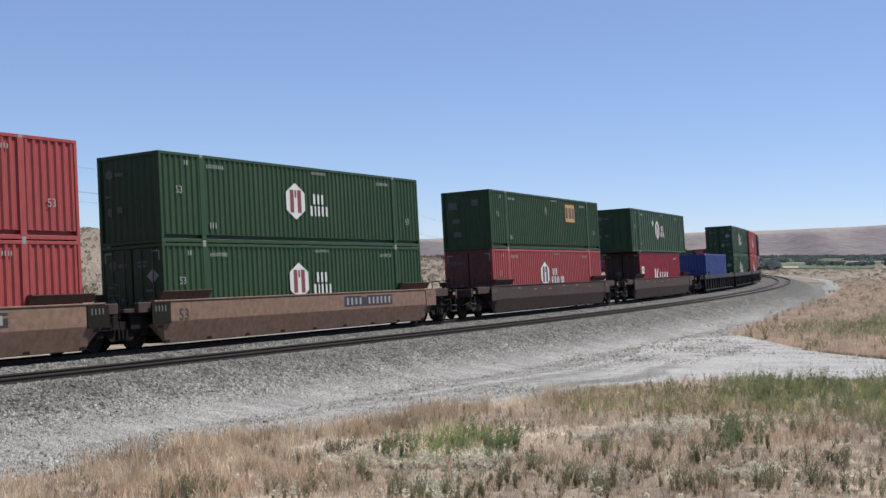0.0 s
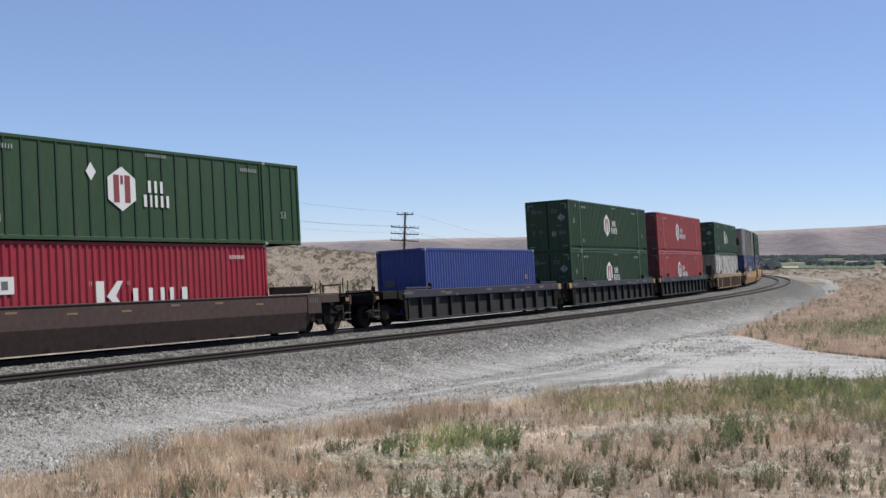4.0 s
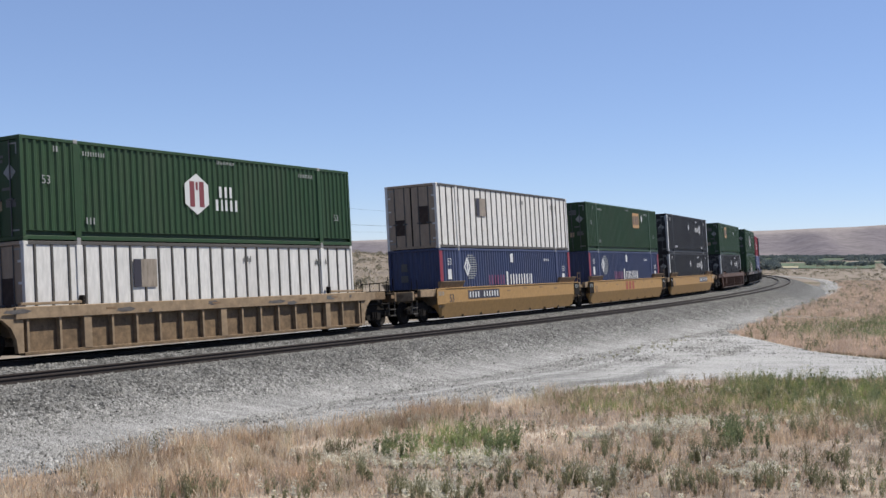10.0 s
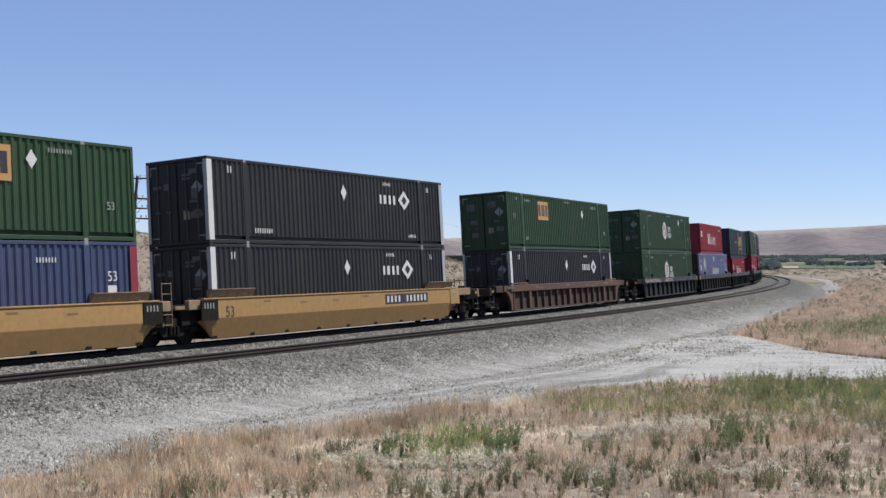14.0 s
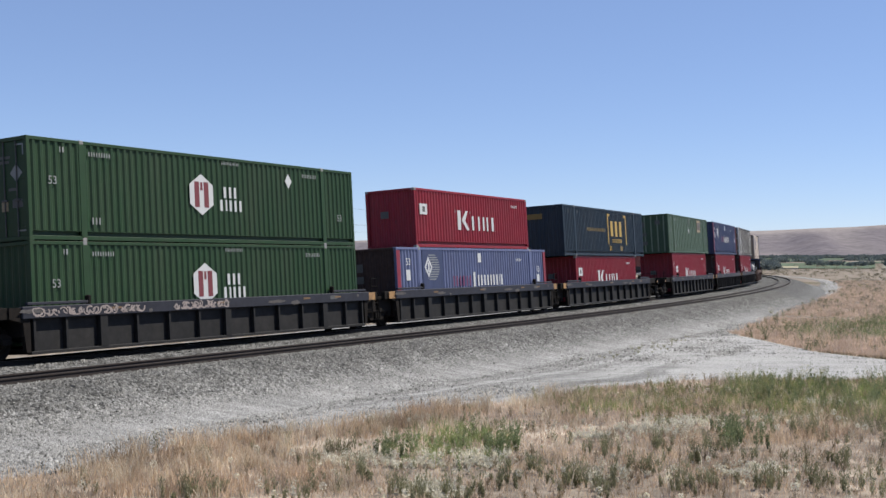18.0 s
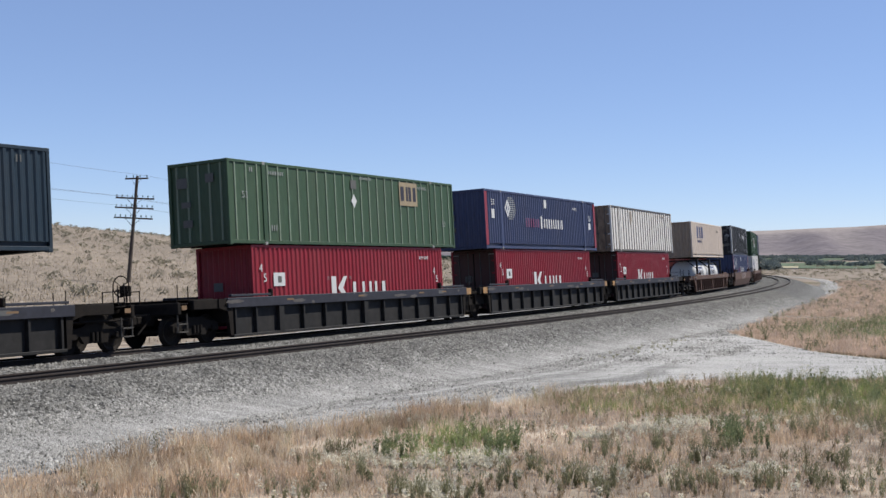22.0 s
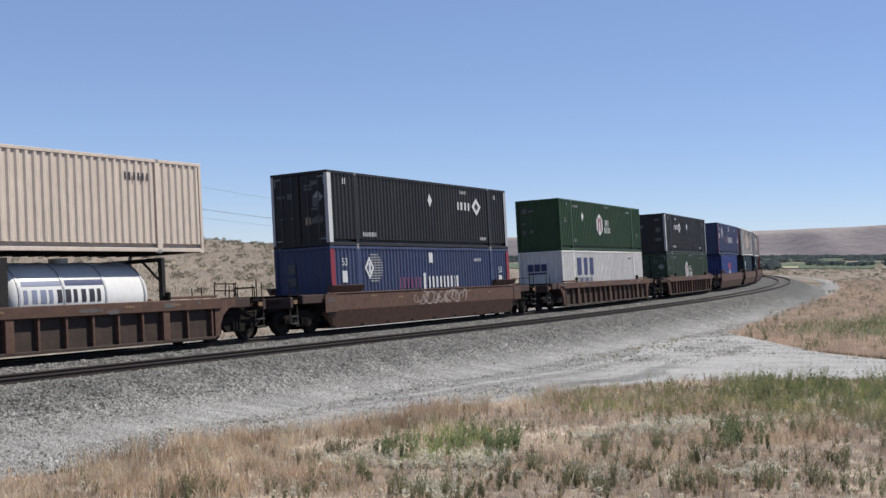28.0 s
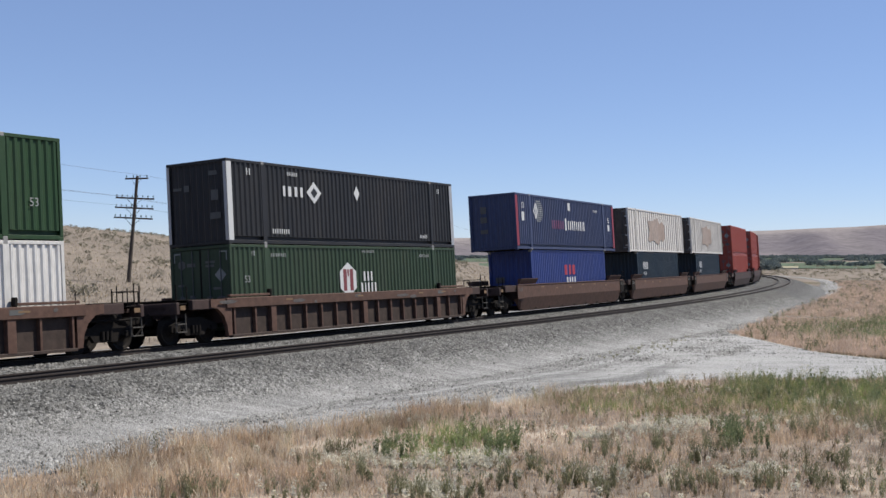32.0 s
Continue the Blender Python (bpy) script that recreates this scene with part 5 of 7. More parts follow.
stack(86.3, well_car("ribbed", CAR_BLUE, CAR_BLACK, TXT_RIB % BLK, (False, True)), [(container("shipping_container", 12.19, H9, BLUE, "bright blue corrugated steel container", pitch=0.26, marks="blue", width=2.44, posts=0), 0)], [])
stack(105.79, well_car("ribbed", CAR_BLUE, CAR_BLACK, TXT_RIB % BLK, (True, True)), [(green_box(end="doors"), 0)], [(green_box(end="doors"), 0)])
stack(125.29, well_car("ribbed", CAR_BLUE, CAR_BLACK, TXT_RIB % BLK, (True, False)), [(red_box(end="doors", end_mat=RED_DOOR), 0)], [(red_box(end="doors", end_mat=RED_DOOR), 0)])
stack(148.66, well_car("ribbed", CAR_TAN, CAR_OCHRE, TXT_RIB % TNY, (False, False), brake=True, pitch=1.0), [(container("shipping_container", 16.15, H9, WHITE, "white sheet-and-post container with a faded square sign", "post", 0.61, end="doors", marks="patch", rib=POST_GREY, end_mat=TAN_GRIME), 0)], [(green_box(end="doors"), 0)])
stack(171.92, well_car("plate", CAR_YELLOW, CAR_TAN, TXT_PLATE % YEL, (False, True), numbers=-5.7), [(navy_box(), 0)], [(container("shipping_container", 16.15, H9, WHITE, "white sheet-and-post container with a faded square sign", "post", 0.61, end="doors", marks="patch", rib=POST_GREY, end_mat=TAN_GRIME), 0)])
stack(191.37, well_car("plate", CAR_YELLOW, CAR_TAN, TXT_PLATE % YEL, (True, True), big=LETTER_RUST), [(navy_box(), 0)], [(container("shipping_container", 16.15, H9, GREEN, "dark green corrugated container with an orange square sign", end="doors", marks="square"), 0)])
stack(210.87, well_car("plate", CAR_YELLOW, CAR_TAN, TXT_PLATE % YEL, (True, False)), [(dark_box(), 0)], [(dark_box(), 0)])
stack(234.07, well_car("ribbed", CAR_BROWN, CAR_PANEL, TXT_RIB % BRN, (False, False), pitch=1.0), [(dark_box(), 0)], [(container("shipping_container", 16.15, H9, GREEN, "dark green corrugated container with an orange square sign", end="doors", marks="square_front"), 0)])
stack(257.6, well_car("ribbed", CAR_BLUE, CAR_BLACK, TXT_RIB % BLK, (False, True), brake=True), [(green_box(), 0)], [(green_box(end="doors", marks="crest_after"), 0)])
stack(276.85, well_car("ribbed", CAR_BLUE, CAR_BLACK, TXT_RIB % BLK, (True, True)), [(navy_box(SLATE_BLUE, "panels", end_mat=CAR_DARK), 0)], [(crimson_box(H8), 0)])
stack(296.07, well_car("ribbed", CAR_BLUE, CAR_BLACK, TXT_RIB % BLK, (True, False)), [(crimson_box(H8), 0)], [(container("shipping_container", 16.15, H9, TEAL_NAVY, "dark teal-blue corrugated container with gold lettering", marks="bracket"), 0)], H8)
stack(319.9, well_car("ribbed", CAR_BLUE, CAR_BLACK, TXT_RIB % BLK, (False, True), brake=True), [(crimson_box(H9, None, 13.72), 0)], [(container("shipping_container", 16.15, H9, GREEN_FADED, "faded green sheet-and-post container with a square sign", "post", 0.61, marks="square_rib", rib=POST_GREEN), 0)])
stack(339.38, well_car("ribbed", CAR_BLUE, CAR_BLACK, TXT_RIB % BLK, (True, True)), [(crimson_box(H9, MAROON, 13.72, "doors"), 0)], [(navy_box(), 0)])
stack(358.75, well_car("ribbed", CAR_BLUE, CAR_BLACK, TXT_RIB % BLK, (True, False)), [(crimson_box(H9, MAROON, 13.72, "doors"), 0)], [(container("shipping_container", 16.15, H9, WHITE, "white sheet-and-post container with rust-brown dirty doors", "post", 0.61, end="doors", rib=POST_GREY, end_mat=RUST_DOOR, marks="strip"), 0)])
stack(382.4, well_car("ribbed", CAR_BROWN, CAR_PANEL, TXT_RIB % BRN, (False, False), pitch=1.0), [(tank_container("tank_container", "white cylindrical tank in a dark steel frame"), -3.1), (tank_container("tank_container", "white cylindrical tank in a dark steel frame"), 3.1)],
      [(container("shipping_container", 16.15, H9, TAN, "cream-tan corrugated container with blue lettering", pitch=0.3, marks="bracket_tan", end_mat=TAN_GRIME), 0)], H8)
stack(405.77, well_car("plate", CAR_BROWN, CAR_BROWN, TXT_PLATE % BRN, numbers=None, joints=(False, False)), [(navy_box(), 0)], [(dark_box(), 0)])
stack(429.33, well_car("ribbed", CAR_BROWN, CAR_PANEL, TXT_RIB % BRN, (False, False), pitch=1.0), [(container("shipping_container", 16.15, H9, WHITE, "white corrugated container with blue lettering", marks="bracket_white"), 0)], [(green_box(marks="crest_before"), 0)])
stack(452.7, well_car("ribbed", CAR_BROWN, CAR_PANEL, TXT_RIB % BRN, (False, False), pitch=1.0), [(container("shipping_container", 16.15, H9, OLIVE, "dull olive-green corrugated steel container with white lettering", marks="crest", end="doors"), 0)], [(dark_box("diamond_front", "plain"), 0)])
stack(475.96, well_car("plate", CAR_BROWN, CAR_BROWN, TXT_PLATE % BRN, numbers=None, joints=(False, True)), [(container("shipping_container", 12.19, H9, BLUE, "blue corrugated steel container with a red sign", marks="blue_red", width=2.44, posts=0), 0)], [(navy_box(), 0)])
stack(495.5, well_car("plate", CAR_BROWN, CAR_BROWN, TXT_PLATE % BRN, numbers=None, joints=(True, True)), [(container("shipping_container", 12.19, H9, TEAL_NAVY, "dark blue corrugated steel container", marks="dark", width=2.44, posts=0), 0)], [(container("shipping_container", 16.15, H9, WHITE_STAINED, "stained white sheet-and-post container", "post", 0.61, end="doors", rib=POST_PALE, end_mat=GRIME, marks="rust"), 0)])
stack(515.0, well_car("plate", CAR_BROWN, CAR_BROWN, TXT_PLATE % BRN, numbers=None, joints=(True, False)), [(container("shipping_container", 12.19, H9, TEAL_NAVY, "dark blue corrugated steel container", marks="dark", width=2.44, posts=0), 0)], [(container("shipping_container", 16.15, H9, WHITE_STAINED, "stained white sheet-and-post container", "post", 0.61, end="doors", rib=POST_PALE, end_mat=GRIME, marks="rust"), 0)])
for sc in (538.4, 561.8, 585.2):
    stack(sc, well_car("plate", CAR_DARK, CAR_DARK, TXT_PLATE % DRK, numbers=None, joints=(False, False)), [(container("shipping_container", 16.15, H9, RUST_RED, "orange-red corrugated steel container", end="doors"), 0)], [(container("shipping_container", 16.15, H9, RUST_RED, "orange-red corrugated steel container", end="doors"), 0)])


def plain_container(mat, label, length=16.15):
    """A container of the train's tail, which only shows far off between nearer ones."""
    c = tagged(new("shipping_container"), label, "container", "containers on the train")
    L, W = length / 2, 1.295
    for sg in (1, -1):
        part("side_wall", shared(("tail_wall", length), lambda: corrugated(-L, L, 0.0, H9, 0, 0.54, 0.05, "wave"), mat), None, c, m=(Matrix.Identity(4) if sg > 0 else Matrix.Rotation(math.pi, 4, "Z")) @ Matrix.Translation((0, -W + 0.05, 0)))
    part("roof", shared(("tail_roof", length), lambda: box(-L, L, -W + 0.04, W - 0.04, H9 - 0.06, H9, 0.01), mat), None, c)
    for ex in (-1, 1):
        part("door" if ex < 0 else "end_wall", shared("tail_end", lambda: box(-0.03, 0.03, -W + 0.05, W - 0.05, 0.02, H9 - 0.08, 0.01), mat), None, c, m=Matrix.Translation((ex * (L - 0.04), 0, 0)))
    return c


def plain_car(mat, label):
    car = tagged(new("well_car"), label, "well car", "well cars of the train")
    for sg in (-1, 1):
        part("side_sill", smooth_side(mat), None, car, m=Matrix.Identity(4) if sg < 0 else Matrix.Rotation(math.pi, 4, "Z"))
        part("end_platform", shared("tail_platform", lambda: box(-1.4, 1.3, -1.2, 1.2, 0.95, 1.3, 0.02), mat), None, car, m=Matrix.Translation((sg * 9.7, 0, 0)))
        part("bogie", shared("tail_bogie", lambda: box(-1.3, 1.3, -1.05, 1.05, 0.02, 0.9, 0.25), BOGIE), None, car, m=Matrix.Translation((sg * 9.74, 0, 0)))
    part("well_floor", shared("tail_floor", lambda: box(-8.2, 8.2, -1.15, 1.15, 0.16, 0.3, 0.02), BOGIE), None, car)
    return car


TAIL = {"r": (RUST_RED, "orange-red corrugated steel container"), "g": (GREEN, "dark green corrugated steel container"), "w": (WHITE, "white corrugated steel container"), "c": (CHARCOAL, "charcoal corrugated steel container"), "n": (NAVY, "navy blue corrugated steel container"), "t": (TEAL_NAVY, "dark blue corrugated steel container")}
for i, (low, high) in enumerate(("rr", "rr", "nc", "gg", "tc", "gg", "rg", "nc", "cc", "tc", "nt", "wg")):
    stack(608.6 + 23.4 * i, plain_car(CAR_DARK, TXT_PLATE % DRK), [(plain_container(*TAIL[low]), 0)], [(plain_container(*TAIL[high]), 0)])


def graffiti(car, x0, x1, z, h, y, mat):
    """Sprayed scrawl: overlapping curved strokes on the near side."""
    r = random.Random(int(x0 * 10) + 77)
    side = [o for o in car.children if o.name.startswith("side_sill")][0]
    x, layer = x0, 0
    while x < x1:
        q, a0, span = r.uniform(0.25, 0.55) * h, r.uniform(0, 6.28), r.uniform(1.6, 4.2) * r.choice((-1, 1))
        cx, cz, t = x + r.uniform(-0.1, 0.1), z + h / 2 + r.uniform(-0.3, 0.3) * (h - 2 * q * 0.8), r.uniform(0.025, 0.055)
        arc = [a0 + span * i / 7 for i in range(8)]
        lean = r.uniform(-0.5, 0.5)
        pts = [(cx + (q - t) * math.cos(w) * 1.2 + lean * q * math.sin(w), cz + (q - t) * math.sin(w)) for w in arc] + [(cx + q * math.cos(w) * 1.2 + lean * q * math.sin(w), cz + q * math.sin(w)) for w in arc[::-1]]
        bm = flat_shape(pts, y - 0.0012 * (layer % 5))
        bmesh.ops.triangulate(bm, faces=[f for f in bm.faces if len(f.verts) > 4])
        part("graffiti_stroke", bm, mat, side, "sprayed graffiti stroke")
        x += r.uniform(0.08, 0.2) * (h / 0.5)
        layer += 1


GRAFFITI = material("pale_spray_paint", (0.40, 0.33, 0.30), 0.6, amount=0.6, bump=0.0)
for sc, car, loads in UNITS:
    if abs(sc - 405.77) < 0.1:
        graffiti(car, -1.8, 2.6, 0.82, 0.56, -1.476, GRAFFITI)
    if abs(sc - 257.6) < 0.1:
        graffiti(car, -8.2, -4.0, 1.14, 0.26, -1.506, GRAFFITI)
        graffiti(car, -2.6, 0.0, 1.14, 0.26, -1.506, GRAFFITI)


def unit_pose(s):
    xa, ya, _ = track_at(s - 9.74)
    xb, yb, _ = track_at(s + 9.74)
    za, zb = float(track_z(s - 9.74)), float(track_z(s + 9.74))
    t = Vector((xb - xa, yb - ya, zb - za)).normalized()
    left = Vector((0, 0, 1)).cross(t).normalized()
    up = t.cross(left)
    left, up = left * math.cos(CANT) - up * math.sin(CANT), up * math.cos(CANT) + left * math.sin(CANT)
    m = Matrix((t, left, up)).transposed().to_4x4()
    m.translation = ((xa + xb) / 2, (ya + yb) / 2, (za + zb) / 2)
    return m


def travelled(t):
    return V0 * t + 0.5 * A0 * t * t


def motions():
    times = [0.0, 0.1, 0.2, 0.5] + [0.5 * i for i in range(2, 64)] + [31.8, 31.9, 32.0]
    for sc, car, loads in UNITS:
        rows = [(t, unit_pose(sc - travelled(t))) for t in times]
        walk(car, rows)
        for c, dx, z in loads:
            off = Matrix.Translation((dx, 0, z))
            walk(c, [(t, m @ off) for t, m in rows])
    # wheels roll while their car is on the part of the line that can be seen
    place = {car: sc for sc, car, loads in UNITS}
    for car, dx, wheel in BOGIES:
        s0 = place[car] + dx
        t0 = max(0.0, (s0 - 90) / V0)
        t1 = min(32.0, (s0 + 25) / V0 + 1.0)
        at = wheel.matrix_basis.copy()
        times = [0.0] if t0 > 0 else []
        times += [t0 + i / 24.0 for i in range(int(max(0.0, t1 - t0) * 24) + 1)]
        if times[-1] < 31.9:
            times.append(32.0)
        rows = [(t, at @ Matrix.Rotation((travelled(min(max(t, t0), t1)) - travelled(t0)) / -0.455, 4, "Y")) for t in times]
        walk(wheel, rows)


# ---- vegetation and loose stone ----
def foliage(name, colours, rough=0.85, thin=0.45, vary=0.22):
    """Leaves and stems: every piece takes its own colour between the given ones."""
    m = bpy.data.materials.new(name)
    m.use_nodes = True
    n, l = m.node_tree.nodes, m.node_tree.links
    ramp = n.new("ShaderNodeValToRGB")
    e = ramp.color_ramp.elements
    for i, c in enumerate(colours):
        q = e[i] if i < 2 else e.new(0.5)
        q.position, q.color = i / (len(colours) - 1), (*toned(c), 1)
    l.new(n.new("ShaderNodeNewGeometry").outputs["Random Per Island"], ramp.inputs[0])
    # patches of fuller and of bleached growth, about a metre across
    patch, fit_, var = n.new("ShaderNodeTexNoise"), n.new("ShaderNodeMapRange"), n.new("ShaderNodeVectorMath")
    patch.inputs["Scale"].default_value, patch.inputs["Detail"].default_value = 0.9, 3.0
    l.new(n.new("ShaderNodeNewGeometry").outputs["Position"], patch.inputs["Vector"])
    fit_.inputs["From Min"].default_value, fit_.inputs["From Max"].default_value = 0.35, 0.65
    fit_.inputs["To Min"].default_value, fit_.inputs["To Max"].default_value = 1 - vary, 1 + vary
    var.operation = "SCALE"
    l.new(patch.outputs["Fac"], fit_.inputs["Value"])
    l.new(ramp.outputs[0], var.inputs[0]), l.new(fit_.outputs[0], var.inputs["Scale"])
    b = n["Principled BSDF"]
    b.inputs["Roughness"].default_value, b.inputs["Specular IOR Level"].default_value = rough, 0.15
    l.new(var.outputs[0], b.inputs["Base Color"])
    if thin:
        tr, mx = n.new("ShaderNodeBsdfTranslucent"), n.new("ShaderNodeMixShader")
        mx.inputs[0].default_value = thin
        l.new(var.outputs[0], tr.inputs["Color"])
        l.new(b.outputs[0], mx.inputs[1]), l.new(tr.outputs[0], mx.inputs[2])
        l.new(mx.outputs[0], n["Material Output"].inputs["Surface"])
    return m


STRAW = foliage("dry_straw", [(0.52, 0.385, 0.25), (0.72, 0.56, 0.39), (0.86, 0.72, 0.53), (0.62, 0.49, 0.37)], vary=0.3)
RUSTY = foliage("rusty_brown_seed_grass", [(0.42, 0.285, 0.19), (0.60, 0.43, 0.29), (0.72, 0.55, 0.39)], vary=0.3)
BLEACHED = foliage("bleached_straw", [(0.80, 0.68, 0.50), (0.88, 0.78, 0.62), (0.74, 0.60, 0.42)])
STUBBLE = foliage("dry_pinkish_stubble", [(0.60, 0.45, 0.33), (0.82, 0.635, 0.495), (0.73, 0.56, 0.435)])
GREENGRASS = foliage("green_grass", [(0.20, 0.27, 0.09), (0.29, 0.35, 0.13), (0.42, 0.41, 0.20)])
HILLGRASS = foliage("dull_hillside_bunch_grass", [(0.36, 0.30, 0.22), (0.50, 0.42, 0.31), (0.44, 0.36, 0.27)])
LUSH = foliage("soft_bright_green_leaves", [(0.25, 0.33, 0.13), (0.35, 0.42, 0.19), (0.46, 0.48, 0.27)], vary=0.2)
WEED_GREEN = foliage("dark_green_weed_leaves", [(0.16, 0.21, 0.10), (0.24, 0.285, 0.14), (0.34, 0.36, 0.21)])
WEED_OLIVE = foliage("olive_weed_leaves", [(0.28, 0.29, 0.13), (0.38, 0.375, 0.18), (0.50, 0.455, 0.26)])
PLAINGREEN = foliage("dull_green_plain_weeds", [(0.19, 0.245, 0.115), (0.28, 0.32, 0.16), (0.40, 0.40, 0.23)])
WEED = foliage("grey_green_weed_leaves", [(0.21, 0.21, 0.12), (0.29, 0.285, 0.165), (0.42, 0.40, 0.25)])
WEED_BROWN = foliage("brown_dry_weed", [(0.292, 0.223, 0.148), (0.432, 0.341, 0.228), (0.259, 0.223, 0.148)])
PALE = foliage("pale_dry_flower_heads", [(0.80, 0.74, 0.60), (0.92, 0.87, 0.74), (0.62, 0.60, 0.45)])
SAGE = foliage("grey_sagebrush", [(0.21, 0.195, 0.145), (0.30, 0.27, 0.20), (0.38, 0.34, 0.255)])
# lighter, bluer leaves carry the distance haze in their colour
TREELEAF = foliage("haze_tinted_tree_leaves", [(0.115, 0.142, 0.15), (0.145, 0.175, 0.172), (0.185, 0.21, 0.20)])
STONES = foliage("grey_crushed_stones", [(0.045, 0.044, 0.042), (0.13, 0.127, 0.121), (0.24, 0.234, 0.224), (0.40, 0.39, 0.375), (0.09, 0.087, 0.082)], 0.9, 0)
ROADSTONES = foliage("pale_gravel_stones", [(0.17, 0.166, 0.16), (0.24, 0.235, 0.226), (0.30, 0.294, 0.283), (0.40, 0.392, 0.378)], 0.9, 0)


def blades(name, x, y, z, h, w, lean, mat, rng):
    """Upright tapered blades, each of three faces."""
    k = len(x)
    a, b = rng.uniform(0, 2 * math.pi, k), rng.uniform(0, 2 * math.pi, k)
    dx, dy = np.cos(a) * w / 2, np.sin(a) * w / 2
    lx, ly = np.cos(b) * lean * h, np.sin(b) * lean * h
    v = np.empty((k, 5, 3))
    v[:, 0] = np.stack([x - dx, y - dy, z - 0.03], 1)
    v[:, 1] = np.stack([x + dx, y + dy, z - 0.03], 1)
    v[:, 2] = np.stack([x - dx * 0.8 + lx * 0.35, y - dy * 0.8 + ly * 0.35, z + h * 0.55], 1)
    v[:, 3] = np.stack([x + dx * 0.8 + lx * 0.35, y + dy * 0.8 + ly * 0.35, z + h * 0.55], 1)
    v[:, 4] = np.stack([x + lx, y + ly, z + h * np.sqrt(np.maximum(1 - lean ** 2 * 0.6, 0.2))], 1)
    o = (np.arange(k) * 5)[:, None]
    f = np.concatenate([o + [[0, 1, 3]], o + [[0, 3, 2]], o + [[2, 3, 4]]])
    return new(name, quick_mesh(name, v.reshape(-1, 3), f, mat))


def leaf_cloud(x, y, z, size, rng, flat=1.0, upright=0.0, slim=0.32):
    """Small two-faced leaves turned at random: verts and faces."""
    k = len(x)
    d = rng.normal(size=(k, 3))
    d[:, 2] = d[:, 2] * flat + upright
    d /= np.linalg.norm(d, axis=1)[:, None]
    e = np.cross(d, rng.normal(size=(k, 3)))
    e /= np.linalg.norm(e, axis=1)[:, None]
    c = np.stack([x, y, z], 1)
    s = np.asarray(size)[:, None] * np.ones((k, 1))
    v = np.stack([c - d * s, c + e * s * slim, c + d * s, c - e * s * slim], 1).reshape(-1, 3)
    return v, (np.arange(k) * 4)[:, None] + [[0, 1, 2, 3]]


def outside_road(x, y):
    """True where grass grows on the camera's side: beyond the road's edge and off the fork."""
    s, n = to_track(x, y)
    edge = np.interp(s, np.arange(-90, 331, 1.0), [road_outer(q) for q in np.arange(-90, 331, 1.0)])
    near = np.interp(x, [4, 7, 9.3, 13.8, 30, 64], [34.5, 36.6, 37.4, 37.2, 36.0, 30])
    far = np.interp(x, [4, 10, 14.3, 14.7, 15.0, 16.5, 20, 30, 64], [50, 56, 59.5, 58, 48.5, 44.8, 43.6, 42.6, 38])
    return (n > edge) & ((y < near) | (y > far + 0.2)), n - edge


def in_view(x, y, margin=1.5):
    return np.abs(x) < 0.372 * y + margin


def green_mask(x, y):
    """Where the growth is green: a small lush patch, a band along the fork, a patch on the plain."""
    g1 = np.exp(-(((x - 0.25) / 0.95) ** 2 + ((y - 23.8) / 1.7) ** 2) ** 2)
    g2 = np.exp(-((y - 31.0) / 3.6) ** 4) * smooth(1.5, 5.0, x) * (0.62 + 0.38 * smooth(6.5, 9.0, x))
    g3 = smooth(8.0, 9.5, x) * np.exp(-((y - 34.5) / 2.6) ** 2)
    g4 = np.exp(-(((x - 0.41 * y) / 7.0) ** 2 + ((y - 66) / 10.5) ** 2) ** 2) * (0.75 + 0.25 * waves(x, y, 0.5))
    return np.clip(g1 + g2 * 0.9 + g3 + g4, 0, 1)


def open_soil(x, y):
    """Bare, stony ground with low stubble in the near right of the meadow."""
    return smooth(-2.5, 0.0, x) * (1 - smooth(22.0, 24.5, y - 0.12 * x)) * (0.55 + 0.45 * smooth(-0.5, 0.4, waves(x + 3, y, 0.8)))


def scatter(rng, x0, x1, y0, y1, count):
    return rng.uniform(x0, x1, count), rng.uniform(y0, y1, count)


rng = np.random.default_rng(11)
# dry grass of the foreground, in clumps
cx, cy = scatter(rng, -11, 16.5, 14.5, 38.5, 9000)
ok, edge_d = outside_road(cx, cy)
ok &= in_view(cx, cy)
cx, cy, edge_d = cx[ok], cy[ok], edge_d[ok]
soil = open_soil(cx, cy)
tall = (0.27 + 0.2 * np.exp(-edge_d / 2.2) * (cx < 4) + 0.11 * waves(cx, cy, 0.8)) * (1 - 0.45 * soil)
bare = (waves(cx + 3, cy, 0.55) + 0.5 * waves(cx, cy * 1.4, 1.3) > np.where(cx > 0, -0.05, 0.35)) | (rng.uniform(size=len(cx)) < soil * 0.45)
g = green_mask(cx, cy)
kind = np.where(rng.uniform(size=len(cx)) < g * 0.62, 1, 0)
brown = (kind == 0) & (waves(cx * 1.2, cy * 0.8 + 4, 0.75) + rng.normal(0, 0.35, len(cx)) > 0.25)
for pick, name, mat, label, per in (((kind == 0) & ~bare & ~brown, "dry_grass", STRAW, "tall dry straw-coloured grass at the roadside", 15), ((kind == 0) & ~bare & brown, "rusty_grass", RUSTY, "rusty brown seed grass among the straw", 17),
                                    (kind == 1, "green_grass", GREENGRASS, "patches of green grass among dry stalks", 22)):
    bx = np.repeat(cx[pick], per) + rng.normal(0, 0.11, pick.sum() * per)
    by = np.repeat(cy[pick], per) + rng.normal(0, 0.11, pick.sum() * per)
    bh = np.clip(np.repeat(tall[pick], per) * rng.uniform(0.45, 1.15, len(bx)), 0.06, 0.75)
    ob = blades(name, bx, by, ground_z(bx, by), bh, rng.uniform(0.006, 0.014, len(bx)), rng.uniform(0.1, 0.8, len(bx)), mat, rng)
    tagged(ob, label, "grass", kind="stuff")
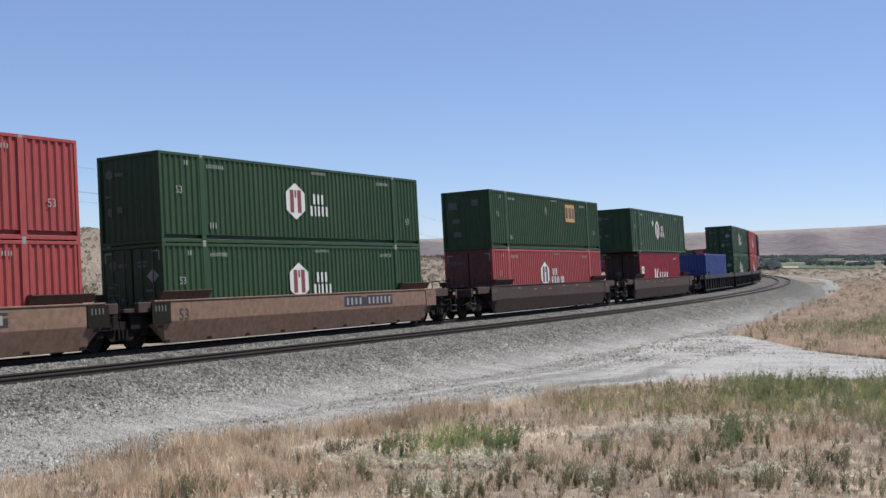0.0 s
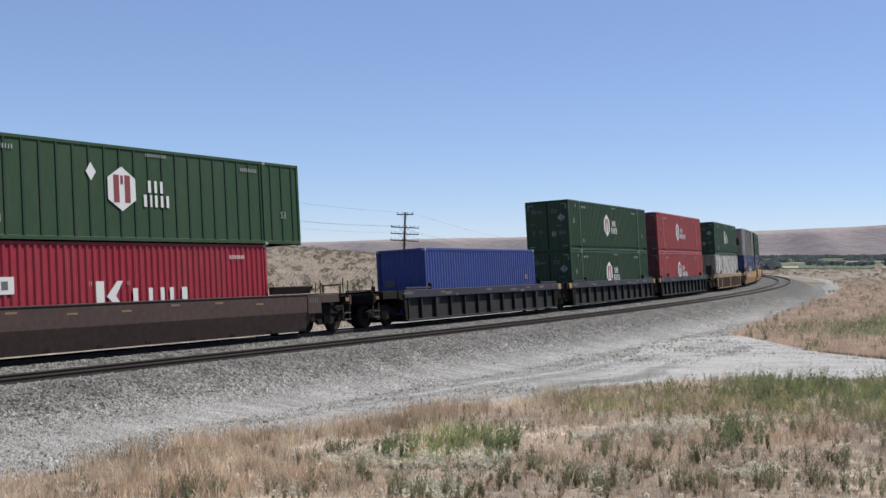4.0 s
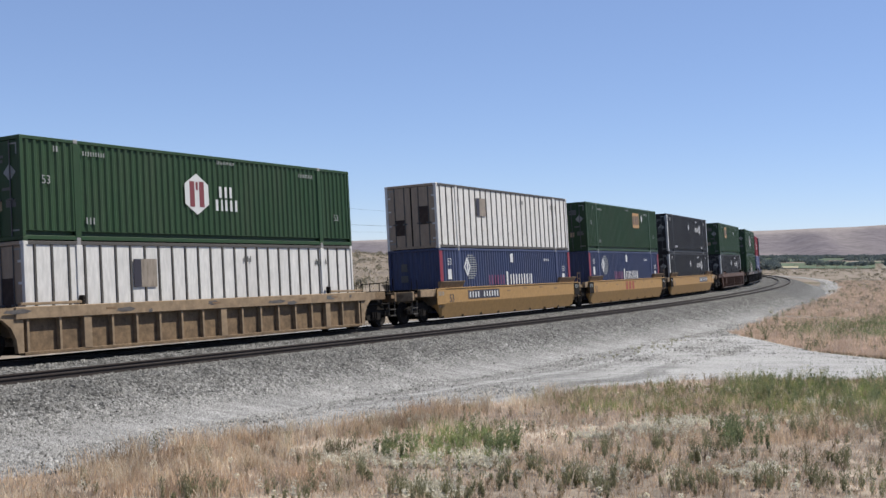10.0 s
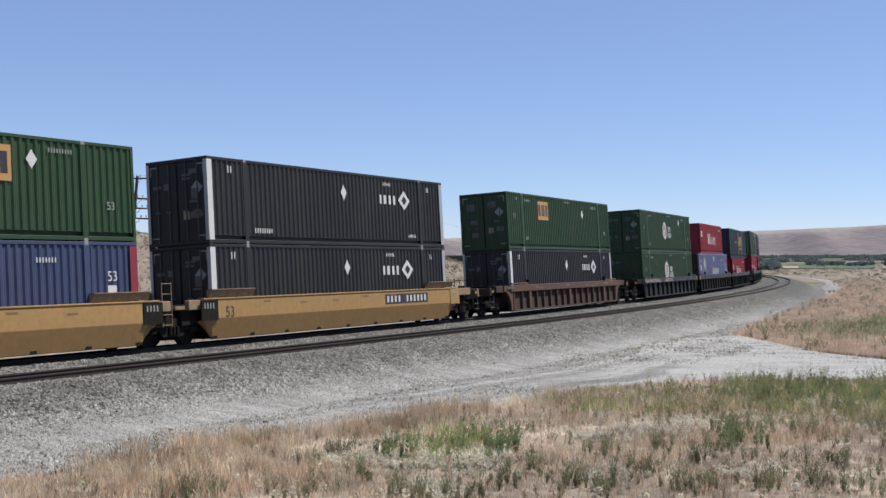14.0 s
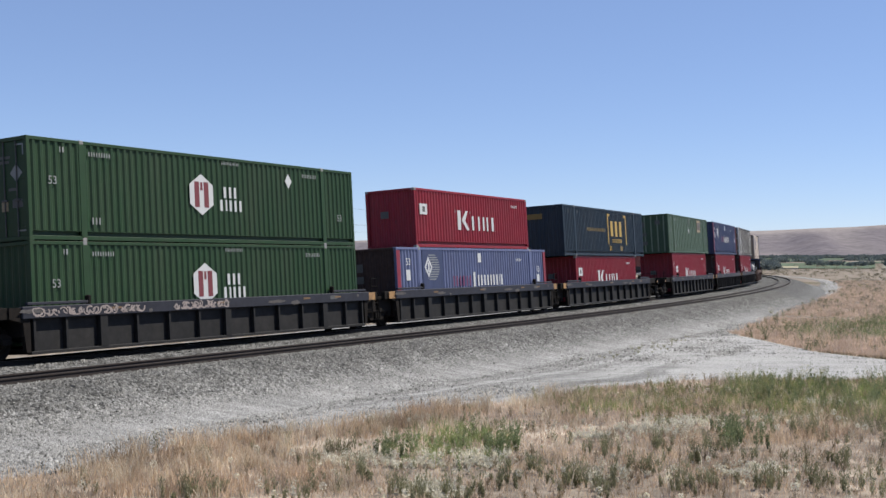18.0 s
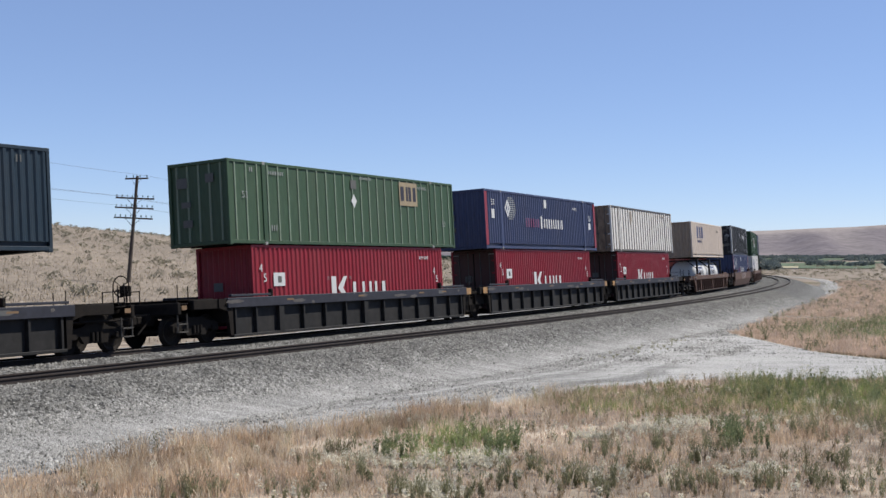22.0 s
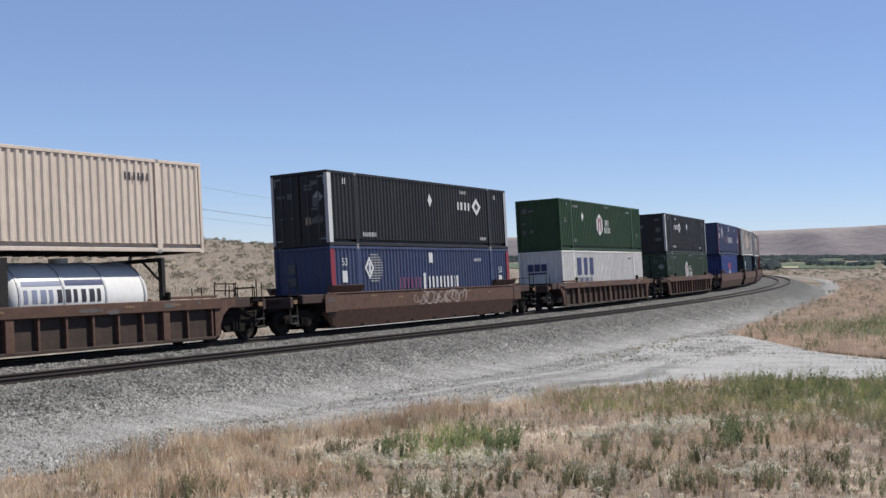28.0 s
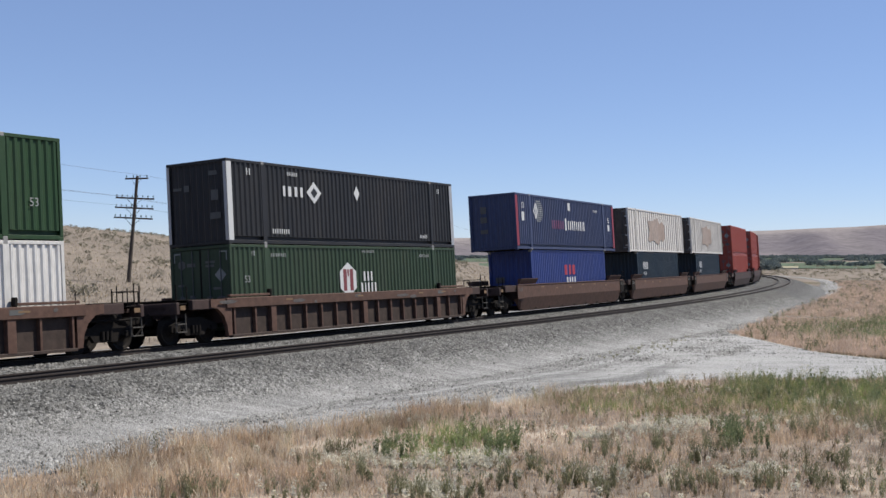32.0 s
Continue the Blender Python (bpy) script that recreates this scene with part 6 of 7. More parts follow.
sel = (kind == 0) & (soil < 0.5) & (rng.uniform(size=len(cx)) < 0.05 + 0.22 * (waves(cx, cy + 5, 0.9) > 0.6) + 0.3 * (cx < 1) * (edge_d < 3) * (waves(cx, cy, 1.1) > 0.2))
per = 26
bx = np.repeat(cx[sel], per) + rng.normal(0, 0.07, sel.sum() * per)
by = np.repeat(cy[sel], per) + rng.normal(0, 0.07, sel.sum() * per)
bh = np.clip(np.repeat(tall[sel], per) * rng.uniform(0.6, 1.35, len(bx)), 0.08, 0.8)
tagged(blades("bleached_grass", bx, by, ground_z(bx, by), bh, rng.uniform(0.005, 0.011, len(bx)), rng.uniform(0.1, 0.75, len(bx)), BLEACHED, rng), "bleached pale tufts of dry grass", "grass", kind="stuff")
sx, sy = scatter(rng, -11, 16.5, 14.5, 38.5, 115000)
ok, _ = outside_road(sx, sy)
ok &= in_view(sx, sy) & (rng.uniform(size=len(sx)) < 1 - 0.45 * open_soil(sx, sy))
sx, sy = sx[ok], sy[ok]
tagged(blades("grass_stubble", sx, sy, ground_z(sx, sy), rng.uniform(0.04, 0.17, len(sx)), rng.uniform(0.008, 0.02, len(sx)), rng.uniform(0.1, 0.9, len(sx)), STUBBLE, rng), "short pinkish-tan dry stubble on bare soil", "grass", kind="stuff")


def weeds(name, x, y, h, mat, label, per, rng, spread=0.5, leaf=0.06, upright=2.4, slim=0.2, stems=7):
    """Bushy upright weeds: several stems each set with small leaves."""
    k = len(x)
    z = ground_z(x, y)
    a, tilt = rng.uniform(0, 2 * math.pi, (k, stems)), rng.uniform(0.05, spread, (k, stems))
    pi, si = np.repeat(np.arange(k), per), rng.integers(0, stems, k * per)
    u = rng.uniform(0.08, 1.0, k * per) ** 0.8
    hh = h[pi] * rng.uniform(0.75, 1.0, (k, stems))[pi, si]
    rad = tilt[pi, si] * hh * u
    x1 = x[pi] + np.cos(a[pi, si]) * rad + rng.normal(0, 0.012, k * per)
    y1 = y[pi] + np.sin(a[pi, si]) * rad + rng.normal(0, 0.012, k * per)
    v, f = leaf_cloud(x1, y1, z[pi] + hh * u, leaf * rng.uniform(0.5, 1.1, k * per) * (1.15 - 0.6 * u), rng, 1.0, upright, slim)
    return tagged(new(name, quick_mesh(name, v, f, mat)), label, "weeds", kind="stuff")


def plant_sites(count, x0, x1, y0, y1, rule):
    x, y = scatter(rng, x0, x1, y0, y1, count)
    ok, e = outside_road(x, y)
    ok &= in_view(x, y) & (rng.uniform(size=count) < rule(x, y))
    return x[ok], y[ok]


def gathered(spots, per, spread):
    """Places drawn round each of the spots (x, y)."""
    q = np.repeat(np.array(spots, float), per, axis=0) + rng.normal(0, spread, (len(spots) * per, 2)) * (1.0, 1.4)
    ok, e = outside_road(q[:, 0], q[:, 1])
    return q[ok & (e > 0.2)].T


# the lush patch and the bushes on its rim
x, y = plant_sites(2600, -1.8, 2.0, 21.0, 27.0, lambda x, y: 0.34 * np.exp(-(((x - 0.1) / 0.95) ** 2 + ((y - 24.0) / 1.7) ** 2) * 0.9) * (0.2 + 0.8 * smooth(-0.4, 0.6, waves(x, y, 3.1))))
weeds("lush_weeds", x, y, rng.gamma(4.0, 0.065, len(x)) * np.exp(-((x - 0.1) / 1.3) ** 2), LUSH, "soft bright green weeds in a small patch", 90, rng, 0.5, 0.034, 1.4, 0.3)
x, y = gathered([(1.08, 22.7), (1.2, 23.6), (-0.98, 22.5), (5.95, 23.4), (5.8, 24.3), (6.2, 25.0)], 9, 0.26)
weeds("leafy_bush", x, y, rng.uniform(0.34, 0.66, len(x)), WEED_GREEN, "dense dark green leafy weeds standing in a bush", 190, rng, 0.36, 0.04, 1.8, 0.3)
# green growth in the band along the fork
x, y = plant_sites(5200, 1.5, 16, 26.5, 37.5, lambda x, y: 0.36 * green_mask(x, y) * smooth(-0.7, 0.5, waves(x, y, 0.9)))
weeds("green_weeds", x, y, np.clip(rng.gamma(3.2, 0.09, len(x)), 0.1, 0.55), WEED_OLIVE, "olive green weeds in a band beside the gravel", 90, rng, 0.45, 0.042, 2.0, 0.26)
x, y = plant_sites(420, 7.5, 16, 29.0, 37.5, lambda x, y: 0.8 * green_mask(x, y))
weeds("green_weeds", x, y, np.clip(rng.gamma(4.0, 0.1, len(x)), 0.2, 0.75), WEED_GREEN, "dark green upright weeds beside the gravel", 110, rng, 0.4, 0.045, 2.2, 0.26)
# spiky grey weeds in groups on the open soil, and single ones
x, y = gathered([(2.0, 19.9), (2.2, 19.6), (0.53, 18.7), (1.55, 21.2), (2.6, 19.1), (3.7, 19.1), (4.25, 19.6), (5.3, 22.9), (6.06, 19.3), (5.2, 19.1), (6.6, 18.6), (7.4, 25.2), (7.85, 25.4), (-3.97, 18.7), (-3.6, 18.9),
                 (-5.6, 23.2), (-2.0, 23.1), (-2.4, 27.3), (-1.8, 27.6), (-0.66, 19.1), (-0.2, 18.6), (1.4, 32.4), (3.1, 22.6), (4.6, 21.6), (6.9, 21.4), (-1.4, 20.4), (3.4, 20.6), (7.3, 19.6), (8.6, 23.4), (9.2, 26.0), (1.0, 20.0), (4.1, 23.2)], 9, 0.19)
weeds("spiky_weeds", x, y, np.clip(rng.gamma(6.0, 0.06, len(x)), 0.14, 0.58), WEED, "grey-green spiky upright weeds on dry soil", 120, rng, 0.34, 0.05, 3.6, 0.17, 11)
kx, ky = plant_sites(260, -9, 15, 15.5, 36, lambda x, y: 0.3 + 0.4 * smooth(-4, 3, x))
x, y = gathered(np.stack([kx, ky], 1), 3, 0.2)
weeds("spiky_weeds", x, y, np.clip(rng.gamma(3.4, 0.085, len(x)), 0.1, 0.5), WEED, "grey-green spiky upright weeds in dry grass", 90, rng, 0.36, 0.045, 3.2, 0.18, 9)
x, y = plant_sites(1900, -9, 16, 15, 38, lambda x, y: 0.16 + 0.35 * smooth(-2, 5, x))
weeds("brown_weeds", x, y, rng.uniform(0.15, 0.45, len(x)), WEED_BROWN, "brown dried-out weed stalks", 70, rng, 0.4, 0.04, 2.8)
# low whitish plants in mats
x, y = gathered([(4.2, 25.6), (4.6, 25.2), (5.5, 26.8), (5.1, 26.2), (0.48, 21.9), (0.9, 22.1), (-0.5, 21.8), (-1.9, 22.2), (-0.35, 19.3), (0.0, 19.1), (9.5, 30.2), (10.3, 30.4), (5.5, 20.5), (5.1, 20.3), (2.8, 20.4), (3.1, 24.6), (7.6, 27.5), (-1.3, 22.3), (12.2, 31.4)], 34, 0.3)
weeds("pale_weeds", x, y, rng.uniform(0.08, 0.24, len(x)), PALE, "low whitish dry weeds in mats on the soil", 60, rng, 0.9, 0.034, 0.3, 0.5)
x, y = plant_sites(700, -3, 16, 16, 34, lambda x, y: 0.14 + 0 * x)
weeds("pale_weeds", x, y, rng.uniform(0.10, 0.3, len(x)), PALE, "pale whitish dry flower heads among weeds", 50, rng, 0.6, 0.034, 0.4, 0.5)
# long dead twigs that lean over the stubble
tx, ty = np.array([-1.95, -1.85, 0.35, 1.95, 2.05, 6.8, 4.4]), np.array([18.9, 18.8, 19.2, 19.6, 19.4, 19.2, 20.4])
tagged(blades("dead_twigs", tx, ty, ground_z(tx, ty), rng.uniform(0.5, 0.8, len(tx)), np.full(len(tx), 0.022), rng.uniform(0.45, 0.75, len(tx)), BLEACHED, rng), "long pale dead twigs leaning over the stubble", "twigs", kind="stuff")

# round seed heads on bare stalks
x, y = plant_sites(75, -6, 12, 16, 27, lambda x, y: 0.8 + 0 * x)
h = rng.uniform(0.2, 0.42, len(x))
per = 46
pi = np.repeat(np.arange(len(x)), per)
q = rng.normal(size=(len(pi), 3))
q /= np.linalg.norm(q, axis=1)[:, None]
rad = rng.uniform(0.035, 0.06, len(x))[pi, None]
zz = ground_z(x, y) + h
v, f = leaf_cloud(x[pi] + q[:, 0] * rad[:, 0], y[pi] + q[:, 1] * rad[:, 0], zz[pi] + q[:, 2] * rad[:, 0], np.full(len(pi), 0.024), rng)
tagged(new("seed_heads", quick_mesh("seed_heads", v, f, PALE)), "round pale seed heads on dry stalks", "flowers", kind="stuff")
tagged(blades("seed_stalks", x, y, ground_z(x, y), h, np.full(len(x), 0.014), np.full(len(x), 0.01), WEED_BROWN, rng), "thin dry stalks under seed heads", "flowers", kind="stuff")

# the far patch of grass beyond the fork, and the plain
for name, mat, label, rule, hh in (("dry_grass", STUBBLE, "dry tan grass on the plain beyond the road", lambda x, y: 1.0 - 0.8 * green_mask(x, y), 0.32), ("green_grass", PLAINGREEN, "green weeds on the plain beyond the road", lambda x, y: green_mask(x, y), 0.46)):
    u = rng.uniform(0, 1, 26000)
    cy = 43 + 190 * u ** 2.2
    cx = rng.uniform(0.12, 0.40, len(u)) * cy
    ok, e = outside_road(cx, cy)
    ok &= (rng.uniform(size=len(u)) < rule(cx, cy)) & (waves(cx, cy, 0.35) + 0.6 * waves(cx, cy, 0.11) < 0.8)
    cx, cy, cu = cx[ok], cy[ok], np.sqrt(cy[ok] / 45)
    per = 9
    bx = np.repeat(cx, per) + rng.normal(0, 0.14, len(cx) * per) * np.repeat(cu, per)
    by = np.repeat(cy, per) + rng.normal(0, 0.14, len(cx) * per) * np.repeat(cu, per)
    sc_ = np.repeat(cu, per)
    tagged(blades(name, bx, by, ground_z(bx, by), rng.uniform(0.35, 1.0, len(bx)) * hh, rng.uniform(0.012, 0.03, len(bx)) * sc_, rng.uniform(0.1, 0.7, len(bx)), mat, rng), label, "grass", kind="stuff")
u = rng.uniform(0, 1, 1500)
y = 44 + 380 * u ** 1.9
x = rng.uniform(0.17, 0.40, len(u)) * y
ok, e = outside_road(x, y)
ok &= rng.uniform(size=len(u)) < np.where(e < 3, 0.8, 0.2)
weeds("green_weeds", x[ok], y[ok], rng.uniform(0.3, 0.75, ok.sum()), WEED, "dark green low bushes on the dry plain", 70, rng, 0.7, 0.10, 0.6)
# low brown blades for the bank's shadow line, where the far grass meets the fork
bx = rng.uniform(15.1, 26, 5200)
by = np.interp(bx, [14.7, 15.0, 16.5, 20, 30], [58, 48.5, 44.8, 43.6, 42.6]) + rng.gamma(1.5, 0.14, len(bx)) + 0.1
tagged(blades("bank_shade_grass", bx, by, ground_z(bx, by), rng.uniform(0.05, 0.2, len(bx)), rng.uniform(0.015, 0.035, len(bx)), rng.uniform(0.1, 0.9, len(bx)), WEED_BROWN, rng), "low brown blades put in for the shadow line of the low bank", "grass", kind="stuff")
# low brush dotted over the plain
u = rng.uniform(0, 1, 700)
y = 95 + 760 * u ** 1.4
x = rng.uniform(0.2, 0.41, len(u)) * y
ok, e = outside_road(x, y)
x, y = x[ok], y[ok]
per = 22
z0, r = ground_z(x, y), rng.uniform(0.18, 0.5, len(x)) * (0.7 + y / 260)
pi = np.repeat(np.arange(len(x)), per)
q = rng.normal(size=(len(pi), 3))
q /= np.linalg.norm(q, axis=1)[:, None]
v, f = leaf_cloud(x[pi] + q[:, 0] * r[pi], y[pi] + q[:, 1] * r[pi], z0[pi] + (q[:, 2] * 0.3 + 0.28) * r[pi], r[pi] * 0.34, rng)
tagged(new("low_brush", quick_mesh("low_brush", v, f, SAGE)), "low grey-brown brush dotted over the dry plain", "brush", kind="stuff")
# weeds that grow through the gravel
gx, gy = [], []
for s, n, k, r in ((36, 8.2, 26, 1.3), (26, 10.2, 34, 1.6), (33, 9.6, 12, 0.8), (12, 8.4, 6, 0.8), (60, 7.2, 10, 1.5), (105, 8.2, 30, 3.0), (186, 11.0, 150, 5.0), (140, 9.5, 40, 4.0)):
    for i in range(k):
        q = track_at(s + rng.normal(0, r * 1.6), n + rng.normal(0, r * 0.25))
        gx.append(float(q[0])), gy.append(float(q[1]))
gx, gy = np.array(gx), np.array(gy)
weeds("gravel_weeds", gx, gy, rng.uniform(0.08, 0.22, len(gx)), WEED, "low green weeds growing through the gravel", 60, rng, 0.9, 0.04, 0.3)

# sagebrush on the hill behind the line
u = rng.uniform(0, 1, 9000)
d = 70 + 190 * u ** 0.7
a = rng.uniform(-0.40, 0.02, len(u))
x, y = d * np.sin(a), d * np.cos(a)
s, n = to_track(x, y)
ok = (n < -14) & (rng.uniform(size=len(u)) < 0.12 + 0.3 * smooth(185, 225, d) * (0.6 + 0.4 * waves(x, y, 0.12)))
x, y, d = x[ok], y[ok], d[ok]
per = 34
z0, r = ground_z(x, y), rng.gamma(5.0, 0.065, len(x))
pi = np.repeat(np.arange(len(x)), per)
q = rng.normal(size=(len(pi), 3))
q /= np.linalg.norm(q, axis=1)[:, None]
q *= rng.uniform(0.3, 1.0, (len(pi), 1)) ** 0.5
v, f = leaf_cloud(x[pi] + q[:, 0] * r[pi], y[pi] + q[:, 1] * r[pi], z0[pi] + (q[:, 2] * 0.55 + 0.5) * r[pi], r[pi] * 0.34, rng)
tagged(new("sagebrush", quick_mesh("sagebrush", v, f, SAGE)), "grey-brown sagebrush scattered over a dry hill", "sagebrush", kind="stuff")
u = rng.uniform(0, 1, 42000)
d = 55 + 180 * u
a = rng.uniform(-0.40, 0.06, len(u))
x, y = d * np.sin(a), d * np.cos(a)
s, n = to_track(x, y)
ok = (n < -7) & (waves(x, y, 0.25) < 0.7)
x, y, d = x[ok], y[ok], d[ok]
tagged(blades("hill_grass", x, y, ground_z(x, y), rng.uniform(0.08, 0.3, len(x)), rng.uniform(0.02, 0.06, len(x)), rng.uniform(0.1, 0.7, len(x)), HILLGRASS, rng), "sparse dry bunch grass on the hillside", "grass", kind="stuff")


# ---- loose stones ----
def stones(name, x, y, z, r, mat, rng, label):
    k = len(x)
    base = np.array([[1, 0, -0.45], [-1, 0, -0.45], [0, 1, -0.45], [0, -1, -0.45], [0, 0, 0.85]])
    v = base[None] * rng.uniform(0.6, 1.25, (k, 5, 1)) + rng.normal(0, 0.16, (k, 5, 3))
    a = rng.uniform(0, 2 * math.pi, k)
    c, s_ = np.cos(a)[:, None], np.sin(a)[:, None]
    tz = rng.normal(0, 0.35, k)[:, None]
    vx, vy, vz = v[:, :, 0], v[:, :, 1], v[:, :, 2]
    vx, vz = vx * np.cos(tz) - vz * np.sin(tz), vx * np.sin(tz) + vz * np.cos(tz)
    v = np.stack([(vx * c - vy * s_) * r[:, None] + x[:, None], (vx * s_ + vy * c) * r[:, None] + y[:, None], vz * r[:, None] + z[:, None]], -1)
    tri = np.array([[0, 2, 4], [2, 1, 4], [1, 3, 4], [3, 0, 4]])
    f = ((np.arange(k) * 5)[:, None, None] + tri[None]).reshape(-1, 3)
    return tagged(new(name, quick_mesh(name, v.reshape(-1, 3), f, mat)), label, "stones", kind="stuff")


def track_points(s, n):
    th = np.interp(s, S, TH)
    return np.interp(s, S, PX) + np.sin(th) * n, np.interp(s, S, PY) - np.cos(th) * n


bn, bz = np.array([c[0] for c in BED]), np.array([c[1] for c in BED])
u = rng.uniform(0, 1, 210000)
s = -13 + 100 * u ** 1.7
n = -1.6 + 11.4 * rng.uniform(0, 1, len(s)) ** 0.85
keep = rng.uniform(size=len(s)) > 0.62 * smooth(7.6, 9.4, n)
s, n = s[keep], n[keep]
x, y = track_points(s, n)
z = np.interp(n, bn, bz) + track_z(s) * (1 - smooth(6.5, 9, n))
r = rng.uniform(0.022, 0.056, len(s)) * (1 - 0.45 * smooth(6.8, 9.0, n))
dusty = rng.uniform(size=len(n)) < 0.85 * smooth(6.6, 8.6, n)
for name, sel, mat, label in (("ballast_stones", ~dusty, STONES, "angular grey ballast stones of mixed sizes"), ("shoulder_stones", dusty, ROADSTONES, "pale dusty stones at the foot of the ballast")):
    stones(name, x[sel], y[sel], z[sel], r[sel], mat, rng, label)
u = rng.uniform(0, 1, 70000)
s = -13 + 75 * u ** 1.5
lim = np.array([road_outer(q) for q in np.arange(-14, 70, 0.5)])
n = 7.6 + (np.interp(s, np.arange(-14, 70, 0.5), lim) - 7.6) * rng.uniform(0, 1, len(s))
lanes = np.sin((n - 8.0) * 3.1 + 0.4 * np.sin(s * 0.21)) + 0.6 * np.sin(s * 0.33 + n * 1.7)
keep = rng.uniform(size=len(s)) < 0.62 - 0.34 * lanes  # fewer stones in the wheel tracks
s, n = s[keep], n[keep]
x, y = track_points(s, n)
z, r = np.maximum(GROUND + 0.041, np.interp(n, bn, bz)), rng.gamma(4.0, 0.0055, len(s)) + 0.006
dark = rng.uniform(size=len(s)) < 0.22
stones("gravel_stones", x[~dark], y[~dark], z[~dark], r[~dark], ROADSTONES, rng, "loose pale gravel on the road")
stones("strewn_stones", x[dark], y[dark], z[dark], r[dark] * 1.15, STONES, rng, "dark ballast stones strewn over the gravel road")

fx, fy = scatter(rng, 4.5, 24, 36.5, 58, 15000)
inside = ~outside_road(fx, fy)[0] & (fy < np.interp(fx, [4, 14.5, 15.0, 16.5, 21], [56, 58, 48.5, 44.6, 43.2]))
inside &= rng.uniform(size=len(fx)) < 0.5 + 0.5 * np.sin(fy * 3.0 + 0.25 * fx)
fx, fy = fx[inside], fy[inside]
dark = rng.uniform(size=len(fx)) < 0.12
for sel, mat, label in ((~dark, ROADSTONES, "loose pale gravel on the forking track"), (dark, STONES, "dark stones strewn over the forking track")):
    stones("gravel_stones", fx[sel], fy[sel], np.full(sel.sum(), GROUND + 0.052), rng.uniform(0.012, 0.032, sel.sum()), mat, rng, label)

# ---- the pole line ----
def utility_pole(x, y, top, lean, yaw, label):
    base = float(ground_z(np.array([x]), np.array([y]))[0])
    p = tagged(new("utility_pole"), label, "utility pole", "poles beside the railway")
    p.location = (x, y, base)
    h = top - base
    bm = bmesh.new()
    bmesh.ops.create_cone(bm, cap_ends=True, segments=12, radius1=0.17, radius2=0.11, depth=h + 0.6, matrix=Matrix.Translation((0, 0, h / 2 - 0.3)))
    for v in bm.verts:
        v.co.x += lean * max(v.co.z, 0) / h
    part("shaft", bm, WOOD, p)
    for i, (dz, w) in enumerate(((0.22, 1.05), (1.75, 1.78), (2.5, 1.78), (3.28, 1.78))):
        m = Matrix.Translation((lean * (h - dz) / h, -0.14, h - dz)) @ Matrix.Rotation(yaw, 4, "Z") @ Matrix.Rotation(radians(3.0 if i else 0.5), 4, "Y")
        arm = part("crossarm", box(-w, w, -0.05, 0.05, -0.06, 0.06, 0.008), WOOD, p, m=m)
        for sg in (-1, 1):
            part("brace", tube((sg * w * 0.42, -0.06, -0.02), (0, -0.06, -0.62), 0.018, 6), BOGIE, arm)
        k = 4 if i == 0 else 8
        for j in range(k):
            o = -w + 0.1 + (2 * w - 0.2) * j / (k - 1)
            pin = part("pin", shared("pin", lambda: tube((0, 0, 0.05), (0, 0, 0.17), 0.016, 6), BOGIE), None, arm, m=Matrix.Translation((o, 0, 0)))
            part("insulator", shared("insulator", lambda: tube((0, 0, 0.13), (0, 0, 0.25), 0.048, 8), GLASS_INSULATOR), None, arm, m=Matrix.Translation((o, 0, 0)))
    return p


POLES = [(-47.0, 44.0, 12.4, 0.1), (-24.36, 93.0, 9.4, 0.72), (-4.6, 140.0, 8.5, 0.2), (14.6, 190.0, 5.7, 0.1)]
for x, y, top, lean in POLES:
    utility_pole(x, y, top, lean, radians(-22), "weathered dark wooden utility pole with four crossarms")
yaw = radians(-22)
for (xa, ya, ta, la), (xb, yb, tb, lb) in zip(POLES[:-1], POLES[1:]):
    for dz, o in ((1.75, -1.6), (1.75, -1.1), (2.5, -1.1), (0.22, 0.9)):
        a = Vector((xa + la + o * math.cos(yaw), ya + o * math.sin(yaw), ta - dz + 0.2))
        b = Vector((xb + lb + o * math.cos(yaw), yb + o * math.sin(yaw), tb - dz + 0.2))
        bm = bmesh.new()
        pts = [a.lerp(b, i / 14) - Vector((0, 0, 0.55 * 4 * (i / 14) * (1 - i / 14))) for i in range(15)]
        rings = [[bm.verts.new(q + Vector((0.009 * math.cos(w), 0, 0.009 * math.sin(w)))) for w in (0, 2.1, 4.2)] for q in pts]
        for r0, r1 in zip(rings[:-1], rings[1:]):
            for i in range(3):
                bm.faces.new((r0[i], r0[(i + 1) % 3], r1[(i + 1) % 3], r1[i]))
        me = bpy.data.meshes.new("overhead_wire")
        bm.to_mesh(me)
        bm.free()
        me.materials.append(WIRE)
        tagged(new("overhead_wire", me), "thin sagging overhead wire between utility poles", "wire", "wires of the pole line")

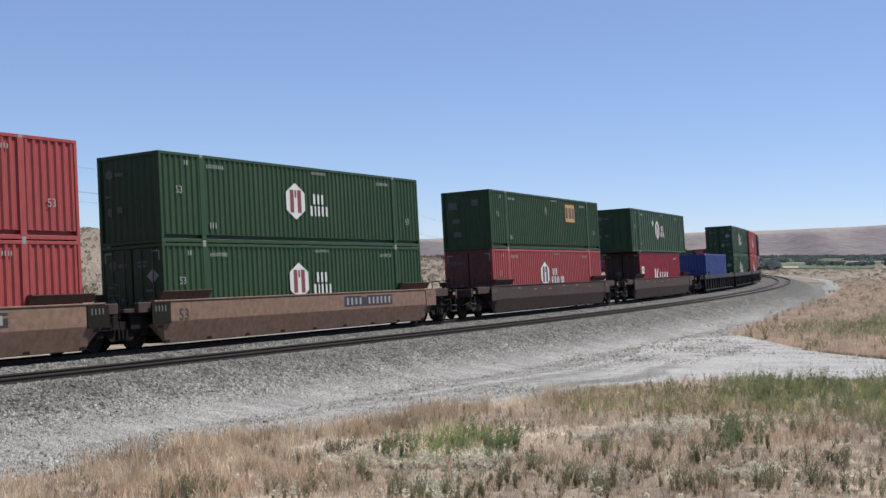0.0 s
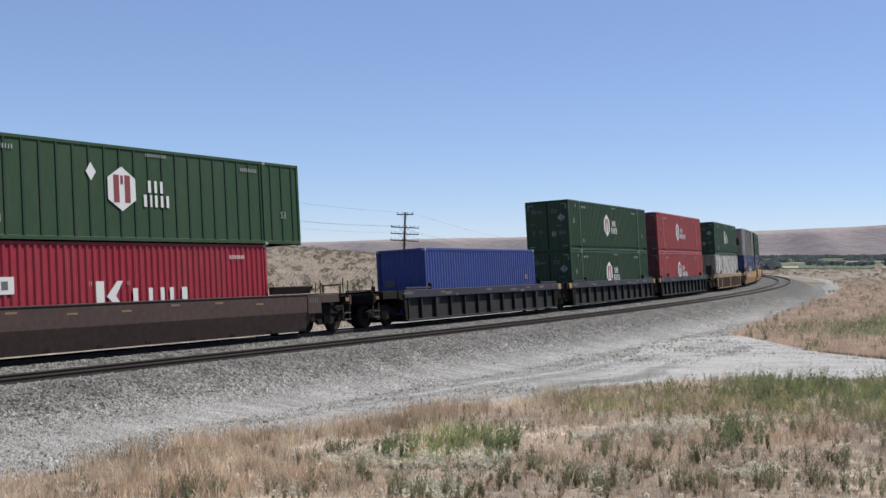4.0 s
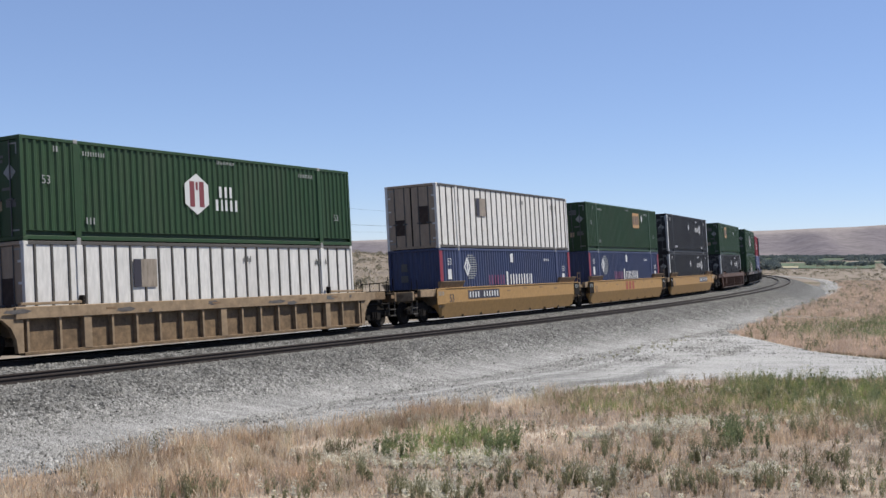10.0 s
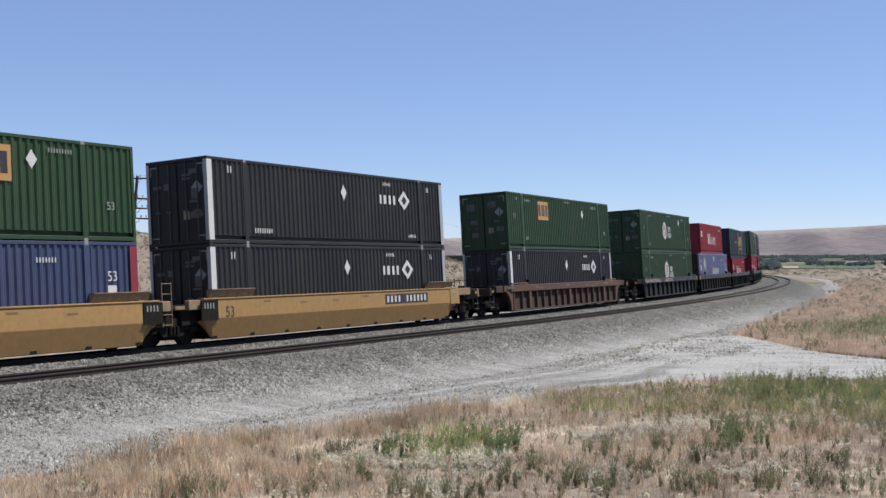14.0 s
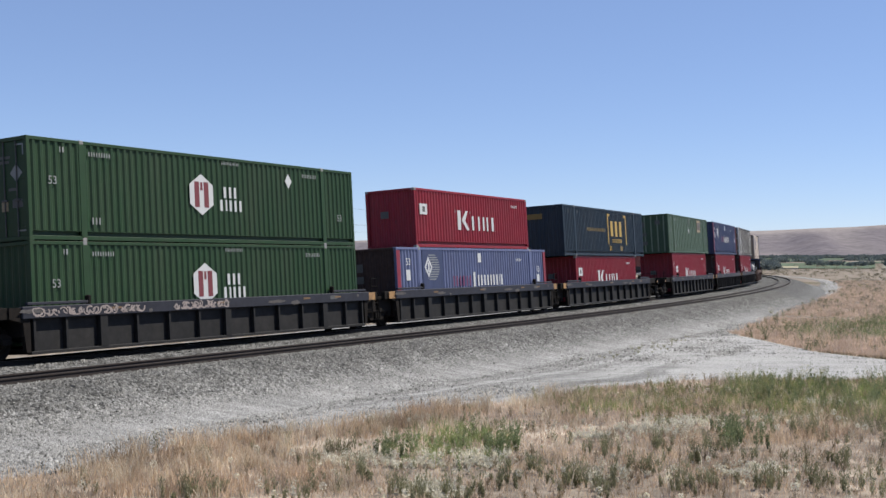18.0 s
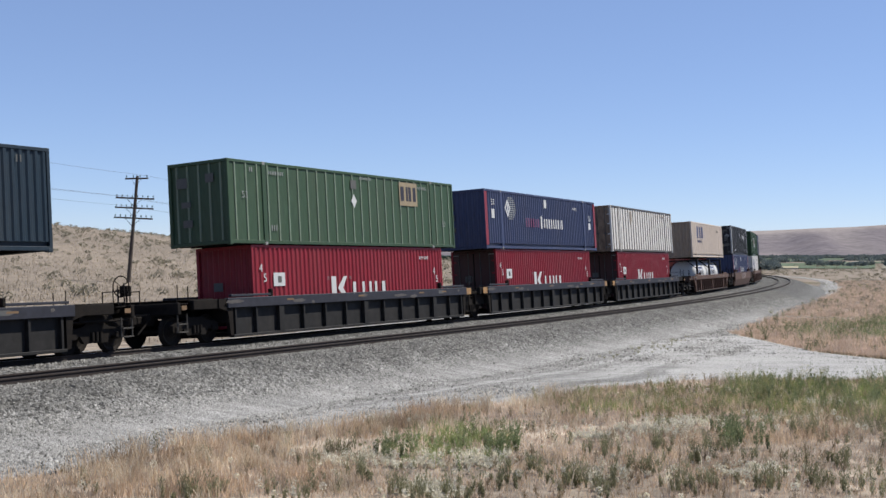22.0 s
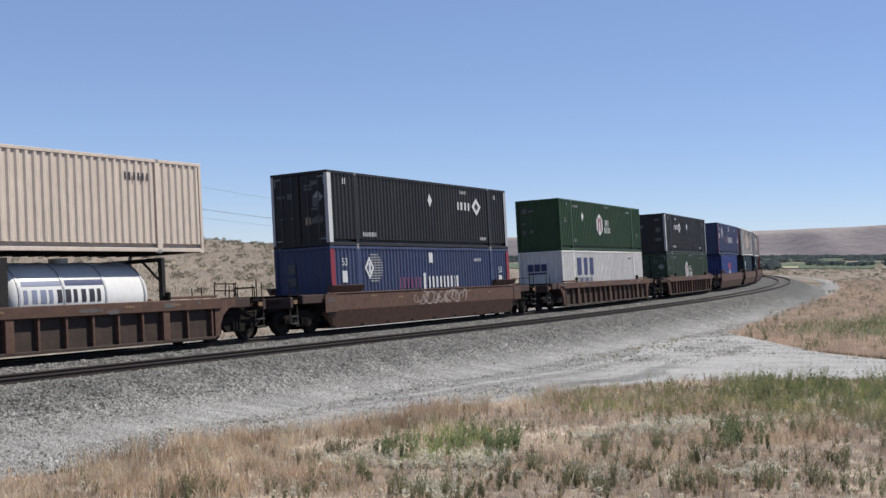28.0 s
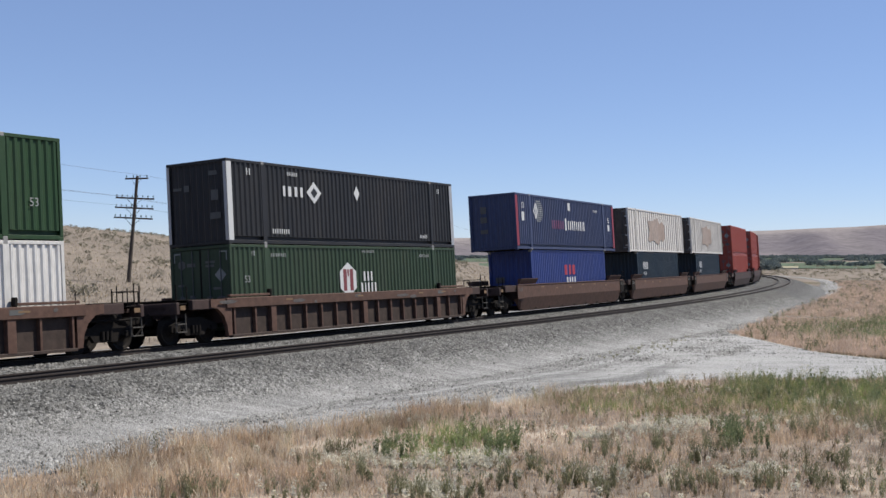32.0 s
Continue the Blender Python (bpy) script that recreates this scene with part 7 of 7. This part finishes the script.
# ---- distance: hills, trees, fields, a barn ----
# the mauve in these colours stands for the haze of the distance
HILL = material("haze_tinted_dry_hills", (0.188, 0.168, 0.18), 1.0, 0.0, (0.134, 0.124, 0.146), 0.006, 0.04, 0.45, 0.0, object_space=False, spec=0.0, mask=("bare", (0.32, 0.286, 0.274)))
aa = np.linspace(-1.2, 1.2, 700)
rows = []
for k, (d, frac) in enumerate(((2350, 0.05), (2600, 0.20), (2800, 0.36), (3000, 0.56), (3200, 0.80), (3350, 0.92), (3500, 1.0), (3900, 0.98), (4400, 0.9))):
    px = 784 + 2129 * np.tan(np.clip(aa, -1.1, 1.1))
    ridge_px = np.interp(px, [-3000, 400, 720, 860, 1000, 1345, 1420, 1500, 1568, 4000], [20, 30, 41, 43, 46, 54, 56, 59, 62, 70])
    top = 2.7 + ridge_px * 3500 / 2129
    bumps = 1 + 0.16 * np.sin(aa * 61 + k * 0.7) * (0 < frac < 0.6) + 0.10 * np.sin(aa * 143 + k) * (0 < frac < 0.6)
    z = GROUND + (top - GROUND) * frac * bumps + 0.5 * np.sin(aa * 90)
    rows.append(np.stack([d * np.sin(aa), d * np.cos(aa), z], 1))
v = np.concatenate(rows)
idx = np.arange(len(v)).reshape(len(rows), -1)
quads = np.stack([idx[:-1, :-1], idx[:-1, 1:], idx[1:, 1:], idx[1:, :-1]], -1).reshape(-1, 4)
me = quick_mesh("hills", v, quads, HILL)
me.polygons.foreach_set("use_smooth", [True] * len(me.polygons))
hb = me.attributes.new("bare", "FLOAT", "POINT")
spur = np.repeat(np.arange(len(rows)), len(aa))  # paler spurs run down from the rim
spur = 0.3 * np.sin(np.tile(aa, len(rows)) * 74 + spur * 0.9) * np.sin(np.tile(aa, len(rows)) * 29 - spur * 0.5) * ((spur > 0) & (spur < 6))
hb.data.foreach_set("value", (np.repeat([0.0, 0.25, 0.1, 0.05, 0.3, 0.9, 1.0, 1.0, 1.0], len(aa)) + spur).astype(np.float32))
tagged(new("hills", me), "long bare brown hills with a mauve haze tint across the valley", "hills", kind="structure")

FIELD = material("irrigated_green_field", (0.105, 0.145, 0.10), 0.95, 0.0, (0.16, 0.18, 0.12), 0.01, 0.2, 0.7, 0.0, object_space=False, spec=0.05)
FIELD_PALE = material("pale_cut_field", (0.28, 0.265, 0.22), 0.95, 0.0, (0.22, 0.22, 0.17), 0.01, 0.2, 0.6, 0.0, object_space=False, spec=0.05)
for a0, a1, d0, d1, mat, label in ((0.03, 0.345, 640, 1000, FIELD, "green irrigated field in the valley"), (0.35, 0.42, 640, 900, FIELD_PALE, "pale cut field in the valley"), (-0.1, 0.31, 1180, 1420, FIELD, "green irrigated field in the valley"), (0.315, 0.42, 1000, 1130, FIELD, "green irrigated field in the valley"), (0.33, 0.42, 1200, 1330, FIELD_PALE, "pale cut field in the valley"), (-0.1, 0.42, 1500, 2080, FIELD, "green irrigated field in the valley")):
    na_, nd = 24, 6
    ag, dg = np.meshgrid(np.linspace(a0, a1, na_), np.linspace(d0, d1, nd))
    x, y = dg * np.sin(ag), dg * np.cos(ag)
    idx = np.arange(na_ * nd).reshape(nd, na_)
    q = np.stack([idx[:-1, :-1], idx[:-1, 1:], idx[1:, 1:], idx[1:, :-1]], -1).reshape(-1, 4)
    z = ground_z(x, y)
    tagged(new("field", quick_mesh("field", np.stack([x.ravel(), y.ravel(), z.ravel() + 0.35], 1), q, mat)), label, "field", kind="structure")


def far_trees(name, spots, label):
    """Distant trees: tapered trunks and uneven crowns of leaf clumps."""
    allv, allf, off = [], [], 0
    for x, y, h, w in spots:
        z = float(ground_z(np.array([x]), np.array([y]))[0])
        k = 70
        q = rng.normal(size=(k, 3))
        q /= np.linalg.norm(q, axis=1)[:, None]
        q *= rng.uniform(0.45, 1.0, (k, 1))
        lob = 1 + 0.25 * np.sin(np.arctan2(q[:, 1], q[:, 0]) * 3 + x) + 0.2 * rng.normal(size=k)
        v, f = leaf_cloud(x + q[:, 0] * w * lob, y + q[:, 1] * w * lob, z + h * 0.56 + q[:, 2] * h * 0.44 * lob, np.full(k, w * 0.36), rng)
        t = np.array([[x - 0.25, y, z], [x + 0.25, y, z], [x + 0.1, y, z + h * 0.6], [x - 0.1, y, z + h * 0.6]])
        allv += [v, t]
        allf += [f + off, np.array([[0, 1, 2, 3]]) + off + len(v)]
        off += len(v) + 4
    return tagged(new(name, quick_mesh(name, np.concatenate(allv), np.concatenate(allf), TREELEAF)), label, "trees", kind="stuff")


spots = []
for i in range(1500):  # belts of trees, thickest at the foot of the hills
    a, k = rng.uniform(-0.16, 0.42), rng.uniform()
    d = (2230, 2120, 1780, 1430, 1150)[int(np.searchsorted((0.5, 0.72, 0.84, 0.93), k))] + rng.normal(0, 22)
    if k < 0.6 or math.sin(a * 55 + d * 0.01) + math.sin(a * 131 + 1) > 0.1:
        spots.append((d * math.sin(a), d * math.cos(a), rng.uniform(2.5, 6.0) * (1.0 if d > 2000 else 0.6), rng.uniform(4, 9)))
for i in range(90):
    a = 0.2655 + rng.normal(0, 0.0028) if i < 40 else rng.uniform(0.295, 0.345) if i < 66 else rng.uniform(0.35, 0.41)
    d = 575 + rng.normal(0, 18) if i < 40 else 800 + rng.normal(0, 25)
    spots.append((d * math.sin(a), d * math.cos(a), rng.uniform(2.4, 4.4), rng.uniform(1.6, 3.2)))
far_trees("far_trees", spots, "haze-tinted green belts of far trees in the valley")

BARN_ROOF = paint("pale_cream_roof_paint", (0.52, 0.46, 0.30), amount=0.2)
barn = tagged(new("barn"), "long low white barn with a pale roof", "barn")
barn.matrix_world = Matrix.Translation((174.5, 608.0, float(ground_z(np.array([174.5]), np.array([608.0]))[0]))) @ Matrix.Rotation(radians(-16), 4, "Z")
part("wall", box(-4.6, 4.6, -3, 3, 0, 0.7, 0.02), WHITE, barn)
gable = prism([(-3.3, 0.68), (0, 1.5), (3.3, 0.68)], -4.9, 4.9)
part("roof", gable, BARN_ROOF, barn, m=Matrix.Rotation(math.pi / 2, 4, "Z"))
part("door", box(-4.0, -2.8, -3.05, -3.0, 0, 0.6), TAN, barn)

# a short rail gate and loose posts at the foot of the hill
gate = tagged(new("field_gate"), "short grey wooden rail gate on the hillside", "gate")
gate.matrix_world = Matrix.Translation((-14.2, 78.0, float(ground_z(np.array([-14.2]), np.array([78.0]))[0])))
for x in (-0.6, 0.1, 0.75):
    part("post", box(x - 0.04, x + 0.04, -0.04, 0.04, -0.2, 0.95, 0.01), WOOD, gate)
for z in (0.35, 0.8):
    part("rail", box(-0.65, 0.8, -0.07, -0.04, z - 0.04, z + 0.04, 0.008), WOOD, gate)


motions()
